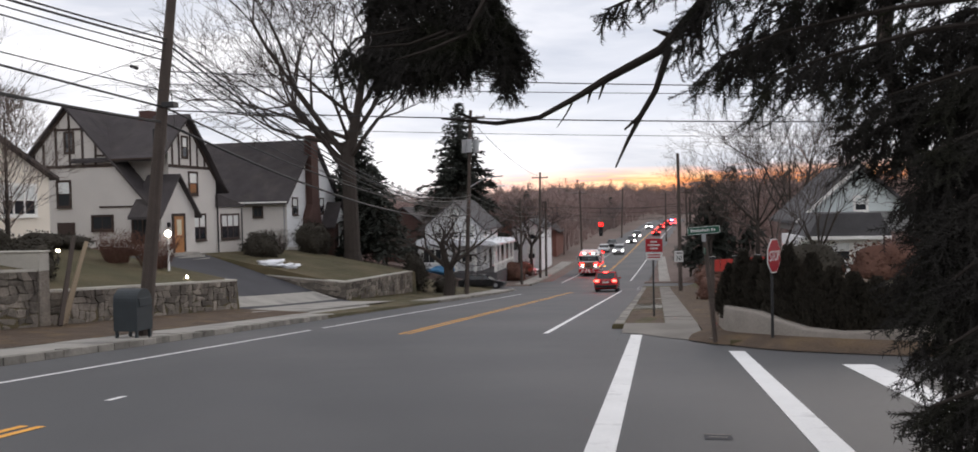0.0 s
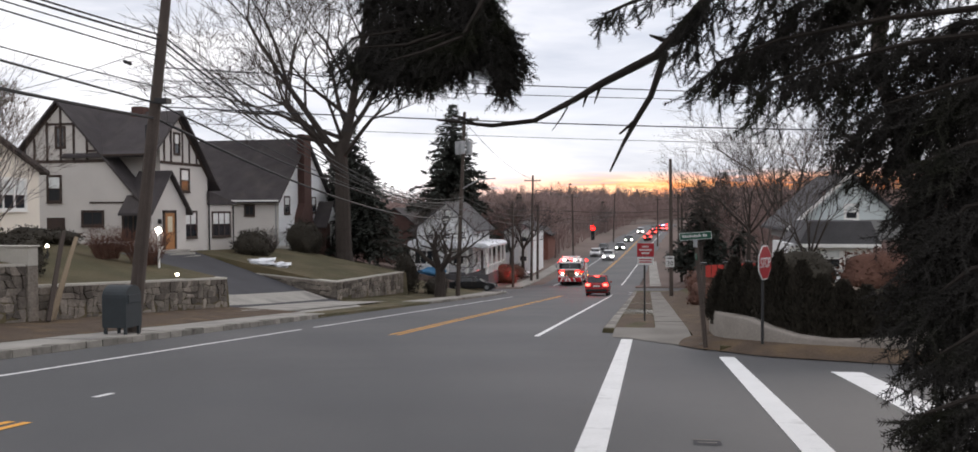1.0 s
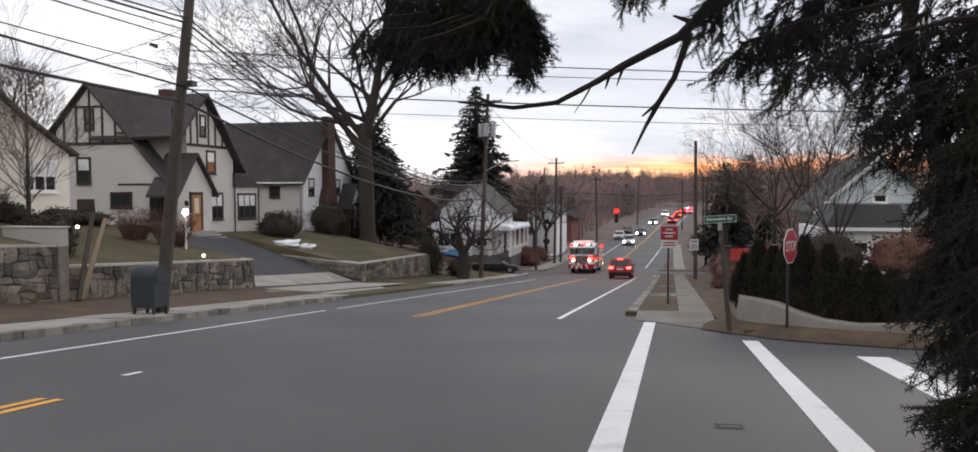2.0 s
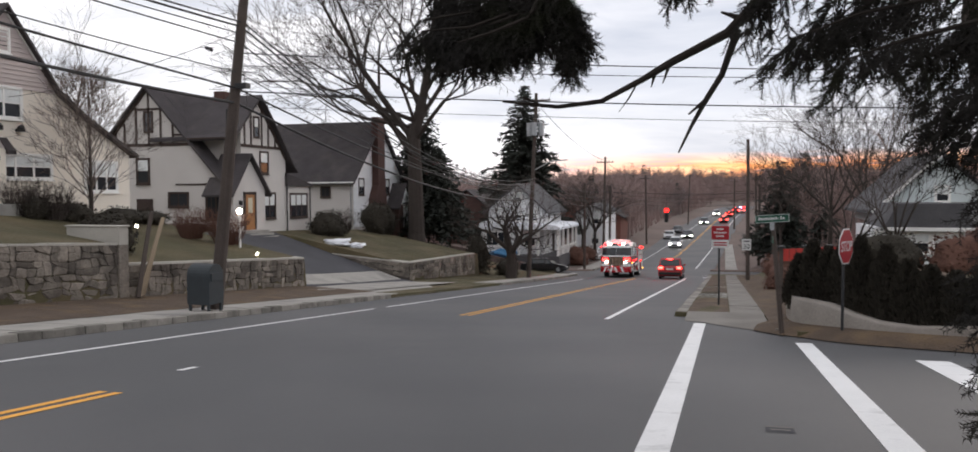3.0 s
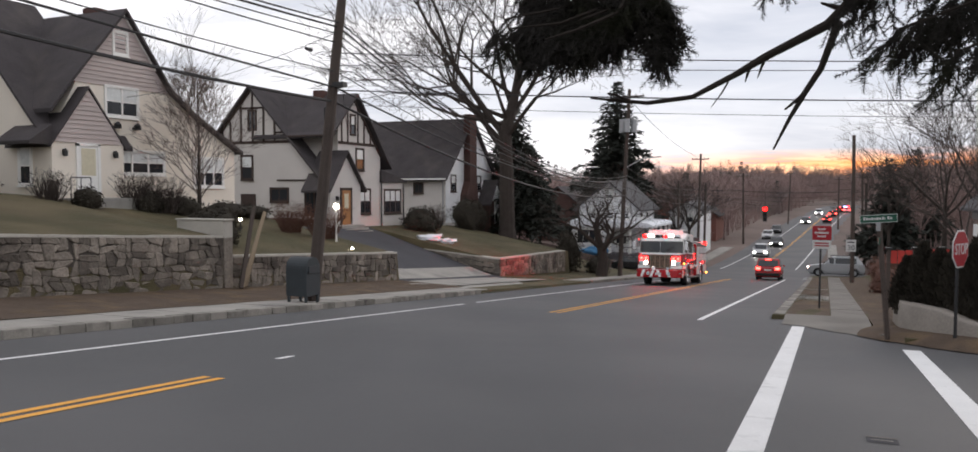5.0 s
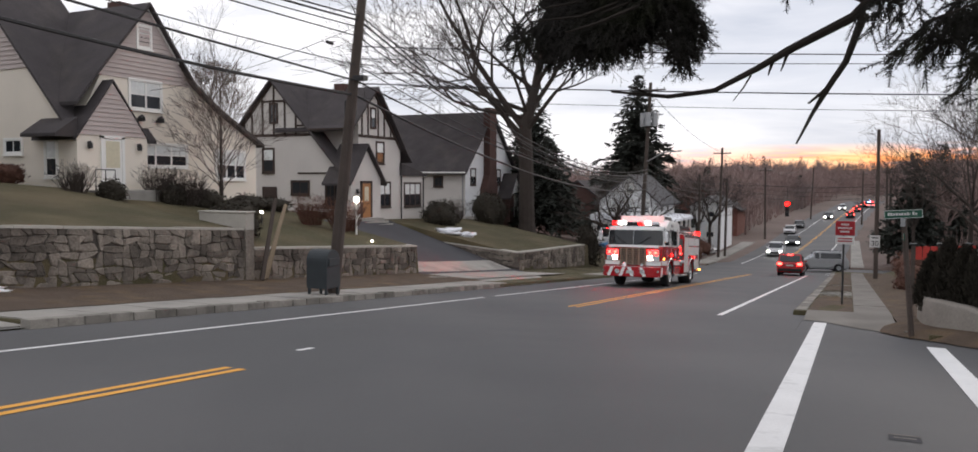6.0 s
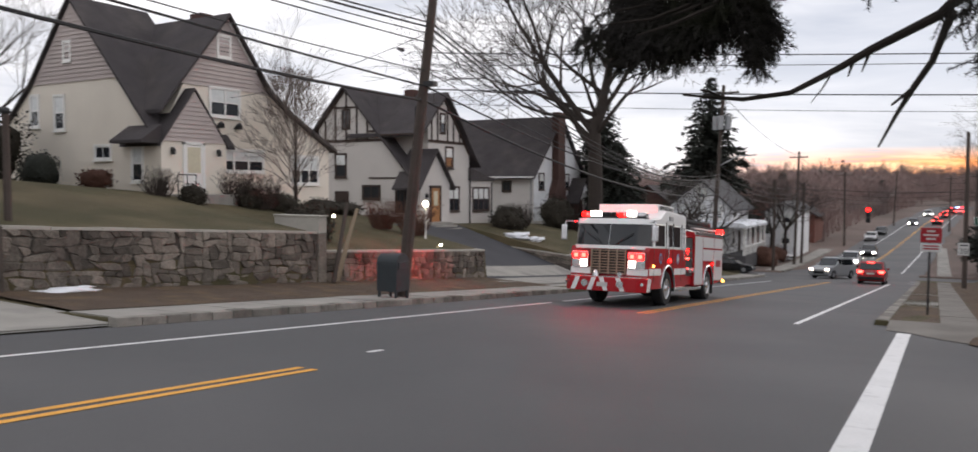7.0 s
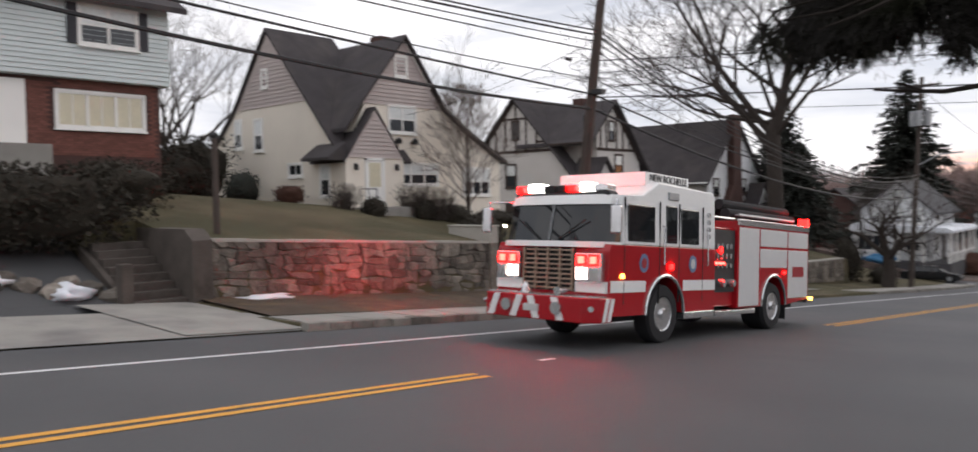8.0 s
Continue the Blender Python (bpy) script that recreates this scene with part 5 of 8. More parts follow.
def fire_engine():
    e = thing("fire_engine", (0, 0, 0), "red and white fire engine with flashing roof lights, driving", "fire truck")
    W = 1.24
    ZS = 0.55
    arch_f = notch(0.0, 0.66, zc=0.56, z_base=ZS)
    arch_r = notch(4.95, 0.66, zc=0.56, z_base=ZS)
    local("cab_lower", prism([(-1.85, ZS + 0.2), (-1.7, ZS)] + arch_f + [(2.0, ZS), (2.0, 1.78), (-1.8, 1.78), (-1.86, 1.66)], "x", -W, W, bevel=0.012), M_RED, e, "glossy red lower cab")
    # upper cab, white, with window openings as recessed glass
    bm = prism([(-1.44, 1.78), (2.0, 1.78), (2.0, 2.86), (1.9, 2.92), (-0.2, 2.96), (-0.75, 2.70), (-1.44, 2.62)], "x", -W, W, bevel=0.03)
    for v in bm.verts:
        if v.co.z > 2.45:
            v.co.x *= 0.975
    local("cab_upper", bm, M_WHITE, e, "white upper cab")
    for s in (-1, 1):
        x0, x1 = sorted((s * (W + 0.004), s * (W - 0.05)))
        local("stripe", box(x0, x1, -1.8, -0.68, 0.96, 1.16), M_WHITE, e, "white reflective stripe")
        local("stripe", box(x0, x1, 0.68, 2.0, 0.96, 1.16), M_WHITE, e, "white reflective stripe")
        x0, x1 = sorted((s * (W + 0.008), s * (W - 0.06)))
        for ya, yb, za, zb in ((-1.30, -0.38, 1.84, 2.50), (0.02, 0.44, 1.84, 2.55), (0.58, 1.30, 1.84, 2.52)):
            bm = box(x0, x1, ya, yb, za, zb, bevel=0.02)
            for v in bm.verts:
                v.co.x *= 1 - 0.03 * max(0.0, v.co.z - 2.2)
            local("side_window", bm, M_CARGLASS, e, "dark side window")
        x0, x1 = sorted((s * (W + 0.006), s * (W - 0.02)))
        for ya in (-1.4, -0.22, 0.5, 1.45):
            local("door_seam", box(x0, x1, ya, ya + 0.018, 0.75, 2.6), M_DARK, e)
        for ya in (-0.12, 1.58):
            bm = tube([(s * (W + 0.05), ya, 1.45), (s * (W + 0.05), ya, 2.15)], 0.018, 6)
            tube([(s * W, ya, 1.45), (s * (W + 0.05), ya, 1.45)], 0.014, 5, bm)
            tube([(s * W, ya, 2.15), (s * (W + 0.05), ya, 2.15)], 0.014, 5, bm)
            local("grab_rail", bm, M_CHROME, e)
        for k in range(4):
            local("side_marker", tube([(s * (W * 0.97), 1.68, 2.02 + 0.145 * k), (s * (W + 0.03), 1.68, 2.02 + 0.145 * k)], 0.05, 8), M_CHROME, e)
        for ya, m_ in ((-0.75, M_SHIELD), (1.05, M_SHIELD)):
            local("door_emblem", prism([(ya + 0.15 * math.cos(q * math.pi / 6), 1.47 + 0.17 * math.sin(q * math.pi / 6)) for q in range(12)], "x", *sorted((s * W, s * (W + 0.008)))), m_, e, "small round blue emblem")
            local("door_emblem", prism([(ya + 0.09 * math.cos(q * math.pi / 4), 1.47 + 0.10 * math.sin(q * math.pi / 4)) for q in range(8)], "x", *sorted((s * W, s * (W + 0.013)))), M_SIGNRED if ya < 0 else M_SIGNWHITE, e)
        local("side_flasher", box(*sorted((s * W, s * (W + 0.04))), 0.12, 0.26, 1.36, 1.46, bevel=0.01), G_RED, e, "lit red side flasher")
        local("turn_lamp", box(*sorted((s * W, s * (W + 0.03))), -1.5, -1.42, 1.2, 1.28), G_AMBER, e, "amber side lamp")
        for yc in (0.0, 4.95):
            bm = bmesh.new()
            pts = notch(yc, 0.69, 14, 0.56, ZS)
            for p, q in zip(pts, pts[1:]):
                tube([(s * (W + 0.012), p[0], p[1]), (s * (W + 0.012), q[0], q[1])], 0.035, 6, bm)
            local("wheel_arch_trim", bm, M_CHROME, e)
        bm = tube([(s * (W - 0.1), -1.5, 2.54), (s * (W + 0.18), -1.95, 2.52), (s * (W + 0.2), -1.97, 2.25)], 0.022, 6)
        local("mirror_arm", bm, M_CHROME, e)
        local("mirror", box(s * (W + 0.2) - 0.1, s * (W + 0.2) + 0.1, -2.02, -1.93, 1.95, 2.42, bevel=0.03), M_CHROME, e)
        local("door_step", box(*sorted((s * (W - 0.3), s * (W + 0.02))), 0.72, 1.95, 0.42, 0.55, bevel=0.01), M_CHROME, e)
        # pump panel side
        x0, x1 = sorted((s * (W - 0.06), s * (W - 0.10)))
        local("pump_panel", box(x0, x1, 2.06, 3.02, 0.9, 2.2), M_BLACKMETAL, e)
        for r_ in range(3):
            for c_ in range(4):
                local("gauge", tube([(s * (W - 0.07), 2.2 + 0.2 * c_, 1.85 - 0.2 * r_), (s * (W - 0.03), 2.2 + 0.2 * c_, 1.85 - 0.2 * r_)], 0.06, 8), M_CHROME, e)
        for yc in (2.3, 2.75):
            local("hose_outlet", tube([(s * (W - 0.1), yc, 1.1), (s * (W + 0.08), yc, 1.08)], [0.09, 0.075], 10), M_CHROME, e)
        local("panel_lamp", box(*sorted((s * (W - 0.06), s * (W - 0.02))), 2.3, 2.38, 1.72, 1.82), G_RED, e)
        local("panel_lamp", box(*sorted((s * (W - 0.06), s * (W - 0.02))), 2.1, 2.5, 1.48, 1.52), G_TAIL, e)
        local("running_board", box(*sorted((s * (W - 0.5), s * (W + 0.03))), 2.0, 3.9, 0.42, 0.52, bevel=0.01), M_CHROME, e)
    # windscreen wrapped round the corners, between a white sill and a white brow
    plan = [(-1.21, -1.42), (-1.185, -1.62), (-1.08, -1.77), (-0.85, -1.86), (-0.4, -1.90), (0.0, -1.91), (0.4, -1.90), (0.85, -1.86), (1.08, -1.77), (1.185, -1.62), (1.21, -1.42)]

    def wrapped(name, z0, z1, back0, back1, grow_, material, label=""):
        """A shell along the cab's rounded front, from z0 to z1, leaning back."""
        bm = bmesh.new()
        rings = [[bm.verts.new((x * (grow_ - 0.02 * bk), y * grow_ + bk + inn, z)) for x, y in plan] for z, bk, inn in ((z0, back0, 0.0), (z1, back1, 0.0), (z1, back1, 0.3), (z0, back0, 0.3))]
        for a, b in zip(rings, rings[1:] + rings[:1]):
            for k in range(len(plan) - 1):
                bm.faces.new((a[k], a[k + 1], b[k + 1], b[k]))
        bmesh.ops.recalc_face_normals(bm, faces=bm.faces[:])
        return local(name, bm, material, e, label)
    wrapped("windscreen", 1.80, 2.50, 0.0, 0.16, 1.0, M_CARGLASS, "dark reflective windscreen")
    wrapped("windscreen_brow", 2.47, 2.64, 0.14, 0.22, 1.015, M_WHITE, "white roof brow")
    wrapped("windscreen_sill", 1.72, 1.82, -0.02, 0.0, 1.02, M_WHITE, "white sill under the windscreen")
    for s in (-1, 1):
        local("wiper", tube([(s * 0.2, -1.93, 1.84), (s * 0.75, -1.86, 2.2)], 0.014, 5), M_DARK, e)
        local("corner_post", tube([(s * (W - 0.025), -1.43, 1.78), (s * (W - 0.06), -1.36, 2.62)], 0.045, 8), M_WHITE, e)
    local("centre_post", tube([(0, -1.93, 1.8), (0, -1.77, 2.5)], 0.014, 5), M_METAL, e)
    # grille
    local("grille_back", box(-0.55, 0.55, -1.9, -1.84, 0.95, 1.70), M_DARK, e)
    for k in range(9):
        local("grille_bar", box(-0.56, 0.56, -1.94, -1.88, 0.98 + 0.083 * k, 1.012 + 0.083 * k, bevel=0.006), M_GRILLE, e, "chrome grille bar")
    for k in range(5):
        local("grille_bar", box(-0.56 + 0.27 * k, -0.52 + 0.27 * k, -1.945, -1.9, 0.96, 1.70), M_GRILLE, e)
    for s in (-1, 1):
        x0, x1 = sorted((s * 0.62, s * 1.16))
        pod = local("headlamp_pod", box(x0, x1, -1.98, -1.84, 1.12, 1.62, bevel=0.02), M_CHROME, e)
        for k, (m_, zc) in enumerate(((G_REDSTROBE, 1.5), (G_HEAD, 1.27))):
            for c_ in (0, 1):
                xa = s * (0.66 + 0.25 * c_)
                xb = s * (0.87 + 0.25 * c_)
                lo_, hi_ = sorted((xa, xb))
                lens = m_ if (c_ == 0 or k == 0) else M_CHROME
                local("lamp", box(lo_, hi_, -2.0, -1.97, zc - 0.10, zc + 0.10, bevel=0.01), G_REDRIM if k == 0 else lens, pod, "glowing front lamp")
                if k == 0:
                    local("lamp_core", box(lo_ + 0.04, hi_ - 0.04, -2.01, -1.99, zc - 0.06, zc + 0.06, bevel=0.01), G_REDSTROBE, pod, "brightly flashing core of a lamp")
        local("lower_band", box(*sorted((s * 0.58, s * (W - 0.02))), -1.9, -1.85, 0.95, 1.14), M_WHITE, e, "white reflective band")
    # bumper with slanting stripes
    bump = local("bumper", prism([(-1.26, -1.75), (1.26, -1.75), (1.26, -2.1), (1.04, -2.36), (-1.04, -2.36), (-1.26, -2.1)], "z", 0.46, 0.88, bevel=0.02), M_RED, e, "front bumper with red and white stripes")
    for k in range(8):
        xa = -1.0 + 0.26 * k
        sl = 0.15 if xa < 0 else -0.15
        if k % 2 == 0:
            local("chevron", prism([(xa, 0.48), (xa + 0.14, 0.48), (xa + 0.14 + sl, 0.86), (xa + sl, 0.86)], "y", -2.372, -2.35), M_WHITE, bump)
    for s in (-1, 1):
        for ya in (-2.05, -1.9):
            local("chevron", prism([(ya, 0.48), (ya + 0.09, 0.48), (ya + 0.2, 0.86), (ya + 0.11, 0.86)], "x", *sorted((s * 1.255, s * 1.272))), M_WHITE, bump)
        local("bumper_lamp", tube([(s * 0.55, -2.36, 0.68), (s * 0.55, -2.41, 0.68)], 0.11, 12), M_CHROME, bump)
        local("bumper_lamp", tube([(s * 1.15, -2.23, 0.7), (s * 1.19, -2.28, 0.7)], 0.05, 10), M_CHROME, bump)
    local("licence_bar", box(-0.16, 0.16, -2.39, -2.35, 0.6, 0.72, bevel=0.005), M_SIGNWHITE, bump)
    local("bumper_top", prism([(-1.22, -1.8), (1.22, -1.8), (1.22, -2.08), (1.02, -2.33), (-1.02, -2.33), (-1.22, -2.08)], "z", 0.88, 0.90), M_CHROME, bump)
    local("air_horn", tube([(0.5, -2.0, 0.97), (0.5, -2.3, 0.97)], [0.03, 0.07], 10), M_CHROME, e)
    local("bell", tube([(-0.3, -2.15, 0.9), (-0.3, -2.15, 1.0), (-0.3, -2.15, 1.08)], [0.11, 0.09, 0.03], 12), M_CHROME, e)
    # roof lights and sign
    bar_ = local("light_bar", box(-1.05, 1.05, -1.62, -1.34, 2.62, 2.70, bevel=0.02), M_BLACKMETAL, e)
    for x0, x1, m_ in ((-1.02, -0.86, G_REDRIM), (-0.74, -0.46, G_ROOF), (-0.38, -0.12, M_DARK), (-0.06, 0.10, M_DARK), (0.16, 0.34, G_REDRIM), (0.44, 0.64, G_ROOF), (0.74, 1.02, M_CHROME)):
        local("roof_lamp", box(x0, x1, -1.64, -1.34, 2.70, 2.83 if m_ is not G_ROOF else 2.87, bevel=0.025), m_, bar_, "flashing roof lamp")
    # hooded beam lamps on the kerb side, added out of sight to redden the wall
    for yb, zb in ((0.3, 1.62), (2.25, 2.05)):
        local("beam_housing", tube([(-W + 0.02, yb, zb), (-W - 0.36, yb, zb - 0.06)], 0.085, 14, cap=False), M_BLACKMETAL, e)
        local("beam_lamp", tube([(-W, yb, zb - 0.004), (-W - 0.02, yb, zb - 0.008)], 0.055, 14), G_BEAM, e, "added red beam lamp that lights the wall")
    sign = local("roof_sign", box(-0.98, 0.98, -0.35, 1.3, 2.9, 3.16, bevel=0.015), M_WHITE, e, "white boxed roof surround with dark lettering")
    for s in (-1, 1):
        words("lettering", "NEW ROCHELLE", 0.19, M_BLACKMETAL, sign, pose(s * 0.992, 0.5, 3.06, 90, 0, 90 if s > 0 else -90))
    local("roof_hatch", box(-0.4, 0.4, 0.2, 0.9, 3.16, 3.2, bevel=0.01), M_METAL, e)
    for s in (-1, 1):
        local("speaker_box", box(*sorted((s * (W - 0.06), s * (W + 0.01))), 0.1, 0.46, 2.66, 2.8, bevel=0.01), M_METAL, e)
    # pump house and body
    local("pump_house", box(-W + 0.1, W - 0.1, 2.02, 3.05, 0.6, 2.25, bevel=0.02), M_RED, e)
    local("pump_deck_rail", tube([(W - 0.1, 2.05, 2.45), (W - 0.1, 3.05, 2.45)], 0.025, 6), M_CHROME, e)
    local("rear_body", prism([(3.06, ZS), (3.9, ZS)] + arch_r + [(5.75, ZS), (7.1, ZS + 0.1), (7.1, 2.42), (3.06, 2.42)], "x", -W, W, bevel=0.012), M_RED, e, "red rear body")
    for s in (-1, 1):
        x0, x1 = sorted((s * (W - 0.02), s * (W + 0.012)))
        for ya, yb, za, zb in ((3.12, 4.12, 0.58, 2.28), (4.2, 5.72, 1.9, 2.28), (4.2, 5.72, 1.42, 1.84), (5.8, 7.03, 0.7, 1.84), (5.8, 7.03, 1.9, 2.28)):
            sh = local("roller_shutter", box(x0, x1, ya, yb, za, zb, bevel=0.006), M_SHUTTER, e, "ribbed aluminium roller shutter")
            bm = bmesh.new()
            z_ = za + 0.08
            while z_ < zb - 0.04:
                box(*sorted((s * (W + 0.008), s * (W + 0.018))), ya + 0.03, yb - 0.03, z_, z_ + 0.012, bm)
                z_ += 0.075
            local("ribbing", bm, M_SHUTTER, sh)
        local("number_plate_panel", box(*sorted((s * W, s * (W + 0.02))), 6.05, 6.75, 1.2, 1.45), M_SIGNRED, e, "dark red unit marking")
        local("body_top_rail", box(*sorted((s * (W - 0.04), s * (W + 0.025))), 3.06, 7.1, 2.32, 2.46, bevel=0.01), M_CHROME, e)
        local("upper_flasher", box(*sorted((s * (W - 0.2), s * (W + 0.02))), 6.9, 7.1, 2.46, 2.64, bevel=0.02), G_RED, e, "lit red rear flasher")
        local("arch_flasher", box(*sorted((s * W, s * (W + 0.03))), 5.5, 5.6, 1.28, 1.34), G_RED, e)
        local("tail_marker", box(*sorted((s * (W - 0.2), s * (W + 0.05))), 7.15, 7.3, 0.62, 0.7), G_AMBER, e)
        local("mud_flap", box(*sorted((s * (W - 0.35), s * (W - 0.02))), 5.7, 5.73, 0.2, 0.6), M_RUBBER, e)
    for k, (xc, zc) in enumerate(((-0.7, 2.6), (-0.35, 2.66), (0.0, 2.6), (0.45, 2.68), (0.85, 2.60), (0.7, 2.80))):
        local("hard_hose", tube([(xc, 3.2, zc), (xc, 6.9, zc)], 0.11, 10), M_RUBBER, e)
    for xc in (W - 0.12, W - 0.42):
        local("ladder_rail", tube([(xc, 3.3, 2.56), (xc, 6.4, 2.56)], 0.03, 6), M_METAL, e)
    for k in range(8):
        local("ladder_rung", tube([(W - 0.42, 3.5 + 0.38 * k, 2.56), (W - 0.12, 3.5 + 0.38 * k, 2.56)], 0.02, 5), M_METAL, e)
    local("rear_step", box(-W, W, 7.1, 7.5, 0.55, 0.68, bevel=0.02), M_CHROME, e)
    local("chassis", box(-0.9, 0.9, -1.6, 6.9, 0.42, 0.75), M_DARK, e)
    local("axle", tube([(-1.0, 0, 0.54), (1.0, 0, 0.54)], 0.1, 8), M_DARK, e)
    local("axle", tube([(-1.0, 4.95, 0.54), (1.0, 4.95, 0.54)], 0.14, 8), M_DARK, e)
    wheels = []
    for y in (0.0, 4.95):
        for s in (-1, 1):
            wheels.append(wheel(e, s * 1.22, y, 0.54, 0.34 if y == 0 else 0.55, s, M_CHROME))
    return e, wheels


def car(name, label, paint, kind, head=None, tail=None, length=4.6, width=1.82, height=1.65):
    """A passenger car facing -y, origin on the ground under its middle."""
    c = thing(name, (0, 0, 0), label, "car")
    L, W, H = length / 2, width / 2, height
    rw = 0.34
    fa, ra = -L + 0.85, L - 0.85
    zb = 0.26
    belt = 0.62 * H
    hood = belt - (0.04 if kind == "suv" else 0.06)
    body = [(-L, zb + 0.15), (-L + 0.08, zb)] + notch(fa, 0.42, 8, 0.34, zb) + notch(ra, 0.42, 8, 0.34, zb) + [(L - 0.08, zb), (L, zb + 0.2), (L, belt - 0.1), (L - 0.06, belt), (-L + 1.3, belt), (-L + 0.25, hood - 0.12), (-L + 0.02, hood - 0.3)]
    bm = prism(body, "x", -W, W, bevel=0.03)
    for v in bm.verts:
        if v.co.z < 0.45:
            v.co.x *= 0.97
    local("body", bm, paint, c)
    rear_roof = L - (0.55 if kind == "suv" else 1.25)
    rear_base = L - (0.12 if kind == "suv" else 0.5)
    cabin = [(-L + 1.25, belt - 0.01), (-L + 2.05, H - 0.06), (-L + 2.4, H), (rear_roof, H - 0.01), (rear_base, belt - 0.01)]
    bm = prism(cabin, "x", -W + 0.04, W - 0.04, bevel=0.03)
    for v in bm.verts:
        if v.co.z > belt + 0.15:
            v.co.x *= 0.86
    local("cabin", bm, paint, c)
    for s in (-1, 1):
        for a, b in ((-L + 1.75, -0.15), (-0.05, rear_roof - 0.1)):
            bm = box(*sorted((s * (W - 0.12), s * (W - 0.02))), a, b, belt + 0.03, H - 0.16, bevel=0.02)
            for v in bm.verts:
                v.co.x *= 1 - 0.13 * (v.co.z - belt) / (H - belt)
            local("side_window", bm, M_CARGLASS, c)
        local("mirror", box(*sorted((s * W, s * (W + 0.16))), -L + 1.45, -L + 1.6, belt, belt + 0.14, bevel=0.03), paint, c)
    bm = prism([(-L + 1.24, belt + 0.02), (-L + 1.27, belt - 0.0), (-L + 2.08, H - 0.1), (-L + 2.02, H - 0.08)], "x", -W * 0.82, W * 0.82)
    local("windscreen", bm, M_CARGLASS, c)
    bm = prism([(rear_base + 0.012, belt + 0.05), (rear_base - 0.03, belt + 0.05), (rear_roof + 0.03, H - 0.12), (rear_roof + 0.075, H - 0.12)], "x", -W * 0.78, W * 0.78)
    local("rear_window", bm, M_CARGLASS, c)
    for s in (-1, 1):
        lo_, hi_ = sorted((s * W * 0.58, s * W * 0.94))
        local("headlamp", box(lo_, hi_, -L - 0.015, -L + 0.1, hood - 0.38, hood - 0.22, bevel=0.02), head or M_CHROME, c, "headlamp")
        local("tail_lamp", box(lo_, hi_, L - 0.12, L + 0.02, belt - 0.22, belt - 0.04, bevel=0.02), tail or M_SIGNRED, c, "tail lamp")
    if tail:
        local("brake_lamp", box(-0.18, 0.18, rear_roof + 0.05, rear_roof + 0.1, H - 0.1, H - 0.05), tail, c)
    local("grille", box(-W * 0.5, W * 0.5, -L - 0.012, -L + 0.05, 0.42, 0.62, bevel=0.01), M_DARK, c)
    local("rear_bumper", box(-W * 0.92, W * 0.92, L - 0.1, L + 0.05, 0.34, 0.56, bevel=0.03), M_DARK if kind == "suv" else paint, c)
    local("plate", box(-0.25, 0.25, L + 0.0, L + 0.022, 0.72, 0.84), M_SIGNWHITE, c)
    local("underbody", box(-W * 0.8, W * 0.8, -L + 0.2, L - 0.2, 0.2, 0.4), M_DARK, c)
    if kind == "suv":
        for s in (-1, 1):
            local("roof_rail", tube([(s * W * 0.74, -0.4, H + 0.03), (s * W * 0.74, rear_roof - 0.1, H + 0.03)], 0.02, 5), M_BLACKMETAL, c)
    ws = []
    for y in (fa, ra):
        for s in (-1, 1):
            ws.append(wheel(c, s * (W - 0.01), y, rw, 0.22, s, M_METAL))
    return c, ws


engine, engine_wheels = fire_engine()
red_car, _w = car("red_car", "dark red hatchback waiting with its brake lights on", M_CARRED, "suv", tail=G_TAIL, length=4.45)
suv, suv_wheels = car("silver_suv", "grey boxy off-road car with headlights on, turning", M_CARSILVER, "suv", head=G_HEAD, tail=M_SIGNRED, length=4.6, height=1.8)
dark_car, _w = car("dark_car", "black saloon parked by the crossing street", M_CARBLACK, "saloon", length=4.7, height=1.45)
oncoming, oncoming_wheels = car("white_car", "pale car coming down the road with headlights on", M_CARWHITE, "suv", head=G_WHITE)
oncoming_b, oncoming_b_wheels = car("grey_car", "dark grey car coming down the road with headlights on", M_CARBLACK, "saloon", head=G_WHITE, height=1.5)


def on_road(x, y, turn=0.0):
    """A pose on the road's surface, pitched with it; turn: about z."""
    s = (along(y + 1.5) - along(y - 1.5)) / 3.0
    return pose(x + bend(y), y, road_z(x + bend(y), y), math.degrees(math.atan(s)), -math.degrees(math.atan(SX)), 0) @ pose(0, 0, 0, 0, 0, turn)


for ob, x, y, turn in ((red_car, -4.05, 64.5, 180), (dark_car, -17.4, 77.0, 92)):
    ob.matrix_basis = on_road(x, y, turn)
FAR_HEAD = ((-8.7, 186), (-8.5, 222))
for k, (x, y) in enumerate(FAR_HEAD):
    tagged(copy_thing(oncoming if k % 2 else oncoming_b, on_road(x, y)), group="cars up the far hill")
far_tail, _w = car("far_car", "dark car on the far hill with red tail lights on", M_CARBLACK, "suv", tail=G_TAIL)
far_tail.matrix_basis = on_road(-4.6, 190, 180)
tagged(far_tail, group="cars up the far hill")
for x, y in ((-4.8, 215), (-4.4, 240)):
    copy_thing(far_tail, on_road(x, y, 180))
police, _w = car("patrol_car", "distant car with red and blue roof lights flashing", M_CARWHITE, "suv", head=G_WHITE, tail=G_TAIL)
local("roof_lamp", box(-0.7, -0.1, -0.3, 0.1, 1.66, 1.85), G_RED, police, "red roof lamp")
local("roof_lamp", box(0.1, 0.7, -0.3, 0.1, 1.66, 1.85), G_BLUE, police, "blue roof lamp")
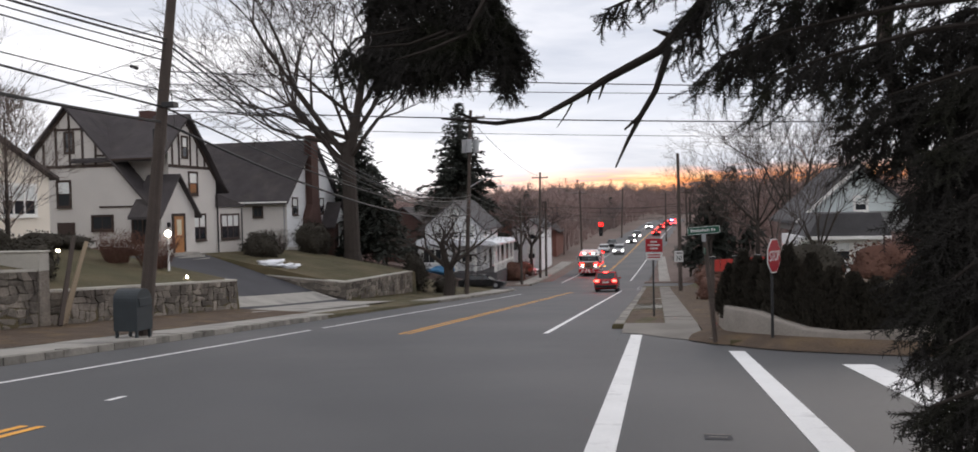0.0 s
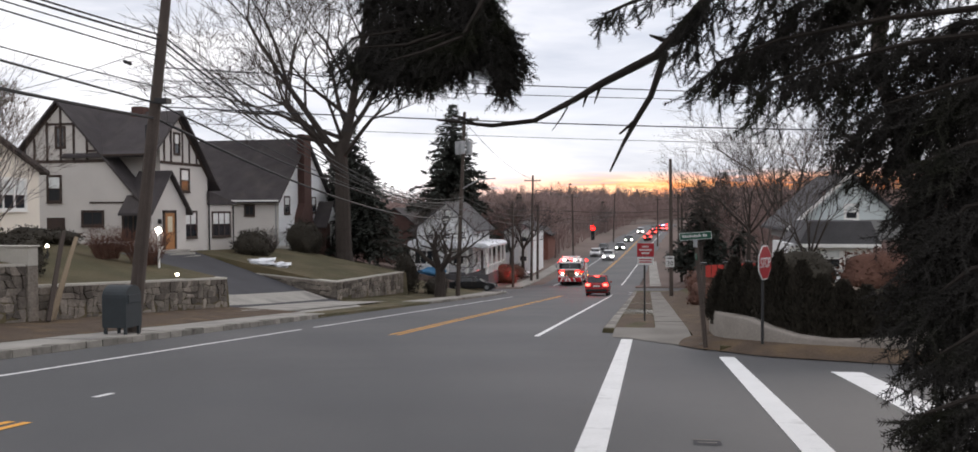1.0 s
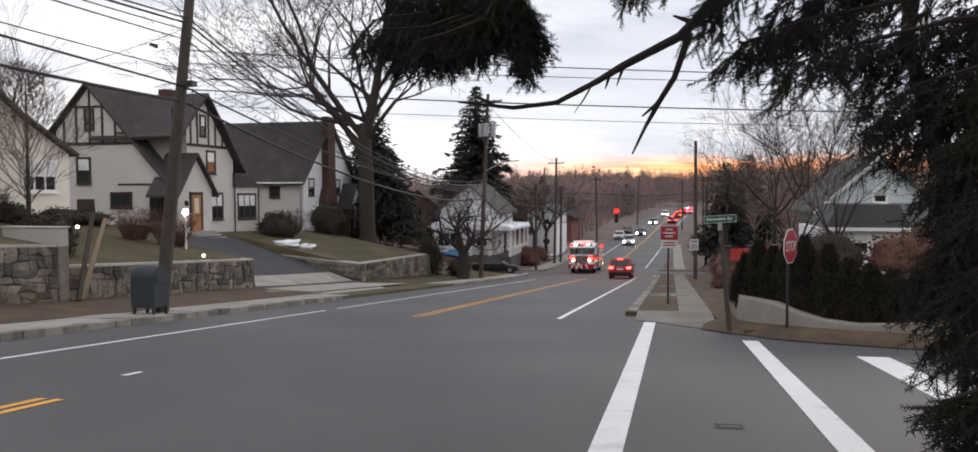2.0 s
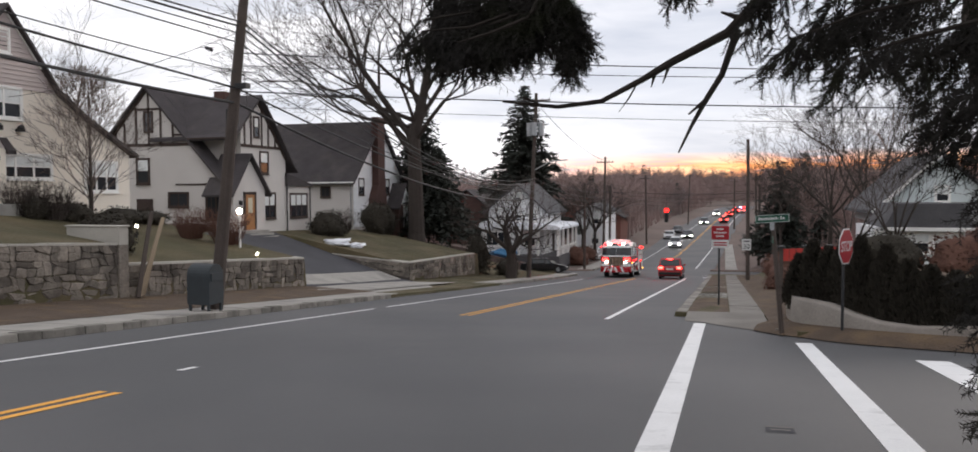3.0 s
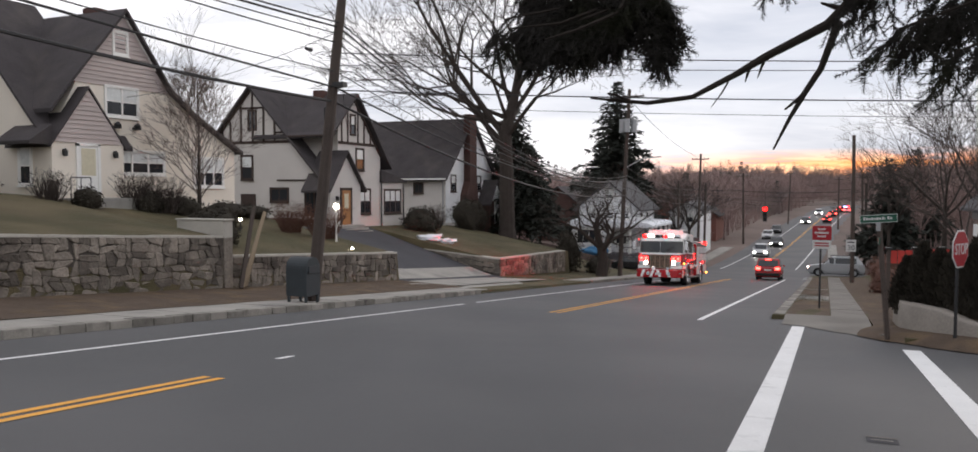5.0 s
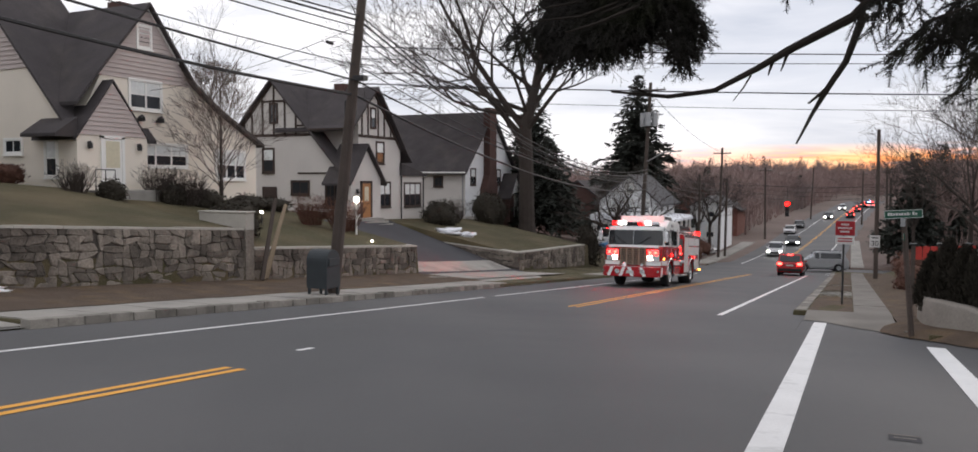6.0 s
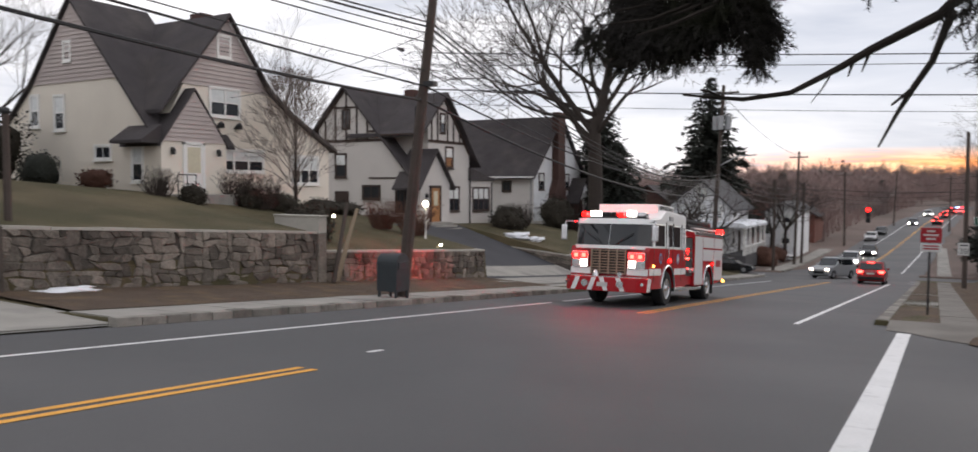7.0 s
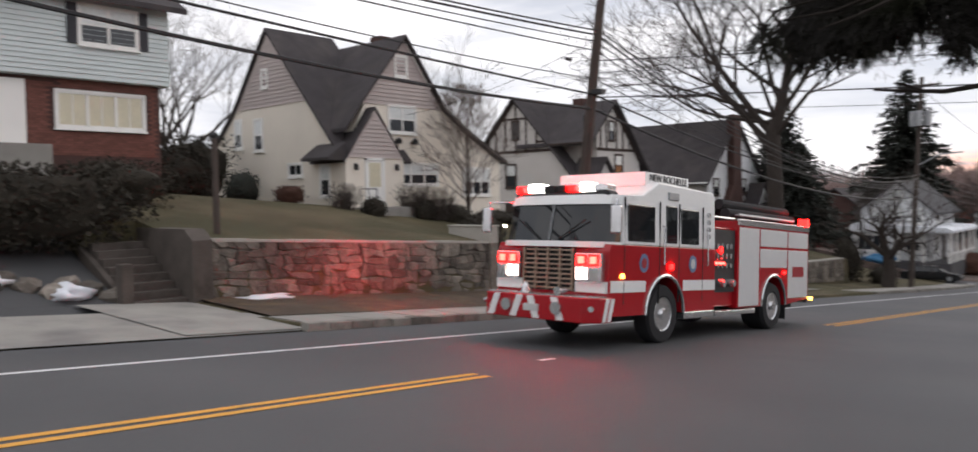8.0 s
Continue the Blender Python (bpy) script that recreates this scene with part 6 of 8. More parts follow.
police.matrix_basis = on_road(-2.6, 238, 180)
parked, _w = car("parked_car", "pale car parked beside the road", M_CARWHITE, "saloon", height=1.45)
parked.matrix_basis = pose(-17.0, 99, ground_z(-17.0, 99), -0.5, 0, 70)
copy_thing(parked, on_road(-11.8, 146))
copy_thing(dark_car, on_road(-11.8, 160))


# rows of the moving things: seconds, place along the road
ENGINE_ROWS = [(0.0, 97.5), (0.5, 92.2), (1.0, 86.8), (2.5, 71.4), (3.0, 66.1), (3.5, 60.9), (4.0, 55.7), (4.5, 50.4), (6.0, 34.9), (6.5, 29.25), (7.0, 23.75), (7.5, 18.2), (8.0, 12.65)]


def roll_wheels(wheels, rows, radius):
    """Turns each wheel by the way its vehicle has gone, in small steps."""
    for w in wheels:
        base = Matrix.Translation(w.location)
        keys, t = [], rows[0][0]
        ys, ts_ = [r[1] for r in rows], [r[0] for r in rows]
        n = int(abs(ys[-1] - ys[0]) / (radius * radians(80))) + 2
        for k in range(n + 1):
            t = ts_[0] + (ts_[-1] - ts_[0]) * k / n
            y = float(np.interp(t, ts_, ys))
            keys.append((t, base @ pose(0, 0, 0, math.degrees((ys[0] - y) / radius), 0, 0)))
        walk(w, keys)

# ---------------------------------------------------------------- further houses
h4 = thing("porch_house", (-22, 89, -5.5), "white two-storey gabled house with a porch beyond the crossing", "house")
part("wall", prism([(-25.6, -6.5), (-19.2, -6.5), (-19.2, -0.3), (-22.2, 2.2), (-25.6, -0.3)], "y", 84.5, 94), M_SIDING_W, h4)
clap(h4, "y", 84.5, [(-25.6, -2.0), (-19.2, -2.0), (-19.2, -0.3), (-22.2, 2.15), (-25.6, -0.3)], M_SIDING_W, out=-1, step=0.26)
part("roof", roof_strip([(-26.2, -0.75), (-22.2, 2.5), (-18.6, -0.75)], "y", 84.0, 94.4, 0.2), M_ROOF_G, h4)
for xa in (-24.6, -22.7, -20.9):
    window(h4, "y", 84.48, xa, xa + 0.9, -1.75, -0.4, M_TRIM, out=-1)
window(h4, "y", 84.48, -22.6, -21.8, 0.5, 1.4, M_TRIM, out=-1)
window(h4, "x", -19.2, 86.6, 87.6, -1.7, -0.5, M_TRIM)
window(h4, "x", -19.2, 89.6, 90.6, -1.7, -0.5, M_TRIM)
part("porch_roof", prism([(-26.0, -1.95), (-25.6, -1.75), (-17.4, -2.1), (-16.9, -2.35), (-16.9, -2.6), (-26.0, -2.6)], "y", 82.2, 93.5), M_SNOW, h4)
for yy in (82.6, 85.4, 88.2, 91.0, 93.2):
    part("porch_post", box(-17.3, -17.08, yy - 0.11, yy + 0.11, -5.6, -2.58), M_TRIM, h4)
for xx in (-21.6, -19.4):
    part("porch_post", box(xx - 0.11, xx + 0.11, 82.5, 82.72, -5.6, -2.58), M_TRIM, h4)
part("porch_floor", box(-22.0, -17.0, 82.4, 93.4, -6.8, -5.45), M_ROOF_G, h4)
part("porch_rail", box(-17.25, -17.13, 82.7, 93.1, -4.62, -4.5), M_TRIM, h4)
for k in range(34):
    part("baluster", box(-17.21, -17.17, 82.9 + 0.3 * k, 82.94 + 0.3 * k, -5.45, -4.62), M_TRIM, h4)
part("porch_wall", box(-25.8, -22.0, 82.6, 84.4, -6.6, -2.62), M_SIDING_W, h4)
window(h4, "y", 82.6, -25.3, -22.6, -4.4, -2.9, M_TRIM, out=-1, panes=2, rail=False)
window(h4, "y", 84.48, -21.4, -20.2, -4.5, -3.0, M_TRIM, out=-1)
window(h4, "x", -19.2, 86.0, 87.2, -4.6, -3.1, M_TRIM)
part("front_door", box(-19.2, -19.14, 89.0, 90.0, -5.45, -3.3), M_TIMBER, h4)
tarp = part("blue_tarpaulin", lump((-22.9, 81.4, -5.2), (1.5, 0.6, 0.5), 5, 3, 0.4), mat("blue_tarpaulin", (0.05, 0.17, 0.32), 0.6, 0.2, 3.0, 20, 0.3))
tagged(tarp, "crumpled blue tarpaulin in front of a white house", "tarpaulin")

h5 = thing("narrow_white_house", (-17.5, 112, -6.5), "narrow white gabled house with two rows of windows", "house")
part("wall", prism([(-19.6, -8.0), (-15.7, -8.0), (-15.7, -1.2), (-17.3, -0.3), (-19.6, -1.4)], "y", 106, 118), M_SIDING_W, h5)
part("roof", roof_strip([(-20.0, -1.6), (-17.3, -0.1), (-15.3, -1.3)], "y", 105.6, 118.4, 0.16), M_ROOF_G, h5)
window(h5, "y", 106, -17.4, -16.4, -2.9, -1.6, M_TRIM, out=-1)
window(h5, "y", 106, -17.4, -16.4, -5.6, -4.2, M_TRIM, out=-1)
h6 = thing("brown_house", (-37, 108, -6.0), "brown shingled house half hidden behind bare trees", "house")
part("wall", prism([(-40.0, -7.5), (-29.0, -7.5), (-29.0, -2.0), (-34.0, 1.6), (-40.0, -2.0)], "y", 102, 116), M_BRICK_D, h6)
part("roof", roof_strip([(-40.6, -2.3), (-34.0, 1.9), (-28.4, -2.3)], "y", 101.5, 116.4, 0.2), M_ROOF, h6)
window(h6, "y", 102, -33.2, -32.0, -4.6, -3.2, M_TRIM, out=-1)
h7 = thing("red_house", (-24, 140, -6.5), "dark red house along the far street", "house")
part("wall", prism([(-30.0, -8.0), (-17.0, -8.0), (-17.0, -2.6), (-23.0, 0.6), (-30.0, -2.6)], "y", 134, 146), M_BRICK, h7)
part("roof", roof_strip([(-30.6, -2.9), (-23.0, 0.9), (-16.4, -2.9)], "y", 133.5, 146.4, 0.2), M_ROOF, h7)
window(h7, "y", 134, -20.5, -19.0, -5.2, -3.8, M_TRIM, out=-1, panes=2)

# the white house on the right, behind the hedge
h8 = thing("grey_roofed_house", (10, 46, -2.5), "white house with grey roof and large porch windows", "house")
part("wall", box(8.3, 11.5, 44.0, 50, -4.2, -0.3), M_SIDING_W, h8)
clap(h8, "y", 44.0, [(8.3, -3.6), (11.5, -3.6), (11.5, -0.35), (8.3, -0.35)], M_SIDING_W, out=-1, step=0.2)
part("roof", prism([(7.75, -0.35), (11.85, -0.35), (11.3, 0.9), (8.35, 0.9)], "y", 43.6, 48.9), M_ROOF_G, h8)
part("roof_trim", box(7.8, 11.8, 43.48, 43.6, -0.48, -0.3), M_TRIM, h8)
for xa, xb in ((8.85, 9.9), (10.1, 11.2)):
    window(h8, "y", 43.95, xa, xb, -1.55, -0.62, M_TRIM, out=-1, pane_mat=M_CURTAIN)
part("wall", box(7.4, 8.3, 44.8, 50, -4.2, -0.35), M_SIDING_W, h8)
window(h8, "y", 44.8, 7.6, 8.2, -1.7, -0.6, M_TRIM, out=-1, panes=2)
part("wall", prism([(8.5, -0.3), (14.5, -0.3), (14.5, 0.9), (11.5, 3.5), (8.5, 0.9)], "y", 49, 58), M_STORMGREY, h8)
clap(h8, "y", 49, [(8.5, 0.9), (14.5, 0.9), (11.5, 3.45)], M_SIDING_G, out=-1, step=0.2)
part("roof", roof_strip([(7.9, 0.4), (11.5, 3.75), (15.1, 0.4)], "y", 48.5, 58.5, 0.18), M_ROOF_G, h8)
board(h8, "y", 48.5, (8.0, 0.3), (11.45, 3.5), 0.2, M_TRIM, out=-1, name="bargeboard")
window(h8, "y", 48.94, 11.3, 11.95, 0.95, 1.75, M_TRIM, out=-1)
# the red light of vehicle lamps on these boards is painted into their colour
fence = thing("red_fence", (2.6, 26, -1.8), "low board fence coloured red as by lamp light, with dark caps", "fence")
M_FENCE_REDLIT = mat("red_lit_fence_boards", (0.46, 0.05, 0.04), 0.7, 0.15, 2.0, 25, 0.1)
for k in range(11):
    x_ = 1.75 + 0.2 * k
    part("board", box(x_, x_ + 0.18, 26.0, 26.03, -0.62, -0.24 + 0.012 * k), M_FENCE_REDLIT, fence)
for k in range(4):
    x_ = 1.7 + 0.7 * k
    part("fence_post", box(x_ - 0.05, x_ + 0.06, 25.95, 26.1, -2.2, -0.2 + 0.03 * k), M_POLE, fence)
    part("post_cap", box(x_ - 0.09, x_ + 0.1, 25.9, 26.14, -0.2 + 0.03 * k, -0.15 + 0.03 * k), M_BLACKMETAL, fence)

# whitewashed corner wall
ww = thing("corner_wall", (2.4, 16.8, -1.35), "low whitewashed retaining wall curving round the corner", "retaining wall", kind="structure")
run = [(1.38, 19.6, -0.80, 0), (1.40, 18.3, -0.76, 0), (1.62, 17.75, -0.74, 0), (1.98, 17.35, -0.76, 0), (2.35, 16.95, -0.88, 0), (2.8, 16.55, -0.97, 0), (3.4, 16.15, -0.98, 0), (4.2, 15.8, -0.90, 0), (5.6, 15.5, -0.62, 0), (9.0, 15.2, -0.3, 0)]
wv, wf = [], []
for k, (x, y, zt, _) in enumerate(run):
    xa, ya = run[max(0, k - 1)][:2]
    xb, yb = run[min(len(run) - 1, k + 1)][:2]
    d_ = Vector((xb - xa, yb - ya)).normalized()
    nx_, ny_ = -d_.y * 0.3, d_.x * 0.3
    zb_ = road_z(x, y) - 0.2
    wob = 0.015 * math.sin(k * 2.1)
    wv += [(x + wob, y - wob, zb_), (x + wob + nx_ * 0.12, y + ny_ * 0.12, zt - 0.05), (x + nx_ * 0.25, y + ny_ * 0.25, zt), (x + nx_, y + ny_, zt), (x + nx_, y + ny_, zb_)]
for k in range(len(run) - 1):
    for j in range(4):
        wf.append((5 * k + j, 5 * k + j + 5, 5 * k + j + 6, 5 * k + j + 1))
wf += [(4, 3, 2, 1, 0)]
raw("wall_face", wv, wf, M_WHITEWALL_SHADED, ww, smooth=True)
# fallen leaves heaped along the foot of the wall
foot_v, foot_f = [], []
for k, (x, y, zt, _) in enumerate(run[:9]):
    xa, ya = run[max(0, k - 1)][:2]
    xb, yb = run[k + 1][:2]
    d_ = Vector((xb - xa, yb - ya)).normalized()
    for j, (off, lift) in enumerate(((-0.06, 0.24), (0.3, 0.175), (0.7 + 0.08 * math.sin(k * 1.7), 0.02))):
        px_, py_ = x + d_.y * off, y - d_.x * off
        foot_v.append((px_, py_, road_z(px_, py_) + lift))
for k in range(8):
    for j in range(2):
        foot_f.append((3 * k + j, 3 * k + j + 1, 3 * k + j + 4, 3 * k + j + 3))
raw("leaf_bank", foot_v, foot_f, M_LEAFLITTER, ww, smooth=True)
bedv, bedf = [], []
for k, (x, y, zt, _) in enumerate(run):
    bedv += [(x + 0.1, y + 0.1, zt - 0.06), (x + 4.0, y + 6.0, zt + 0.1)]
for k in range(len(run) - 1):
    bedf.append((2 * k, 2 * k + 2, 2 * k + 3, 2 * k + 1))
raw("planting_bed", bedv, bedf, M_LEAFLITTER, ww)


# ---------------------------------------------------------------- plants
def rod(V, F, a, b, ra, rb, n=4):
    d = (b - a).normalized()
    s = d.cross(Vector((0.31, 0.22, 0.93)))
    s = s.normalized() if s.length > 1e-4 else Vector((1, 0, 0))
    o = d.cross(s)
    i = len(V)
    for p, r in ((a, ra), (b, rb)):
        for k in range(n):
            t = 2 * math.pi * k / n
            V.append(tuple(p + r * (math.cos(t) * s + math.sin(t) * o)))
    for k in range(n):
        F.append((i + k, i + (k + 1) % n, i + n + (k + 1) % n, i + n + k))


def turned(d, angle, rng):
    axis = d.cross(Vector((rng.uniform(-1, 1), rng.uniform(-1, 1), rng.uniform(-1, 1))))
    if axis.length < 1e-3:
        axis = Vector((1, 0, 0))
    return (Matrix.Rotation(angle, 3, axis.normalized()) @ d).normalized()


def grow(trunk, twig, p, d, length, r, depth, rng, spread, up, kids, thin, sides, rmin):
    """A limb that bends a little and then forks."""
    n = 3 if depth > 2 else 2
    r = max(r, rmin)
    V, F = trunk if r > thin else twig
    q = p
    for k in range(n):
        d = (d + Vector((rng.uniform(-1, 1), rng.uniform(-1, 1), rng.uniform(-0.6, 1))) * 0.13 + Vector((0, 0, up * 0.08))).normalized()
        e = q + d * (length / n)
        r2 = r * (1 - 0.12)
        rod(V, F, q, e, r, r2, sides if r > thin else 3)
        if depth > 0 and k > 0 and rng.random() < 0.75:
            grow(trunk, twig, e, turned(d, radians(rng.uniform(25, 60)) * spread, rng), length * rng.uniform(0.5, 0.72), r2 * 0.5, depth - 1, rng, spread, up, kids, thin, sides, rmin)
        q, r = e, r2
    if depth > 0:
        for k in range(kids):
            grow(trunk, twig, q, turned(d, radians(rng.uniform(14, 42)) * spread, rng), length * rng.uniform(0.62, 0.86), r * rng.uniform(0.55, 0.75), depth - 1, rng, spread, up, kids, thin, sides, rmin)


def bare_tree(name, base, height, radius, seed, depth, label, kids=2, spread=1.0, up=0.5, stem=0.3, lean=(0, 0), limbs=4, twig_mat=None, rmin=0.006):
    rng = random.Random(seed)
    t = thing(name, base, label, "tree")
    trunk, twig = ([], []), ([], [])
    b = Vector(base) - Vector((0, 0, 0.3))
    top = b + Vector((lean[0], lean[1], height * stem + 0.3))
    mid_ = b.lerp(top, 0.5) + Vector((rng.uniform(-1, 1), rng.uniform(-1, 1), 0)) * radius * 0.6
    rod(*trunk, b, b.lerp(mid_, 0.2), radius * 1.45, radius * 1.1, 10)
    rod(*trunk, b.lerp(mid_, 0.2), mid_, radius * 1.1, radius * 0.95, 10)
    rod(*trunk, mid_, top, radius * 0.95, radius * 0.85, 10)
    for k in range(limbs):
        a = 2 * math.pi * (k + rng.random() * 0.6) / limbs
        tilt = radians(rng.uniform(15, 48)) * spread
        d = Vector((math.cos(a) * math.sin(tilt), math.sin(a) * math.sin(tilt), math.cos(tilt)))
        s = b.lerp(top, rng.uniform(0.75, 1.0))
        grow(trunk, twig, s, d, height * (1 - stem) * rng.uniform(0.32, 0.44), radius * rng.uniform(0.48, 0.72), depth, rng, spread, up, kids, 0.045, 6, rmin)
    raw("trunk", *trunk, M_BARK, t)
    raw("crown", *twig, twig_mat or M_TWIG, t)
    return t


def spreading_tree(name, base, label, seed):
    """An old tree: a stout trunk that carries on as a leader, with long limbs leaving it at every height."""
    rng = random.Random(seed)
    t = thing(name, base, label, "tree")
    trunk, twig = ([], []), ([], [])
    b = Vector(base)
    stem = [b + Vector(v) for v in ((0, 0, -0.3), (-0.1, 0, 1.2), (-0.2, 0, 6.5), (-0.3, 0, 9.3), (0.5, 0.2, 12.5), (1.1, 0.3, 16.0), (1.8, 0.2, 20.5))]
    radii = (0.95, 0.68, 0.60, 0.52, 0.36, 0.26, 0.12)
    for k in range(len(stem) - 1):
        rod(*trunk, stem[k], stem[k + 1], radii[k], radii[k + 1], 12)
    # start height, heading (degrees from +x), rise, length, thickness
    for h, az, tilt, ln, r in ((8.2, 178, 40, 7.2, 0.30), (9.0, 200, 52, 7.2, 0.32), (9.6, 165, 26, 7.4, 0.24), (10.0, 192, 12, 6.4, 0.18), (8.8, 350, 38, 4.6, 0.22), (10.5, 185, 20, 5.8, 0.20), (10.8, 20, 48, 4.6, 0.22), (11.5, 150, 50, 5.2, 0.20), (12.3, 210, 36, 5.0, 0.18),
                             (12.5, 340, 52, 4.4, 0.17), (13.5, 100, 50, 4.4, 0.16), (14.2, 190, 52, 4.6, 0.16), (14.8, 10, 55, 3.8, 0.14), (15.8, 170, 60, 3.8, 0.13), (16.5, 300, 58, 3.4, 0.12), (17.5, 60, 62, 3.2, 0.11), (18.6, 200, 64, 3.0, 0.10), (7.4, 265, 30, 4.6, 0.18), (10.2, 275, 45, 4.4, 0.16), (9.4, 85, 40, 4.8, 0.18), (20.2, 90, 80, 2.6, 0.09)):
        z = b.z + h
        k = max(i for i in range(len(stem) - 1) if stem[i].z <= z)
        p = stem[k].lerp(stem[k + 1], min(1.0, (z - stem[k].z) / (stem[k + 1].z - stem[k].z)))
        a, e = radians(az), radians(tilt)
        grow(trunk, twig, p, Vector((math.cos(a) * math.cos(e), math.sin(a) * math.cos(e), math.sin(e))), ln, r, 5, rng, 0.95, 0.35, 2, 0.05, 6, 0.015)
    raw("trunk", *trunk, M_BARK, t)
    raw("crown", *twig, M_TWIG, t)
    return t


def pyramid_tree(name, base, height, radius, seed, label, material):
    """A young leafless tree: one straight leader with upswept laterals all the way up."""
    rng = random.Random(seed)
    t = thing(name, base, label, "tree")
    trunk, twig = ([], []), ([], [])
    b = Vector(base)
    rod(*trunk, b - Vector((0, 0, 0.2)), b + Vector((0.03, 0, height * 0.45)), radius * 1.2, radius * 0.7, 8)
    rod(*trunk, b + Vector((0.03, 0, height * 0.45)), b + Vector((0.0, 0.02, height * 0.97)), radius * 0.7, 0.01, 6)
    for k in range(64):
        u = 0.1 + 0.84 * k / 64
        a = k * 2.4 + rng.uniform(-0.4, 0.4)
        e = radians(rng.uniform(32, 52) + 22 * u)
        ln = height * 0.27 * (1 - u) ** 0.7 * min(1.0, 0.55 + u * 1.6) + 0.2
        grow(trunk, twig, b + Vector((0, 0, height * u)), Vector((math.cos(a) * math.cos(e), math.sin(a) * math.cos(e), math.sin(e))), ln, radius * 0.32 * (1.1 - u), 3, rng, 0.9, 0.6, 2, 0.03, 5, 0.008)
    raw("trunk", *trunk, M_BARK, t)
    raw("crown", *twig, material, t)
    return t


def conifer(name, base, height, radius, seed, label, tiers=26, material=None, droop=0.35, gap=0.0, start=0.1):
    rng = random.Random(seed)
    t = thing(name, base, label, "tree")
    part("trunk", tube([Vector(base) - Vector((0, 0, 0.3)), Vector(base) + Vector((0, 0, height * 0.97))], [radius * 0.07, 0.02], 8), M_BARK, t)
    V, F = [], []
    b = Vector(base)
    for k in range(tiers):
        u = start + (1 - start) * k / tiers
        reach = radius * (1 - u) ** 0.75 * rng.uniform(0.72, 1.12) + 0.15
        n = int(7 + 6 * (1 - u))
        for j in range(n):
            if rng.random() < gap:
                continue
            a = 2 * math.pi * (j + rng.random()) / n
            out = Vector((math.cos(a), math.sin(a), 0))
            rr = reach * rng.uniform(0.65, 1.1)
            m = max(4, int(rr * 4))
            side = Vector((-out.y, out.x, 0))
            p0 = b + Vector((0, 0, height * u + rng.uniform(-0.2, 0.2)))
            for i in range(m):
                w = (i + rng.random()) / m
                c = p0 + out * rr * w + Vector((0, 0, -droop * rr * w * w + 0.10 * rr * w))
                for _ in range(4):
                    dd_ = (out * rng.uniform(0.2, 1) + side * rng.uniform(-1, 1) + Vector((0, 0, rng.uniform(-0.7, 0.35)))).normalized()
                    ln = rng.uniform(0.3, 0.7) * (0.5 + 0.6 * radius / 3) * (1.05 - 0.65 * u)
                    wd = ln * 0.2
                    x_ = dd_.cross(Vector((rng.uniform(-1, 1), rng.uniform(-1, 1), 1))).normalized() * wd
                    i0 = len(V)
                    V.extend([tuple(c - x_), tuple(c + x_), tuple(c + dd_ * ln + x_ * 0.3), tuple(c + dd_ * ln - x_ * 0.3)])
                    F.append((i0, i0 + 1, i0 + 2, i0 + 3))
    raw("crown", V, F, material or M_CONIFER, t)
    return t


def shrub(name, center, size, seed, label, material, n=900, leaf=0.09, core=0.8, category="shrub", square=0.0):
    """A dense shrub: a dark core under a rough coat of small leaves."""
    rng = random.Random(seed)
    c, s = Vector(center), Vector(size)
    t = thing(name, (c.x, c.y, c.z - s.z), label, category)
    if core:
        part("core", lump(c, s * core, seed, 3, 0.35), material, t, smooth=True)
    V, F = [], []
    for _ in range(n):
        d = Vector((rng.gauss(0, 1), rng.gauss(0, 1), rng.gauss(0, 1)))
        if square:
            m = max(abs(d.x), abs(d.y), abs(d.z))
            d = d.normalized() * (1 - square) + (d / m) * square
        else:
            d.normalize()
        k = rng.uniform(0.72, 1.06) * (1 + 0.3 * noise.noise(d * 1.6 + Vector((seed * 7.3, seed * 3.1, 0))))
        p = c + Vector((d.x * s.x, d.y * s.y, d.z * s.z)) * k
        a = Vector((rng.uniform(-1, 1), rng.uniform(-1, 1), rng.uniform(-1, 1))).normalized()
        b = a.cross(d + Vector((0.01, 0.02, 0.03))).normalized()
        l_ = leaf * rng.uniform(0.6, 1.5)
        i = len(V)
        V.extend([tuple(p - b * l_ * 0.4), tuple(p + a * l_ * 0.5 + d * l_ * 0.4), tuple(p + b * l_ * 0.4), tuple(p - a * l_ * 0.5)])
        F.append((i, i + 1, i + 2, i + 3))
    raw("foliage", V, F, material, t)
    return t


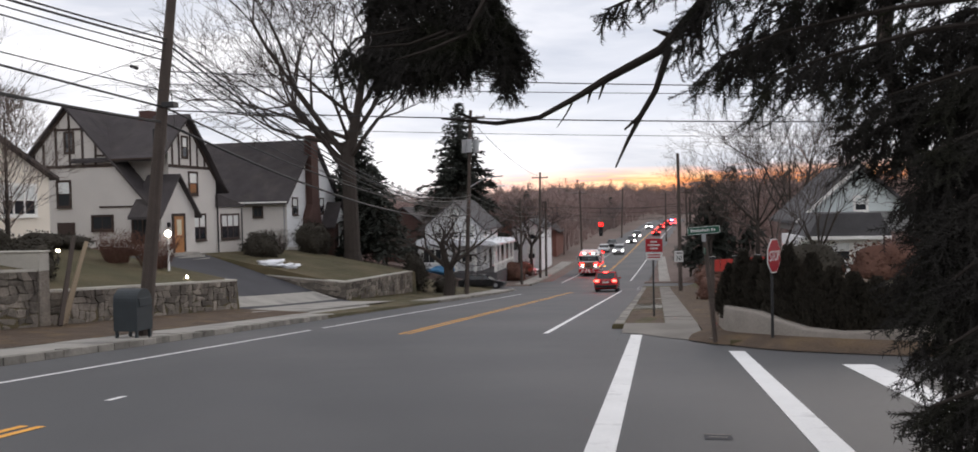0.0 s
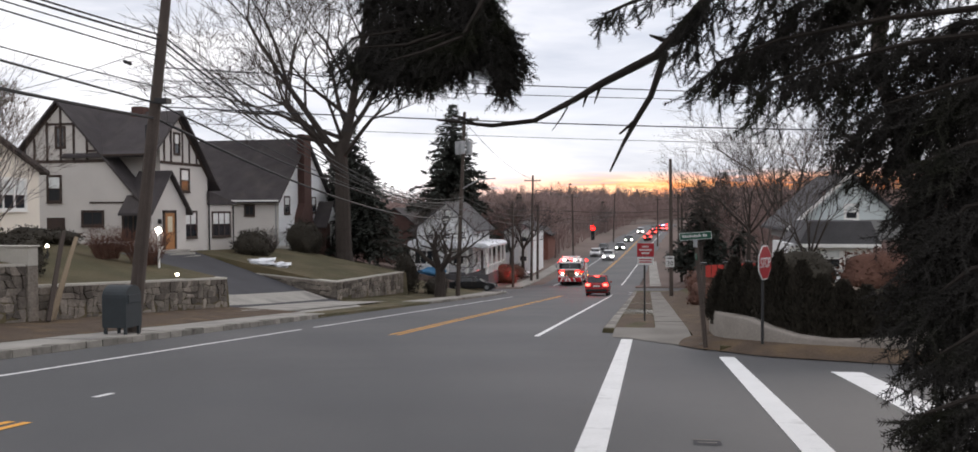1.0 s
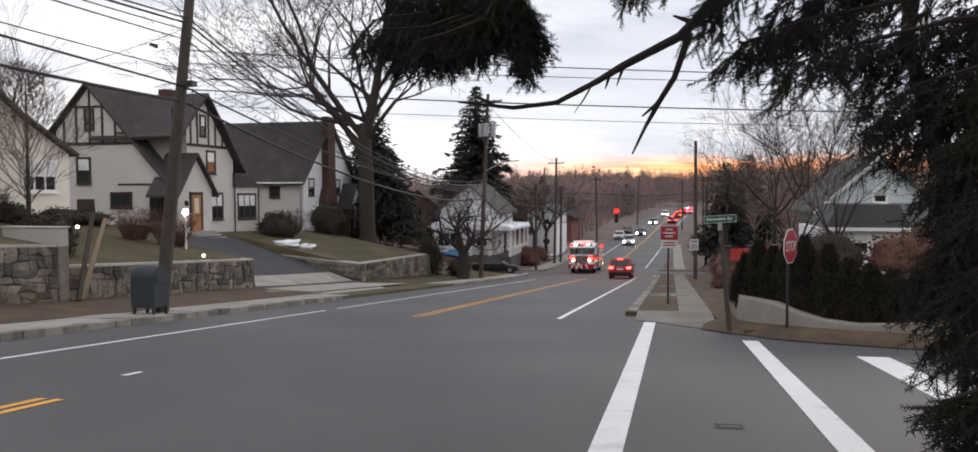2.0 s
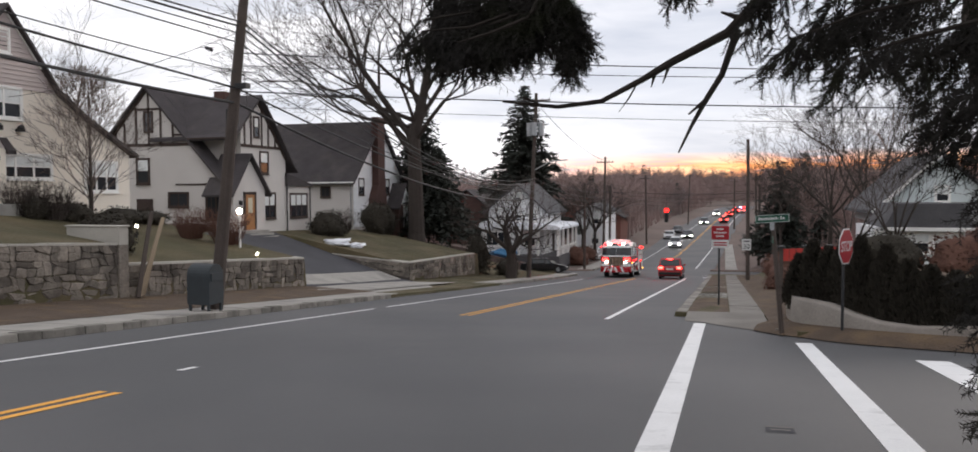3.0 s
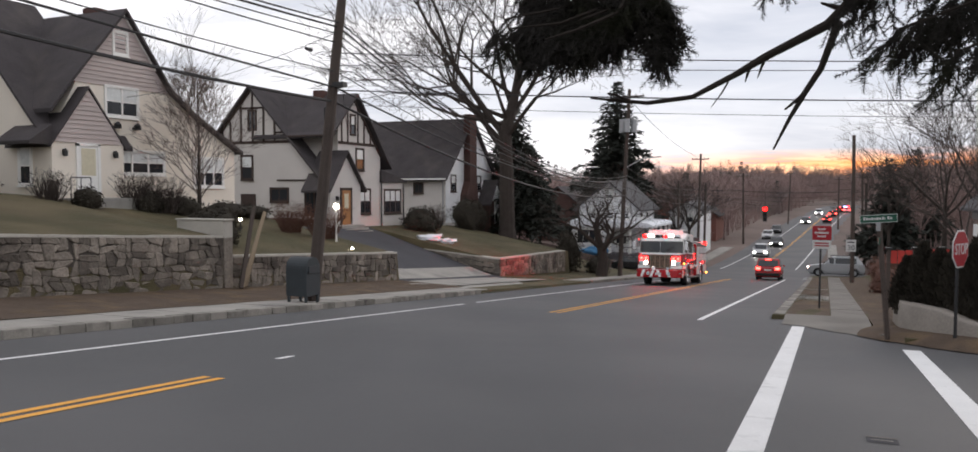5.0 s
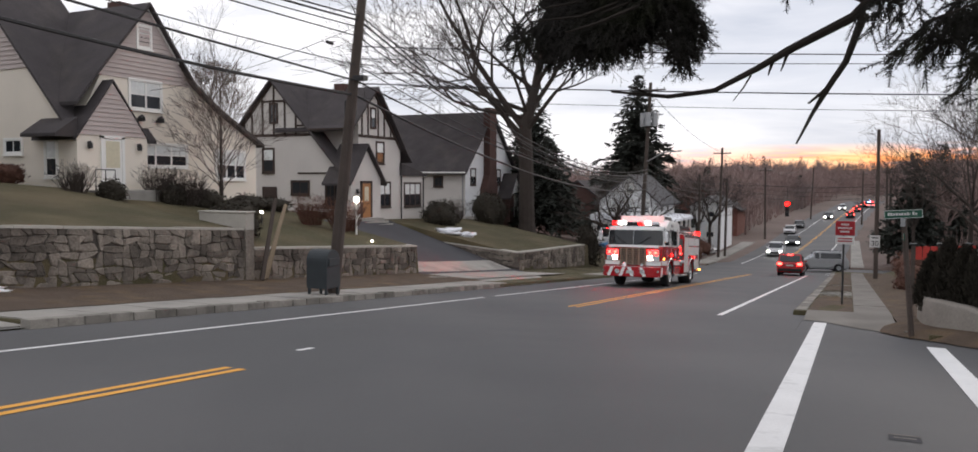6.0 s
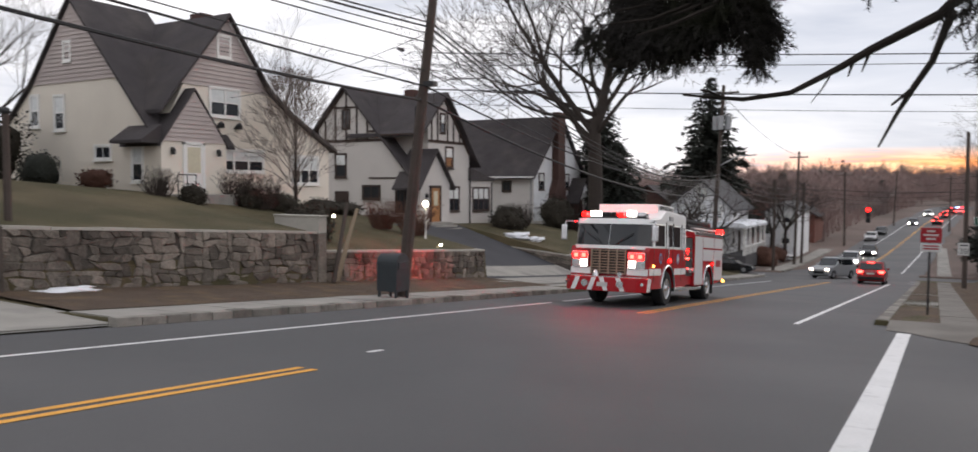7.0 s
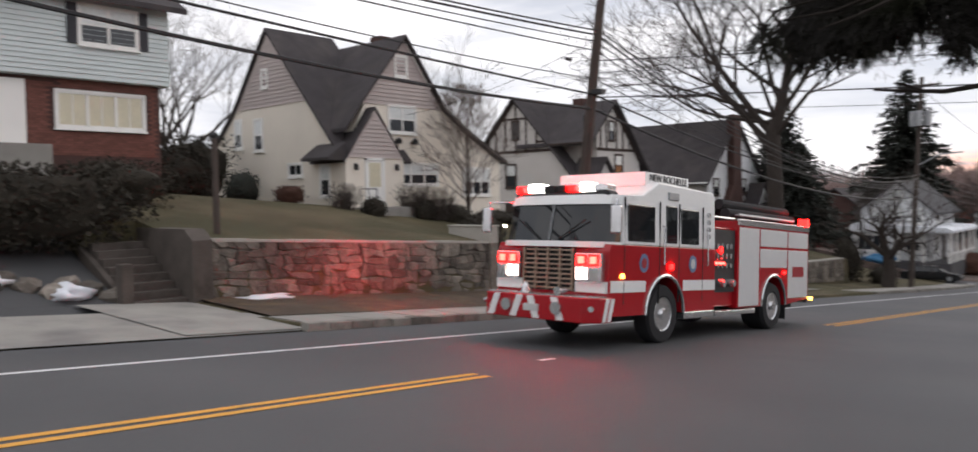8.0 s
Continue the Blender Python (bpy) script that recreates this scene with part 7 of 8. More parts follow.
def twiggy(name, center, radius, height, seed, label, n=160, material=None):
    """A leafless shrub: many thin stems from the ground."""
    rng = random.Random(seed)
    c = Vector(center)
    t = thing(name, center, label, "shrub")
    V, F = [], []
    for _ in range(n):
        a, rr = rng.uniform(0, 6.28), radius * rng.random() ** 0.5
        p = c + Vector((math.cos(a), math.sin(a), 0)) * rr * 0.4
        d = Vector((math.cos(a) * 0.45 * rr / radius, math.sin(a) * 0.45 * rr / radius, 1)).normalized()
        ln = height * rng.uniform(0.6, 1.1)
        q = p
        for k in range(3):
            d = (d + Vector((rng.uniform(-1, 1), rng.uniform(-1, 1), rng.uniform(-0.3, 0.6))) * 0.22).normalized()
            e = q + d * ln / 3
            rod(V, F, q, e, 0.016 - 0.004 * k, 0.012 - 0.004 * k, 3)
            for _ in range(3):
                f = turned(d, radians(rng.uniform(20, 60)), rng)
                rod(V, F, e, e + f * ln * rng.uniform(0.12, 0.3), 0.007, 0.003, 3)
            q = e
    raw("thicket", V, F, material or M_TWIG, t)
    return t


# trees beside the street
spreading_tree("large_bare_tree", (-24.55, 60.5, ground_z(-24.55, 60.5)), "large leafless tree with long grey limbs on the lawn", 11)
bare_tree("street_tree", (-15.7, 57.6, road_z(-15.7, 57.6) + 0.15), 7.6, 0.42, 5, 5, "pruned leafless street tree with twisted spreading limbs", spread=1.35, up=0.3, stem=0.32, limbs=6)
pyramid_tree("front_yard_tree", (-26.3, 27.3, ground_z(-26.3, 27.3)), 6.0, 0.09, 23, "small leafless ornamental tree before the cream house", mat("pale_twigs", (0.15, 0.12, 0.105), 0.95, 0.25, 2.0, 10, 0.0))
bare_tree("bare_tree", (-52, 50, 1.0), 13, 0.25, 31, 4, "leafless tree behind the houses", limbs=7, kids=3)
M_PALETWIG = mat("pale_grey_twigs", (0.13, 0.115, 0.105), 0.95, 0.25, 2.0, 10, 0.0)
for k, (x, y, h_) in enumerate(((-48, 22.5, 13), (-56, 27.5, 15), (-46, 17.5, 11))):
    bare_tree("bare_tree", (x, y, ground_z(x, y)), h_, 0.17, 37 + 90 * k, 4, "leafless tree between the brick and cream houses", limbs=7, kids=2, spread=1.1, twig_mat=M_PALETWIG)
bare_tree("bare_tree", (-15.8, 99, -5.9), 9, 0.2, 41, 4, "leafless tree beside the white house", limbs=6, kids=3)
bare_tree("bare_tree", (-17.0, 97.0, -5.9), 7.5, 0.16, 43, 4, "leafless tree beside the porch house", limbs=6, kids=3)
bare_tree("bare_tree", (7.5, 62, -3.6), 13.5, 0.16, 47, 4, "tall thin leafless tree beside the street", limbs=6, kids=3, spread=1.1)
bare_tree("bare_tree", (10.5, 66, -3.6), 14.5, 0.18, 53, 4, "tall thin leafless tree beside the street", limbs=6, kids=3, spread=1.1)
bare_tree("bare_tree", (7.8, 41, ground_z(7.8, 41)), 7.5, 0.11, 84, 4, "slender leafless tree before the grey-roofed house", limbs=6, kids=2, stem=0.2, rmin=0.008)
bare_tree("bare_tree", (5.4, 38, ground_z(5.4, 38)), 7.0, 0.10, 83, 4, "slender leafless tree before the grey-roofed house", limbs=6, kids=2, stem=0.2)
bare_tree("bare_tree", (14.5, 58, -3.2), 12, 0.16, 59, 4, "tall thin leafless tree beside the grey-roofed house", limbs=6, kids=3, spread=1.2)
bare_tree("bare_tree", (5.2, 80, -5.0), 10, 0.15, 61, 4, "thin leafless tree by the crossing", limbs=6, kids=3)
conifer("tall_spruce", (-25.2, 99.5, -6.0), 21.6, 7.2, 3, "tall dark green spruce behind the porch house", 46, droop=0.15)
conifer("yard_conifer", (-28.5, 71.5, -2.6), 13.0, 6.0, 7, "dark spreading evergreen behind the large bare tree", 26, droop=0.5)
conifer("yard_conifer", (-25.0, 66.5, -2.6), 8.5, 4.0, 8, "dark low evergreen beside the white house", 18, droop=0.5)
conifer("roadside_conifer", (5.4, 84.0, -5.2), 10.0, 4.0, 9, "dark evergreen beside the road", 22)
conifer("roadside_conifer", (9.0, 98.0, -5.2), 11.5, 4.5, 10, "dark evergreen beside the road", 22)

# hedges and shrubs
for k, (cx, cy, r_, zt) in enumerate(((1.62, 18.9, 0.30, 0.10), (1.88, 18.6, 0.33, 0.42), (2.15, 18.3, 0.33, 0.30), (2.43, 18.0, 0.36, 0.48), (2.70, 17.7, 0.34, 0.60), (3.12, 17.35, 0.36, 0.44), (3.46, 17.05, 0.34, 0.18), (3.82, 16.85, 0.36, 0.08), (4.20, 16.65, 0.36, 0.0), (4.6, 16.5, 0.36, 0.02), (5.05, 16.35, 0.36, 0.1))):
    foot_z = -1.0
    rng = random.Random(70 + k)
    av = thing("arborvitae", (cx, cy, foot_z), "dark pointed arborvitae in a row behind the wall", "shrub", "arborvitae row")
    V, F = [], []
    for _ in range(2400):
        u = rng.random() ** 0.8
        rr = r_ * (1 - u ** 2.2) * rng.uniform(0.7, 1.08) + 0.02
        a = rng.uniform(0, 6.283)
        p = Vector((cx + math.cos(a) * rr, cy + math.sin(a) * rr, foot_z + u * (zt - foot_z)))
        d = Vector((math.cos(a) * 0.5, math.sin(a) * 0.5, rng.uniform(0.5, 1.2))).normalized()
        x_ = d.cross(Vector((rng.uniform(-1, 1), rng.uniform(-1, 1), 0.2))).normalized() * 0.025
        l_ = rng.uniform(0.05, 0.12)
        i = len(V)
        V.extend([tuple(p - x_), tuple(p + x_), tuple(p + d * l_ + x_ * 0.4), tuple(p + d * l_ - x_ * 0.4)])
        F.append((i, i + 1, i + 2, i + 3))
    raw("foliage", V, F, M_YEW, av)
    part("core", tube([(cx, cy, foot_z - 0.1), (cx, cy, foot_z + 0.5 * (zt - foot_z)), (cx, cy, zt - 0.2)], [r_ * 0.85, r_ * 0.72, 0.06], 10), M_YEW, av)

G_ = ground_z
for k, (nm, x, y, sx_, sy_, sz_, lift, lab, m_, n_) in enumerate((
        ("round_shrub", -20.6, 22.3, 0.75, 0.75, 0.75, 0.45, "clipped round dark shrub behind the stone wall", M_YEW, 1600),
        ("low_shrub", -22.5, 23.6, 0.6, 0.6, 0.5, 0.3, "low clipped dark shrub on the lawn", M_YEW, 900),
        ("low_shrub", -23.4, 24.6, 0.7, 0.6, 0.5, 0.3, "low clipped dark shrub on the lawn", M_YEW, 900),
        ("low_shrub", -24.0, 26.0, 0.7, 0.7, 0.5, 0.3, "low clipped dark shrub on the lawn", M_YEW, 900),
        ("foundation_shrub", -26.2, 21.4, 0.6, 0.5, 0.5, 0.3, "low dark foundation shrub before the cream house", M_YEW, 800),
        ("foundation_shrub", -26.2, 24.4, 0.6, 0.6, 0.55, 0.35, "dark foundation shrub before the cream house", M_YEW, 1200),
        ("foundation_shrub", -26.0, 26.0, 0.8, 0.8, 0.5, 0.3, "dark foundation shrub before the cream house", M_YEW, 900),
        ("foundation_shrub", -26.0, 28.6, 0.9, 1.2, 0.45, 0.25, "low dark hedge before the cream house", M_YEW, 900),
        ("foundation_shrub", -26.2, 30.6, 0.9, 1.1, 0.4, 0.2, "low dark hedge before the cream house", M_YEW, 900),
        ("side_shrub", -34.2, 19.8, 1.0, 0.8, 0.9, 0.7, "grey-green shrub against the cream house", M_CONIFER, 1000),
        ("side_shrub", -30.5, 20.0, 0.9, 0.6, 0.5, 0.4, "pale dormant shrub against the cream house", M_RUSSET, 800),
        ("round_bush", -26.8, 49.3, 1.2, 1.5, 1.15, 0.55, "large rounded dark evergreen by the half-timbered house", M_YEW, 2200),
        ("round_bush", -27.0, 57.6, 1.2, 1.3, 1.5, 1.0, "dark evergreen bush at the foot of the chimney", M_YEW, 2200),
        ("round_bush", -27.5, 60.5, 1.0, 1.0, 1.4, 1.0, "dark evergreen bush at the foot of the chimney", M_YEW, 1600),
        ("clipped_hedge", -19.3, 60.6, 0.95, 1.5, 1.6, 1.35, "tall dark clipped hedge beside the pavement", M_YEW, 3000),
        ("clipped_hedge", -17.6, 63.4, 0.9, 1.8, 0.9, 0.6, "low dark hedge beside the pavement", M_YEW, 1800),
        ("low_hedge", -31.3, 40.2, 1.9, 0.4, 0.32, 0.15, "low brown hedge at the foot of the stucco wall", M_RUSSET, 1200),
        ("dark_hedge", -21.6, 5.9, 1.1, 3.2, 1.05, 1.25, "thick dark clipped hedge above the driveway", M_YEW, 6000),
        ("dark_hedge", -33.0, 15.4, 1.0, 2.1, 1.3, 0.9, "tall dark hedge between the brick and cream houses", M_YEW, 4000),
        ("dark_hedge", -37.0, 19.0, 1.4, 1.6, 1.8, 1.4, "tall dark hedge between the brick and cream houses", M_YEW, 3000),
        ("dark_hedge", -24.5, 9.9, 1.0, 1.6, 0.8, 0.5, "dark shrubs before the brick house", M_YEW, 2000),
        ("russet_bush", -16.4, 89.5, 1.5, 1.5, 1.3, 0.9, "reddish leafless bush before the porch house", M_RUSSET, 1600),
        ("russet_bush", -16.6, 97.5, 1.4, 1.5, 1.1, 0.8, "reddish leafless bush before the porch house", M_RUSSET, 1600),
        ("roadside_bush", 2.6, 30.5, 0.5, 1.2, 0.5, 0.3, "low dark bush beside the pavement", M_RUSSET, 1200),
        ("roadside_bush", 2.1, 24.0, 0.35, 0.7, 0.35, 0.2, "low dark bush beside the pavement", M_YEW, 900),
        ("roadside_bush", 2.6, 40.0, 0.7, 1.6, 0.8, 0.5, "dark bush beside the pavement", M_RUSSET, 1400),
        ("roadside_bush", 3.2, 50.0, 0.9, 2.0, 1.0, 0.7, "dark bush beside the pavement", M_RUSSET, 1600),
        ("garden_bush", 6.5, 36.0, 1.6, 1.4, 1.2, 0.7, "dark leafy bush before the grey-roofed house", M_YEW, 1800),
        ("garden_bush", 9.5, 35.0, 1.8, 1.4, 1.0, 0.5, "dark leafy bush before the grey-roofed house", M_RUSSET, 1800),
        ("garden_bush", 13.0, 38.0, 2.2, 1.6, 2.0, 1.2, "dark leafy bush before the grey-roofed house", M_YEW, 2200))):
    shrub(nm, (x, y, G_(x, y) + lift), (sx_, sy_, sz_), 100 + k, lab, m_, n_, 0.09 if sz_ < 1 else 0.12, 0.84, square=0.6 if "hedge" in nm else 0.0)
twiggy("bare_shrub", (-21.6, 30.3, G_(-21.6, 30.3)), 1.3, 1.35, 201, "reddish leafless shrub by the lamp post", 150, M_RUSSET)
twiggy("bare_shrub", (-22.8, 29.4, G_(-22.8, 29.4)), 1.1, 1.2, 202, "reddish leafless shrub by the lamp post", 120, M_RUSSET)
twiggy("bare_shrub", (-26.0, 25.0, G_(-26.0, 25.0)), 1.1, 1.25, 203, "brown leafless shrub before the cream house", 160)
twiggy("bare_shrub", (-26.6, 23.9, G_(-26.6, 23.9)), 0.8, 1.3, 204, "brown leafless shrub before the cream house", 120)
twiggy("bare_shrub", (-27.0, 20.4, G_(-27.0, 20.4)), 1.0, 1.0, 205, "brown leafless shrub before the cream house", 110)
twiggy("bare_shrub", (-27.2, 52.5, G_(-27.2, 52.5)), 1.0, 1.5, 206, "brown leafless shrub on the lawn", 110)

# lamps in the garden
gl = thing("lamp_post", (-21.0, 30.4, G_(-21.0, 30.4)), "lit white lamp on a slim white garden post", "lamp post")
part("post", tube([(-21.0, 30.4, G_(-21.0, 30.4)), (-21.0, 30.4, 0.62)], 0.05, 8), M_TRIM, gl)
part("lamp_globe", lump((-21.0, 30.4, 0.74), (0.13, 0.13, 0.15), 1, 2, 0.0), G_PORCH, gl, "glowing lamp globe")
part("arm", tube([(-21.0, 30.4, -0.3), (-20.8, 30.4, 0.05)], 0.03, 6), M_TRIM, gl)
pl = thing("path_light", (-19.4, 29.3, -1.3), "small glowing path light on the wall", "path light")
part("stake", tube([(-19.4, 29.3, -1.5), (-19.4, 29.3, -1.12)], 0.02, 6), M_BLACKMETAL, pl)
part("lamp", lump((-19.4, 29.3, -1.08), (0.06, 0.06, 0.05), 1, 2, 0.0), G_PORCH, pl)
pl2 = copy_thing(pl, Matrix.Translation((-19.2, 21.9, 0.25)))

# snow left in heaps
for k, (x, y, sx_, sy_, sz_) in enumerate(((-24.3, 45.8, 0.9, 1.0, 0.28), (-23.4, 46.6, 0.6, 0.8, 0.2), (-18.15, 10.9, 0.28, 1.0, 0.12), (-19.3, 6.6, 0.5, 0.5, 0.25), (-20.0, 5.2, 0.4, 0.5, 0.22), (-17.2, 97.0, 1.0, 1.2, 0.35), (-18.5, 100.5, 1.0, 1.5, 0.3))):
    z = max(G_(x, y), road_z(x, y) + 0.2 if k == 2 else -99)
    tagged(part("snow_patch", lump((x, y, z + 0.03), (sx_, sy_, sz_), k + 1, 3, 0.7, freq=2.2), M_SNOW, smooth=True), "dirty remnant of ploughed snow on the ground", "snow", "snow heaps")
for k in range(9):
    x, y = -19.0 - 0.25 * (k % 3) - 0.1 * k, 7.6 - 0.42 * k
    tagged(part("boulder", lump((x, y, G_(x, y) + 0.1), (0.28, 0.3, 0.22), 30 + k, 2, 0.6), M_STONE), "grey boulder edging the driveway bank", "boulder", "boulders by the driveway")

# ---------------------------------------------------------------- woods on the far slopes
rng = random.Random(9)
WV, WF = [], []
PV, PF = [], []


def wood_tree(V, F, base, height, rng):
    r = height * 0.014
    b = Vector(base)
    top = b + Vector((rng.uniform(-0.5, 0.5), rng.uniform(-0.5, 0.5), height * 0.55))
    rod(V, F, b, top, r * 1.3, r * 0.8, 4)
    for k in range(8):
        s = b.lerp(top, rng.uniform(0.4, 1.0))
        a = rng.uniform(0, 6.28)
        tilt = radians(rng.uniform(10, 50))
        d = Vector((math.cos(a) * math.sin(tilt), math.sin(a) * math.sin(tilt), math.cos(tilt)))
        e = s + d * height * rng.uniform(0.22, 0.4)
        rod(V, F, s, e, r * 0.5, r * 0.25, 3)
        for j in range(6):
            s2 = s.lerp(e, rng.uniform(0.3, 1.0))
            d2 = turned(d, radians(rng.uniform(15, 55)), rng)
            e2 = s2 + d2 * height * rng.uniform(0.1, 0.22)
            rod(V, F, s2, e2, r * 0.22, r * 0.1, 3)
            for i in range(3):
                s3 = s2.lerp(e2, rng.uniform(0.3, 1.0))
                d3 = turned(d2, radians(rng.uniform(15, 60)), rng)
                e3 = s3 + d3 * height * rng.uniform(0.05, 0.11)
                q = d3.cross(Vector((0, 0, 1))).normalized() * r * 0.26
                i0 = len(V)
                V.extend([tuple(s3 - q), tuple(s3 + q), tuple(e3)])
                F.append((i0, i0 + 1, i0 + 2))


placed = 0
while placed < 1330:
    y = rng.uniform(66, 420) if placed > 200 else rng.uniform(66, 150)
    x = rng.uniform(-0.48 * y - 10, 0.42 * y + 10)
    if placed % 4 == 3 and placed > 200:
        # the wooded rise that closes the street
        y = rng.uniform(330, 470)
        x = bend(y) + rng.uniform(-75, 75)
    elif placed % 4 == 2 and placed > 200:
        # trees lining both sides of the street
        y = rng.uniform(130, 330)
        x = bend(y) + (rng.uniform(6, 24) if rng.random() < 0.5 else rng.uniform(-36, -17.5))
    u = x - bend(y)
    if -17.5 < u < 6 and y < 330 or (71 < y < 82):
        continue
    if -46 < x < -14 and y < 125 or (y < 84 and x < 11):
        continue
    if y < 200 and rng.random() < 0.35:
        continue
    wood_tree(WV, WF, (x, y, ground_z(x, y) - 0.2), rng.uniform(8.5, 13.5) * (1.0 if y < 260 else 0.9), rng)
    placed += 1
tagged(raw("far_woods", WV, WF, M_WOODS_HAZED), "leafless brown woods covering the far slopes", "woods", kind="stuff")
placed = 0
while placed < 70:
    y = rng.uniform(120, 420)
    x = rng.uniform(-0.4 * y, 0.42 * y + 8)
    u = x - bend(y)
    if -20 < u < 7:
        continue
    h = rng.uniform(7, 13)
    placed += 1
    b = Vector((x, y, ground_z(x, y)))
    for k in range(150):
        w = rng.random() ** 0.7
        rr = h * 0.2 * (1 - w) * rng.uniform(0.4, 1.1) + 0.2
        a = rng.uniform(0, 6.28)
        p = b + Vector((math.cos(a) * rr, math.sin(a) * rr, h * (0.15 + 0.85 * w)))
        d = Vector((math.cos(a), math.sin(a), rng.uniform(-0.6, 0.2))) * rng.uniform(0.5, 1.0)
        q = d.cross(Vector((0, 0, 1))).normalized() * 0.35
        i0 = len(PV)
        PV.extend([tuple(p - q), tuple(p + q), tuple(p + d)])
        PF.append((i0, i0 + 1, i0 + 2))
tagged(raw("far_pines", PV, PF, M_CONIFER), "scattered dark pines among the far woods", "woods", kind="stuff")
# undergrowth along both sides of the street
UV, UF = [], []
for _ in range(9000):
    y = rng.uniform(84, 330)
    side_ = rng.random() < 0.5
    u = rng.uniform(4, 40) if side_ else rng.uniform(-60, -19)
    if not side_ and y < 120 and u > -36:
        continue
    x = u + bend(y)
    p = Vector((x, y, ground_z(x, y)))
    h = rng.uniform(1.0, 4.0)
    for _k in range(3):
        e = p + Vector((rng.uniform(-0.8, 0.8), rng.uniform(-0.8, 0.8), h * rng.uniform(0.5, 1)))
        i0 = len(UV)
        UV.extend([tuple(p - Vector((0.06, 0, 0))), tuple(p + Vector((0.06, 0, 0))), tuple(e)])
        UF.append((i0, i0 + 1, i0 + 2))
for _ in range(16000):
    y = rng.uniform(325, 560)
    x = bend(y) + rng.uniform(-110, 130)
    p = Vector((x, y, ground_z(x, y) - 0.2))
    h = rng.uniform(2.5, 8.0)
    for _k in range(3):
        e = p + Vector((rng.uniform(-1.6, 1.6), rng.uniform(-1.0, 1.0), h * rng.uniform(0.5, 1)))
        i0 = len(UV)
        UV.extend([tuple(p - Vector((0.22, 0, 0))), tuple(p + Vector((0.22, 0, 0))), tuple(e)])
        UF.append((i0, i0 + 1, i0 + 2))
tagged(raw("undergrowth", UV, UF, M_WOODS_HAZED), "brown leafless undergrowth along the street", "undergrowth", kind="stuff")

# ---------------------------------------------------------------- the spruce that overhangs the viewer's corner
spruce = thing("overhanging_spruce", (3.9, 4.4, road_z(3.9, 4.4)), "large dark spruce whose drooping boughs overhang the corner", "tree")
part("trunk", tube([(3.9, 4.4, -0.8), (3.95, 4.4, 5), (4.0, 4.4, 14)], [0.3, 0.24, 0.05], 10), M_BARK, spruce)


def shoot(V, F, p, d, length, rng, needle=0.023, step=0.0046):
    """A spruce shoot: a thin stem set with needles all round."""
    e = p + d * length
    rod(V, F, p, e, 0.0032, 0.0018, 3)
    s = d.cross(Vector((rng.uniform(-1, 1), rng.uniform(-1, 1), 0.3))).normalized()
    o = d.cross(s)
    n = int(length / step)
    for k in range(n):
        a = k * 2.4 + rng.uniform(-0.4, 0.4)
        c = p + d * (length * (k + 0.5) / n)
        out = s * math.cos(a) + o * math.sin(a)
        tip = c + (out * 0.9 + d * 0.75).normalized() * needle * rng.uniform(0.75, 1.2)
        q = d * 0.0034
        i = len(V)
        V.extend([tuple(c - q), tuple(c + q), tuple(tip)])
        F.append((i, i + 1, i + 2))


def bough(points, seed, hang, density, spread=0.45, name="bough", root=0.02, coarse=1.0):
    """A limb with side branchlets that droop and carry shoots."""
    rng = random.Random(seed)
    pts = [Vector(p) for p in points]
    part("limb", tube(pts, [root * (1 - 0.75 * k / (len(pts) - 1)) for k in range(len(pts))], 6), M_SPRUCEBARK, spruce)
    V, F = [], []
    total = sum((b - a).length for a, b in zip(pts, pts[1:]))
    n = int(total * density)
    for k in range(n):
        w = rng.random() * (len(pts) - 1)
        i = min(int(w), len(pts) - 2)
        p = pts[i].lerp(pts[i + 1], w - i)
        along_ = (pts[i + 1] - pts[i]).normalized()
        d = (Vector((rng.uniform(-1, 1) * spread, rng.uniform(-1, 1) * spread, -rng.uniform(0.3, 1))) + along_ * rng.uniform(0.0, 0.9)).normalized()
        ln = hang * rng.uniform(0.35, 1.0)
        q = p
        m = max(2, int(ln / 0.085))
        for j in range(m):
            d = (d + Vector((rng.uniform(-1, 1), rng.uniform(-1, 1), -0.4)) * 0.2).normalized()
            shoot(V, F, q, d, ln / m, rng, 0.023 * coarse, 0.0046 * coarse)
            e = q + d * ln / m
            for _ in range(2):
                f = turned(d, radians(rng.uniform(30, 65)), rng)
                shoot(V, F, e, (f + along_ * 0.3 + Vector((0, 0, -0.2))).normalized(), rng.uniform(0.06, 0.13), rng, 0.023 * coarse, 0.0046 * coarse)
            q = e
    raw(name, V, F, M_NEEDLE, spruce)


# the clump that hangs over the road
bough([(-1.10, 4.95, 3.2), (-1.24, 4.83, 2.86), (-1.55, 4.6, 2.70), (-1.80, 4.39, 2.62)], 1, 0.30, 95, spread=0.3)
bough([(-1.12, 4.8, 3.05), (-1.24, 4.70, 2.72), (-1.48, 4.46, 2.58), (-1.74, 4.3, 2.54)], 2, 0.28, 100, spread=0.3)
bough([(-1.0, 4.57, 2.9), (-1.14, 4.5, 2.62), (-1.36, 4.4, 2.52), (-1.52, 4.3, 2.46)], 3, 0.26, 100, spread=0.3)
bough([(-1.04, 4.75, 2.95), (-1.2, 4.62, 2.68), (-1.5, 4.5, 2.56)], 4, 0.30, 100, spread=0.3)
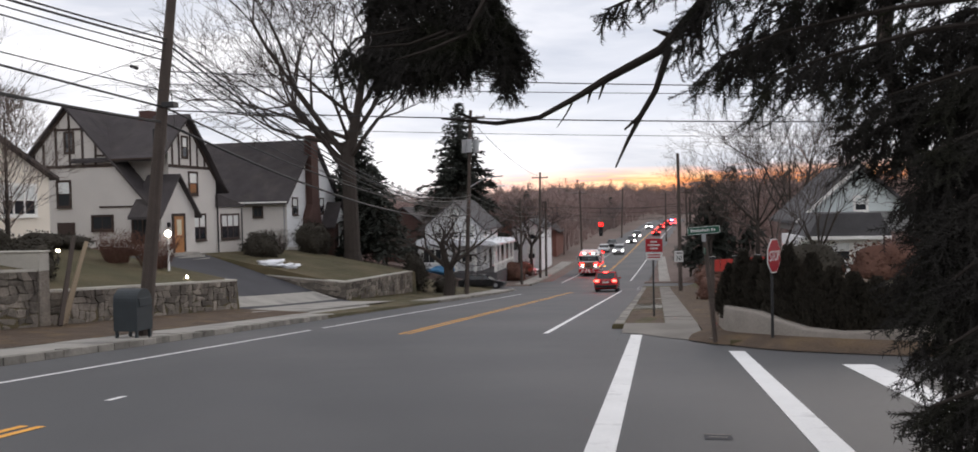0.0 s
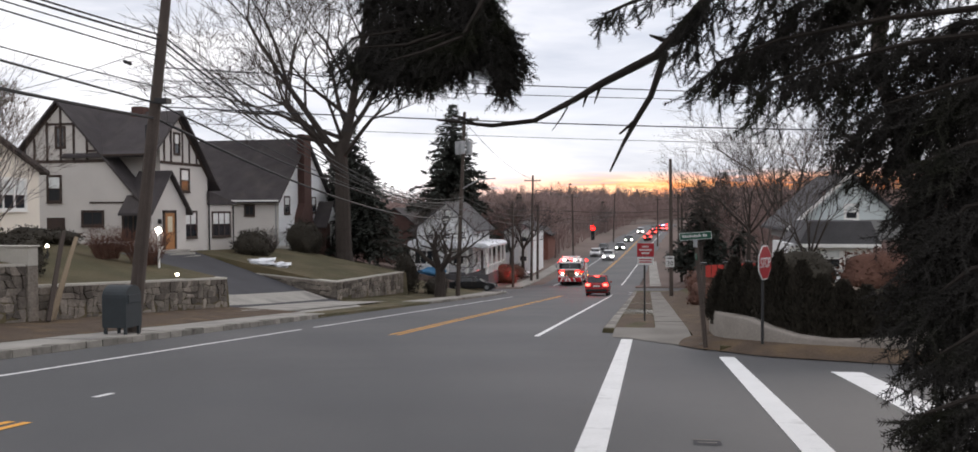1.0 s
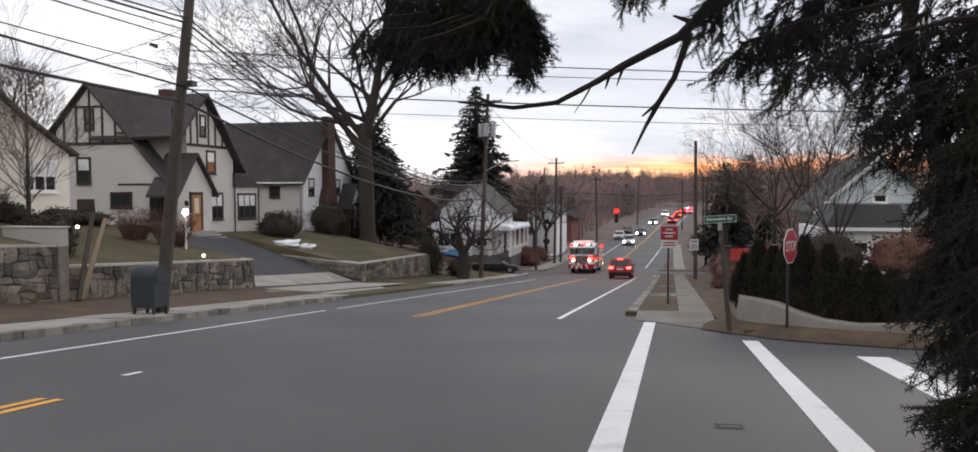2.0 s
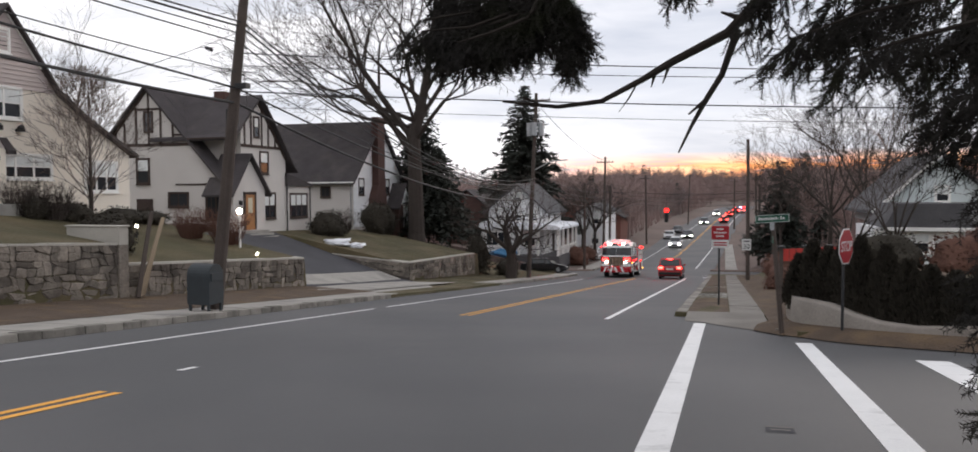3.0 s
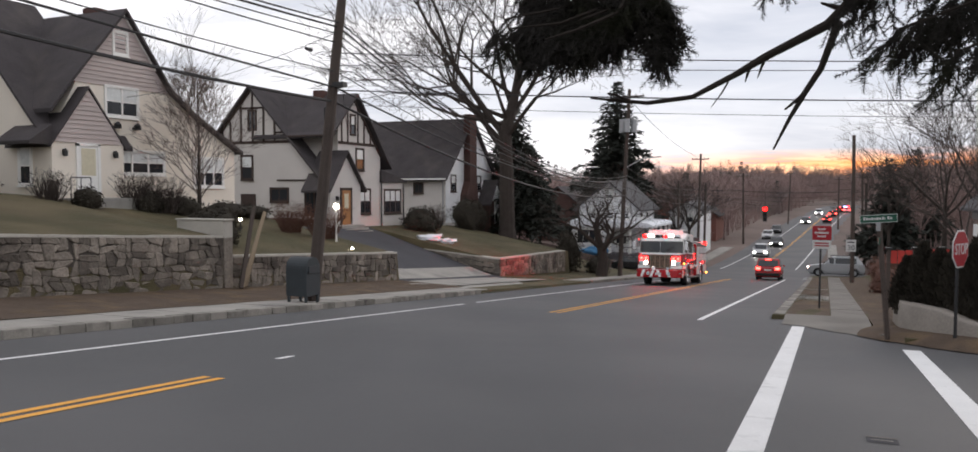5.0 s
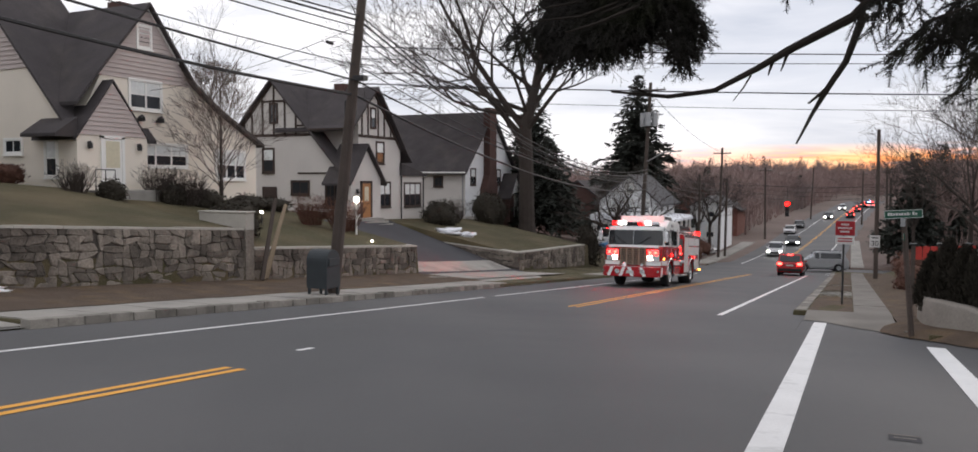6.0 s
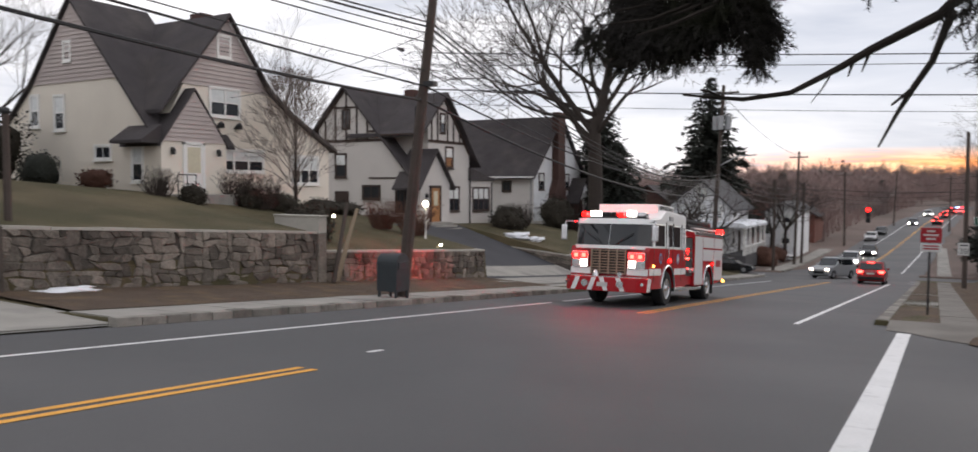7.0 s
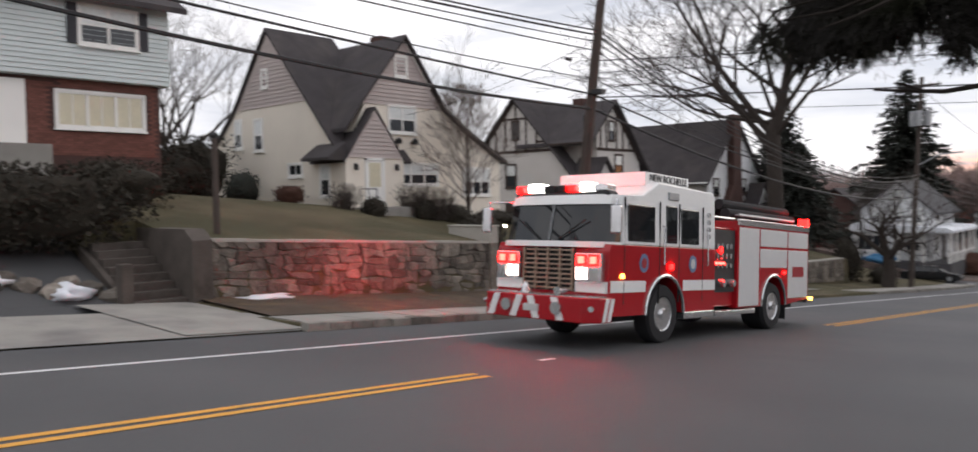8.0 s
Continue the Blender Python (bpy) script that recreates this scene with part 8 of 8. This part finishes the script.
for k in range(10):
    x_ = -0.95 - 0.088 * k
    tip_z = 2.39 + 0.05 * ((k * 2) % 3) + (0.08 if k in (2, 3) else 0.0) + (0.06 if k > 5 else 0.0)
    bough([(x_ - 0.06, 4.68, 3.2), (x_ - 0.03, 4.66, 2.8), (x_ + 0.01, 4.66 - 0.03 * (k % 2), tip_z)], 160 + k, 0.15, 115, spread=0.55, coarse=1.3, root=0.01)
for k in range(3):
    bough([(-1.05, 4.75, 2.9), (-0.97 + 0.03 * k, 4.76, 2.7), (-0.92 + 0.04 * k, 4.78, 2.36 + 0.09 * k)], 180 + k, 0.12, 120, spread=0.5, coarse=1.3, root=0.008)
bough([(0.19, 4.81, 2.96), (-0.14, 4.75, 2.84), (-0.34, 4.76, 2.77)], 5, 0.12, 45)
# the broken curtain beside it
bough([(1.88, 4.48, 2.95), (1.03, 4.54, 2.92), (0.38, 4.55, 2.84), (0.18, 4.5, 2.72)], 6, 0.40, 60)
bough([(1.79, 4.26, 2.60), (1.15, 4.38, 2.58), (0.64, 4.5, 2.52), (0.30, 4.45, 2.40)], 7, 0.34, 62)
bough([(1.7, 4.03, 2.42), (1.24, 4.19, 2.42), (0.83, 4.29, 2.34), (0.55, 4.35, 2.26)], 8, 0.28, 85)
bough([(2.4, 4.9, 3.3), (1.6, 5.1, 3.1), (0.9, 5.2, 2.9), (0.5, 5.2, 2.7)], 22, 0.45, 60, coarse=1.2)
bough([(1.63, 3.86, 2.24), (1.35, 3.99, 2.18), (1.05, 4.1, 2.10)], 9, 0.34, 110)
bough([(1.56, 3.68, 1.92), (1.32, 3.8, 1.88), (1.14, 3.87, 1.80)], 10, 0.34, 140)
bough([(1.52, 3.59, 1.66), (1.28, 3.71, 1.60), (1.16, 3.72, 1.46)], 11, 0.34, 140)
bough([(1.47, 3.48, 1.42), (1.25, 3.58, 1.34), (1.14, 3.6, 1.24)], 12, 0.32, 140)
bough([(1.42, 3.36, 1.15), (1.23, 3.44, 1.10), (1.10, 3.47, 1.0)], 13, 0.30, 120)
bough([(1.37, 3.23, 0.9), (1.16, 3.32, 0.86), (1.0, 3.35, 0.78)], 14, 0.20, 80)
# tiers from the trunk behind them
for k in range(15):
    z = 0.35 + 0.26 * k
    a = radians(190 + 17 * ((k * 7) % 5) - 30)
    reach = 2.15 - 0.03 * k
    end = Vector((3.9 + math.cos(a) * reach, 4.4 + 0.55 * math.sin(a) * reach + 0.3, z - 0.35))
    start_ = Vector((3.9, 4.4, z + 0.25))
    bough([start_, start_.lerp(end, 0.5) + Vector((0, 0, 0.12)), end], 40 + k, 0.36, 42, coarse=1.45)

for k in (0, 1, 2, 3, 4, 5, 10, 11):
    z = 1.1 + 0.19 * k
    bough([(2.5, 3.9 + 0.05 * k, z + 0.35), (1.85, 3.85 + 0.07 * k, z + 0.28), (1.28 - 0.02 * (k % 4), 3.9 + 0.06 * k, z)], 80 + k, 0.34, 55, coarse=1.4)

# the dense skirt nearest the road
for k in range(5):
    z = 1.84 + 0.13 * k
    bough([(2.1, 4.75, z + 0.3), (1.6, 4.72, z + 0.26), (1.12 - 0.05 * (k % 3) - 0.03 * k, 4.62 + 0.04 * (k % 4), z)], 120 + k, 0.3, 62, coarse=1.7, root=0.008)
for k in range(6):
    z = 0.85 + 0.16 * k
    bough([(2.3, 4.75, z + 0.3), (1.8, 4.7, z + 0.25), (1.36 - 0.03 * (k % 3), 4.62, z)], 140 + k, 0.3, 75, coarse=1.7, root=0.008)
for k in range(4):
    bough([(1.6, 4.75, 3.0), (1.1, 4.7, 2.82 + 0.04 * k), (0.44 + 0.12 * k, 4.62, 2.46 + 0.04 * (k % 2))], 150 + k, 0.28, 32, coarse=1.6, root=0.008)

for k in range(5):
    bough([(2.05, 3.5, 0.72 + 0.05 * k), (1.55, 3.42, 0.6 + 0.06 * k), (1.17 - 0.03 * k, 3.36 + 0.03 * k, 0.40 + 0.09 * k)], 190 + k, 0.16, 85, spread=0.8, coarse=1.3, root=0.008)

# unseen crown overhead, added to shade the corner, tier upon tier of drooping sprays
CV, CF = [], []
crng = random.Random(77)
for k in range(26):
    z = 4.9 + 0.36 * k
    reach = 3.5 * (1 - k / 27) ** 0.8 + 0.3
    for j in range(9):
        a = 2 * math.pi * (j + crng.random()) / 9
        out = Vector((math.cos(a), math.sin(a), 0))
        for i in range(max(3, int(reach * 5))):
            w = (i + crng.random()) / max(3, int(reach * 5))
            c = Vector((3.95, 4.4, z)) + out * reach * w + Vector((0, 0, -0.22 * reach * w * w))
            for _ in range(3):
                d = (out + Vector((crng.uniform(-1, 1), crng.uniform(-1, 1), crng.uniform(-0.6, 0.2)))).normalized()
                q = d.cross(Vector((crng.uniform(-1, 1), crng.uniform(-1, 1), 1))).normalized() * 0.06
                i0 = len(CV)
                CV.extend([tuple(c - q), tuple(c + q), tuple(c + d * 0.45 + q * 0.3), tuple(c + d * 0.45 - q * 0.3)])
                CF.append((i0, i0 + 1, i0 + 2, i0 + 3))
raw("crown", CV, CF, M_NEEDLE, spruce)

# bare dead limb with broken twigs
dead = part("dead_limb", tube([(0.9, 4.7, 3.3), (0.33, 4.81, 2.91), (0.12, 4.88, 2.68), (-0.02, 4.91, 2.54), (-0.36, 4.93, 2.38), (-0.52, 4.88, 2.28), (-0.76, 4.81, 2.15), (-1.02, 4.76, 2.12), (-1.34, 4.63, 2.15)], [0.036, 0.033, 0.032, 0.029, 0.024, 0.019, 0.015, 0.013, 0.006], 8), M_SPRUCEBARK, spruce, "bare dead limb with broken twigs")
for pts, rad in (([(0.04, 4.91, 2.56), (-0.05, 4.95, 2.3), (-0.14, 4.92, 2.15), (-0.22, 4.9, 2.0), (-0.3, 4.89, 1.83)], [0.024, 0.02, 0.018, 0.012, 0.006]),
                 ([(-0.14, 4.92, 2.15), (-0.24, 4.87, 2.06)], [0.014, 0.006]),
                 ([(-0.44, 4.93, 2.34), (-0.47, 4.94, 2.24)], [0.014, 0.003]),
                 ([(-0.36, 4.93, 2.37), (-0.40, 4.94, 2.26)], [0.012, 0.003]),
                 ([(-0.56, 4.88, 2.24), (-0.60, 4.88, 2.17), (-0.66, 4.88, 2.09)], [0.006, 0.005, 0.002]),
                 ([(-1.1, 4.72, 2.12), (-1.2, 4.7, 2.17), (-1.25, 4.68, 2.18)], [0.01, 0.008, 0.004]),
                 ([(0.05, 4.9, 2.62), (-0.06, 4.88, 2.66)], [0.02, 0.006])):
    part("dead_twig", tube(pts, rad, 6), M_SPRUCEBARK, spruce)
part("pale_limb", tube([(1.72, 6.57, 3.6), (1.72, 6.57, 3.31), (1.71, 6.7, 2.7), (1.87, 6.71, 2.31), (1.95, 6.72, 1.76)], [0.07, 0.07, 0.06, 0.055, 0.05], 8), M_POLE, spruce)

# slim dark post on the lawn behind the tall wall
lp = thing("garden_post", (-19.7, 10.6, 0.5), "slim dark post standing on the lawn above the wall", "post")
part("shaft", tube([(-19.7, 10.6, 0.3), (-19.7, 10.6, 3.3)], [0.10, 0.08], 8), M_POLE, lp)
part("cap", lump((-19.7, 10.6, 3.36), (0.12, 0.12, 0.1), 2, 2, 0.1), M_BLACKMETAL, lp)
# splice cases and ties on the cables
for k, (x, y, z) in enumerate(((-13.35, 18.07, 5.45), (-13.9, 40.0, 3.0))):
    tagged(part("cable_tie", tube([(x, y - 0.12, z + 0.02), (x, y + 0.12, z)], 0.05, 8), M_WIRE), "small black splice case hung on a cable", "cable fitting", "cable fittings")


def motions():
    walk(engine, [(t, on_road(-8.5, y)) for t, y in ENGINE_ROWS])
    roll_wheels(engine_wheels, ENGINE_ROWS, 0.54)
    white_rows = [(0.0, 140.0), (2.5, 128.0), (4.5, 112.0), (6.0, 100.0), (8.0, 92.0)]
    walk(oncoming, [(t, on_road(-8.5, y)) for t, y in white_rows])
    grey_rows = [(0.0, 168.0), (2.5, 150.0), (4.5, 132.0), (6.0, 120.0), (8.0, 108.0)]
    walk(oncoming_b, [(t, on_road(-8.5, y)) for t, y in grey_rows])
    walk(suv, [(0.0, on_road(16.0, 76.0, -90)), (2.5, on_road(10.0, 76.0, -90)), (3.5, on_road(5.0, 76.0, -90)), (4.5, on_road(1.9, 76.0, -88)), (5.8, on_road(-1.6, 75.2, -80)),
               (6.5, on_road(-5.0, 74.2, -56)), (7.0, on_road(-7.6, 72.0, -22)), (7.5, on_road(-8.2, 69.0, -6)), (8.0, on_road(-8.4, 65.0, 0))])


motions()
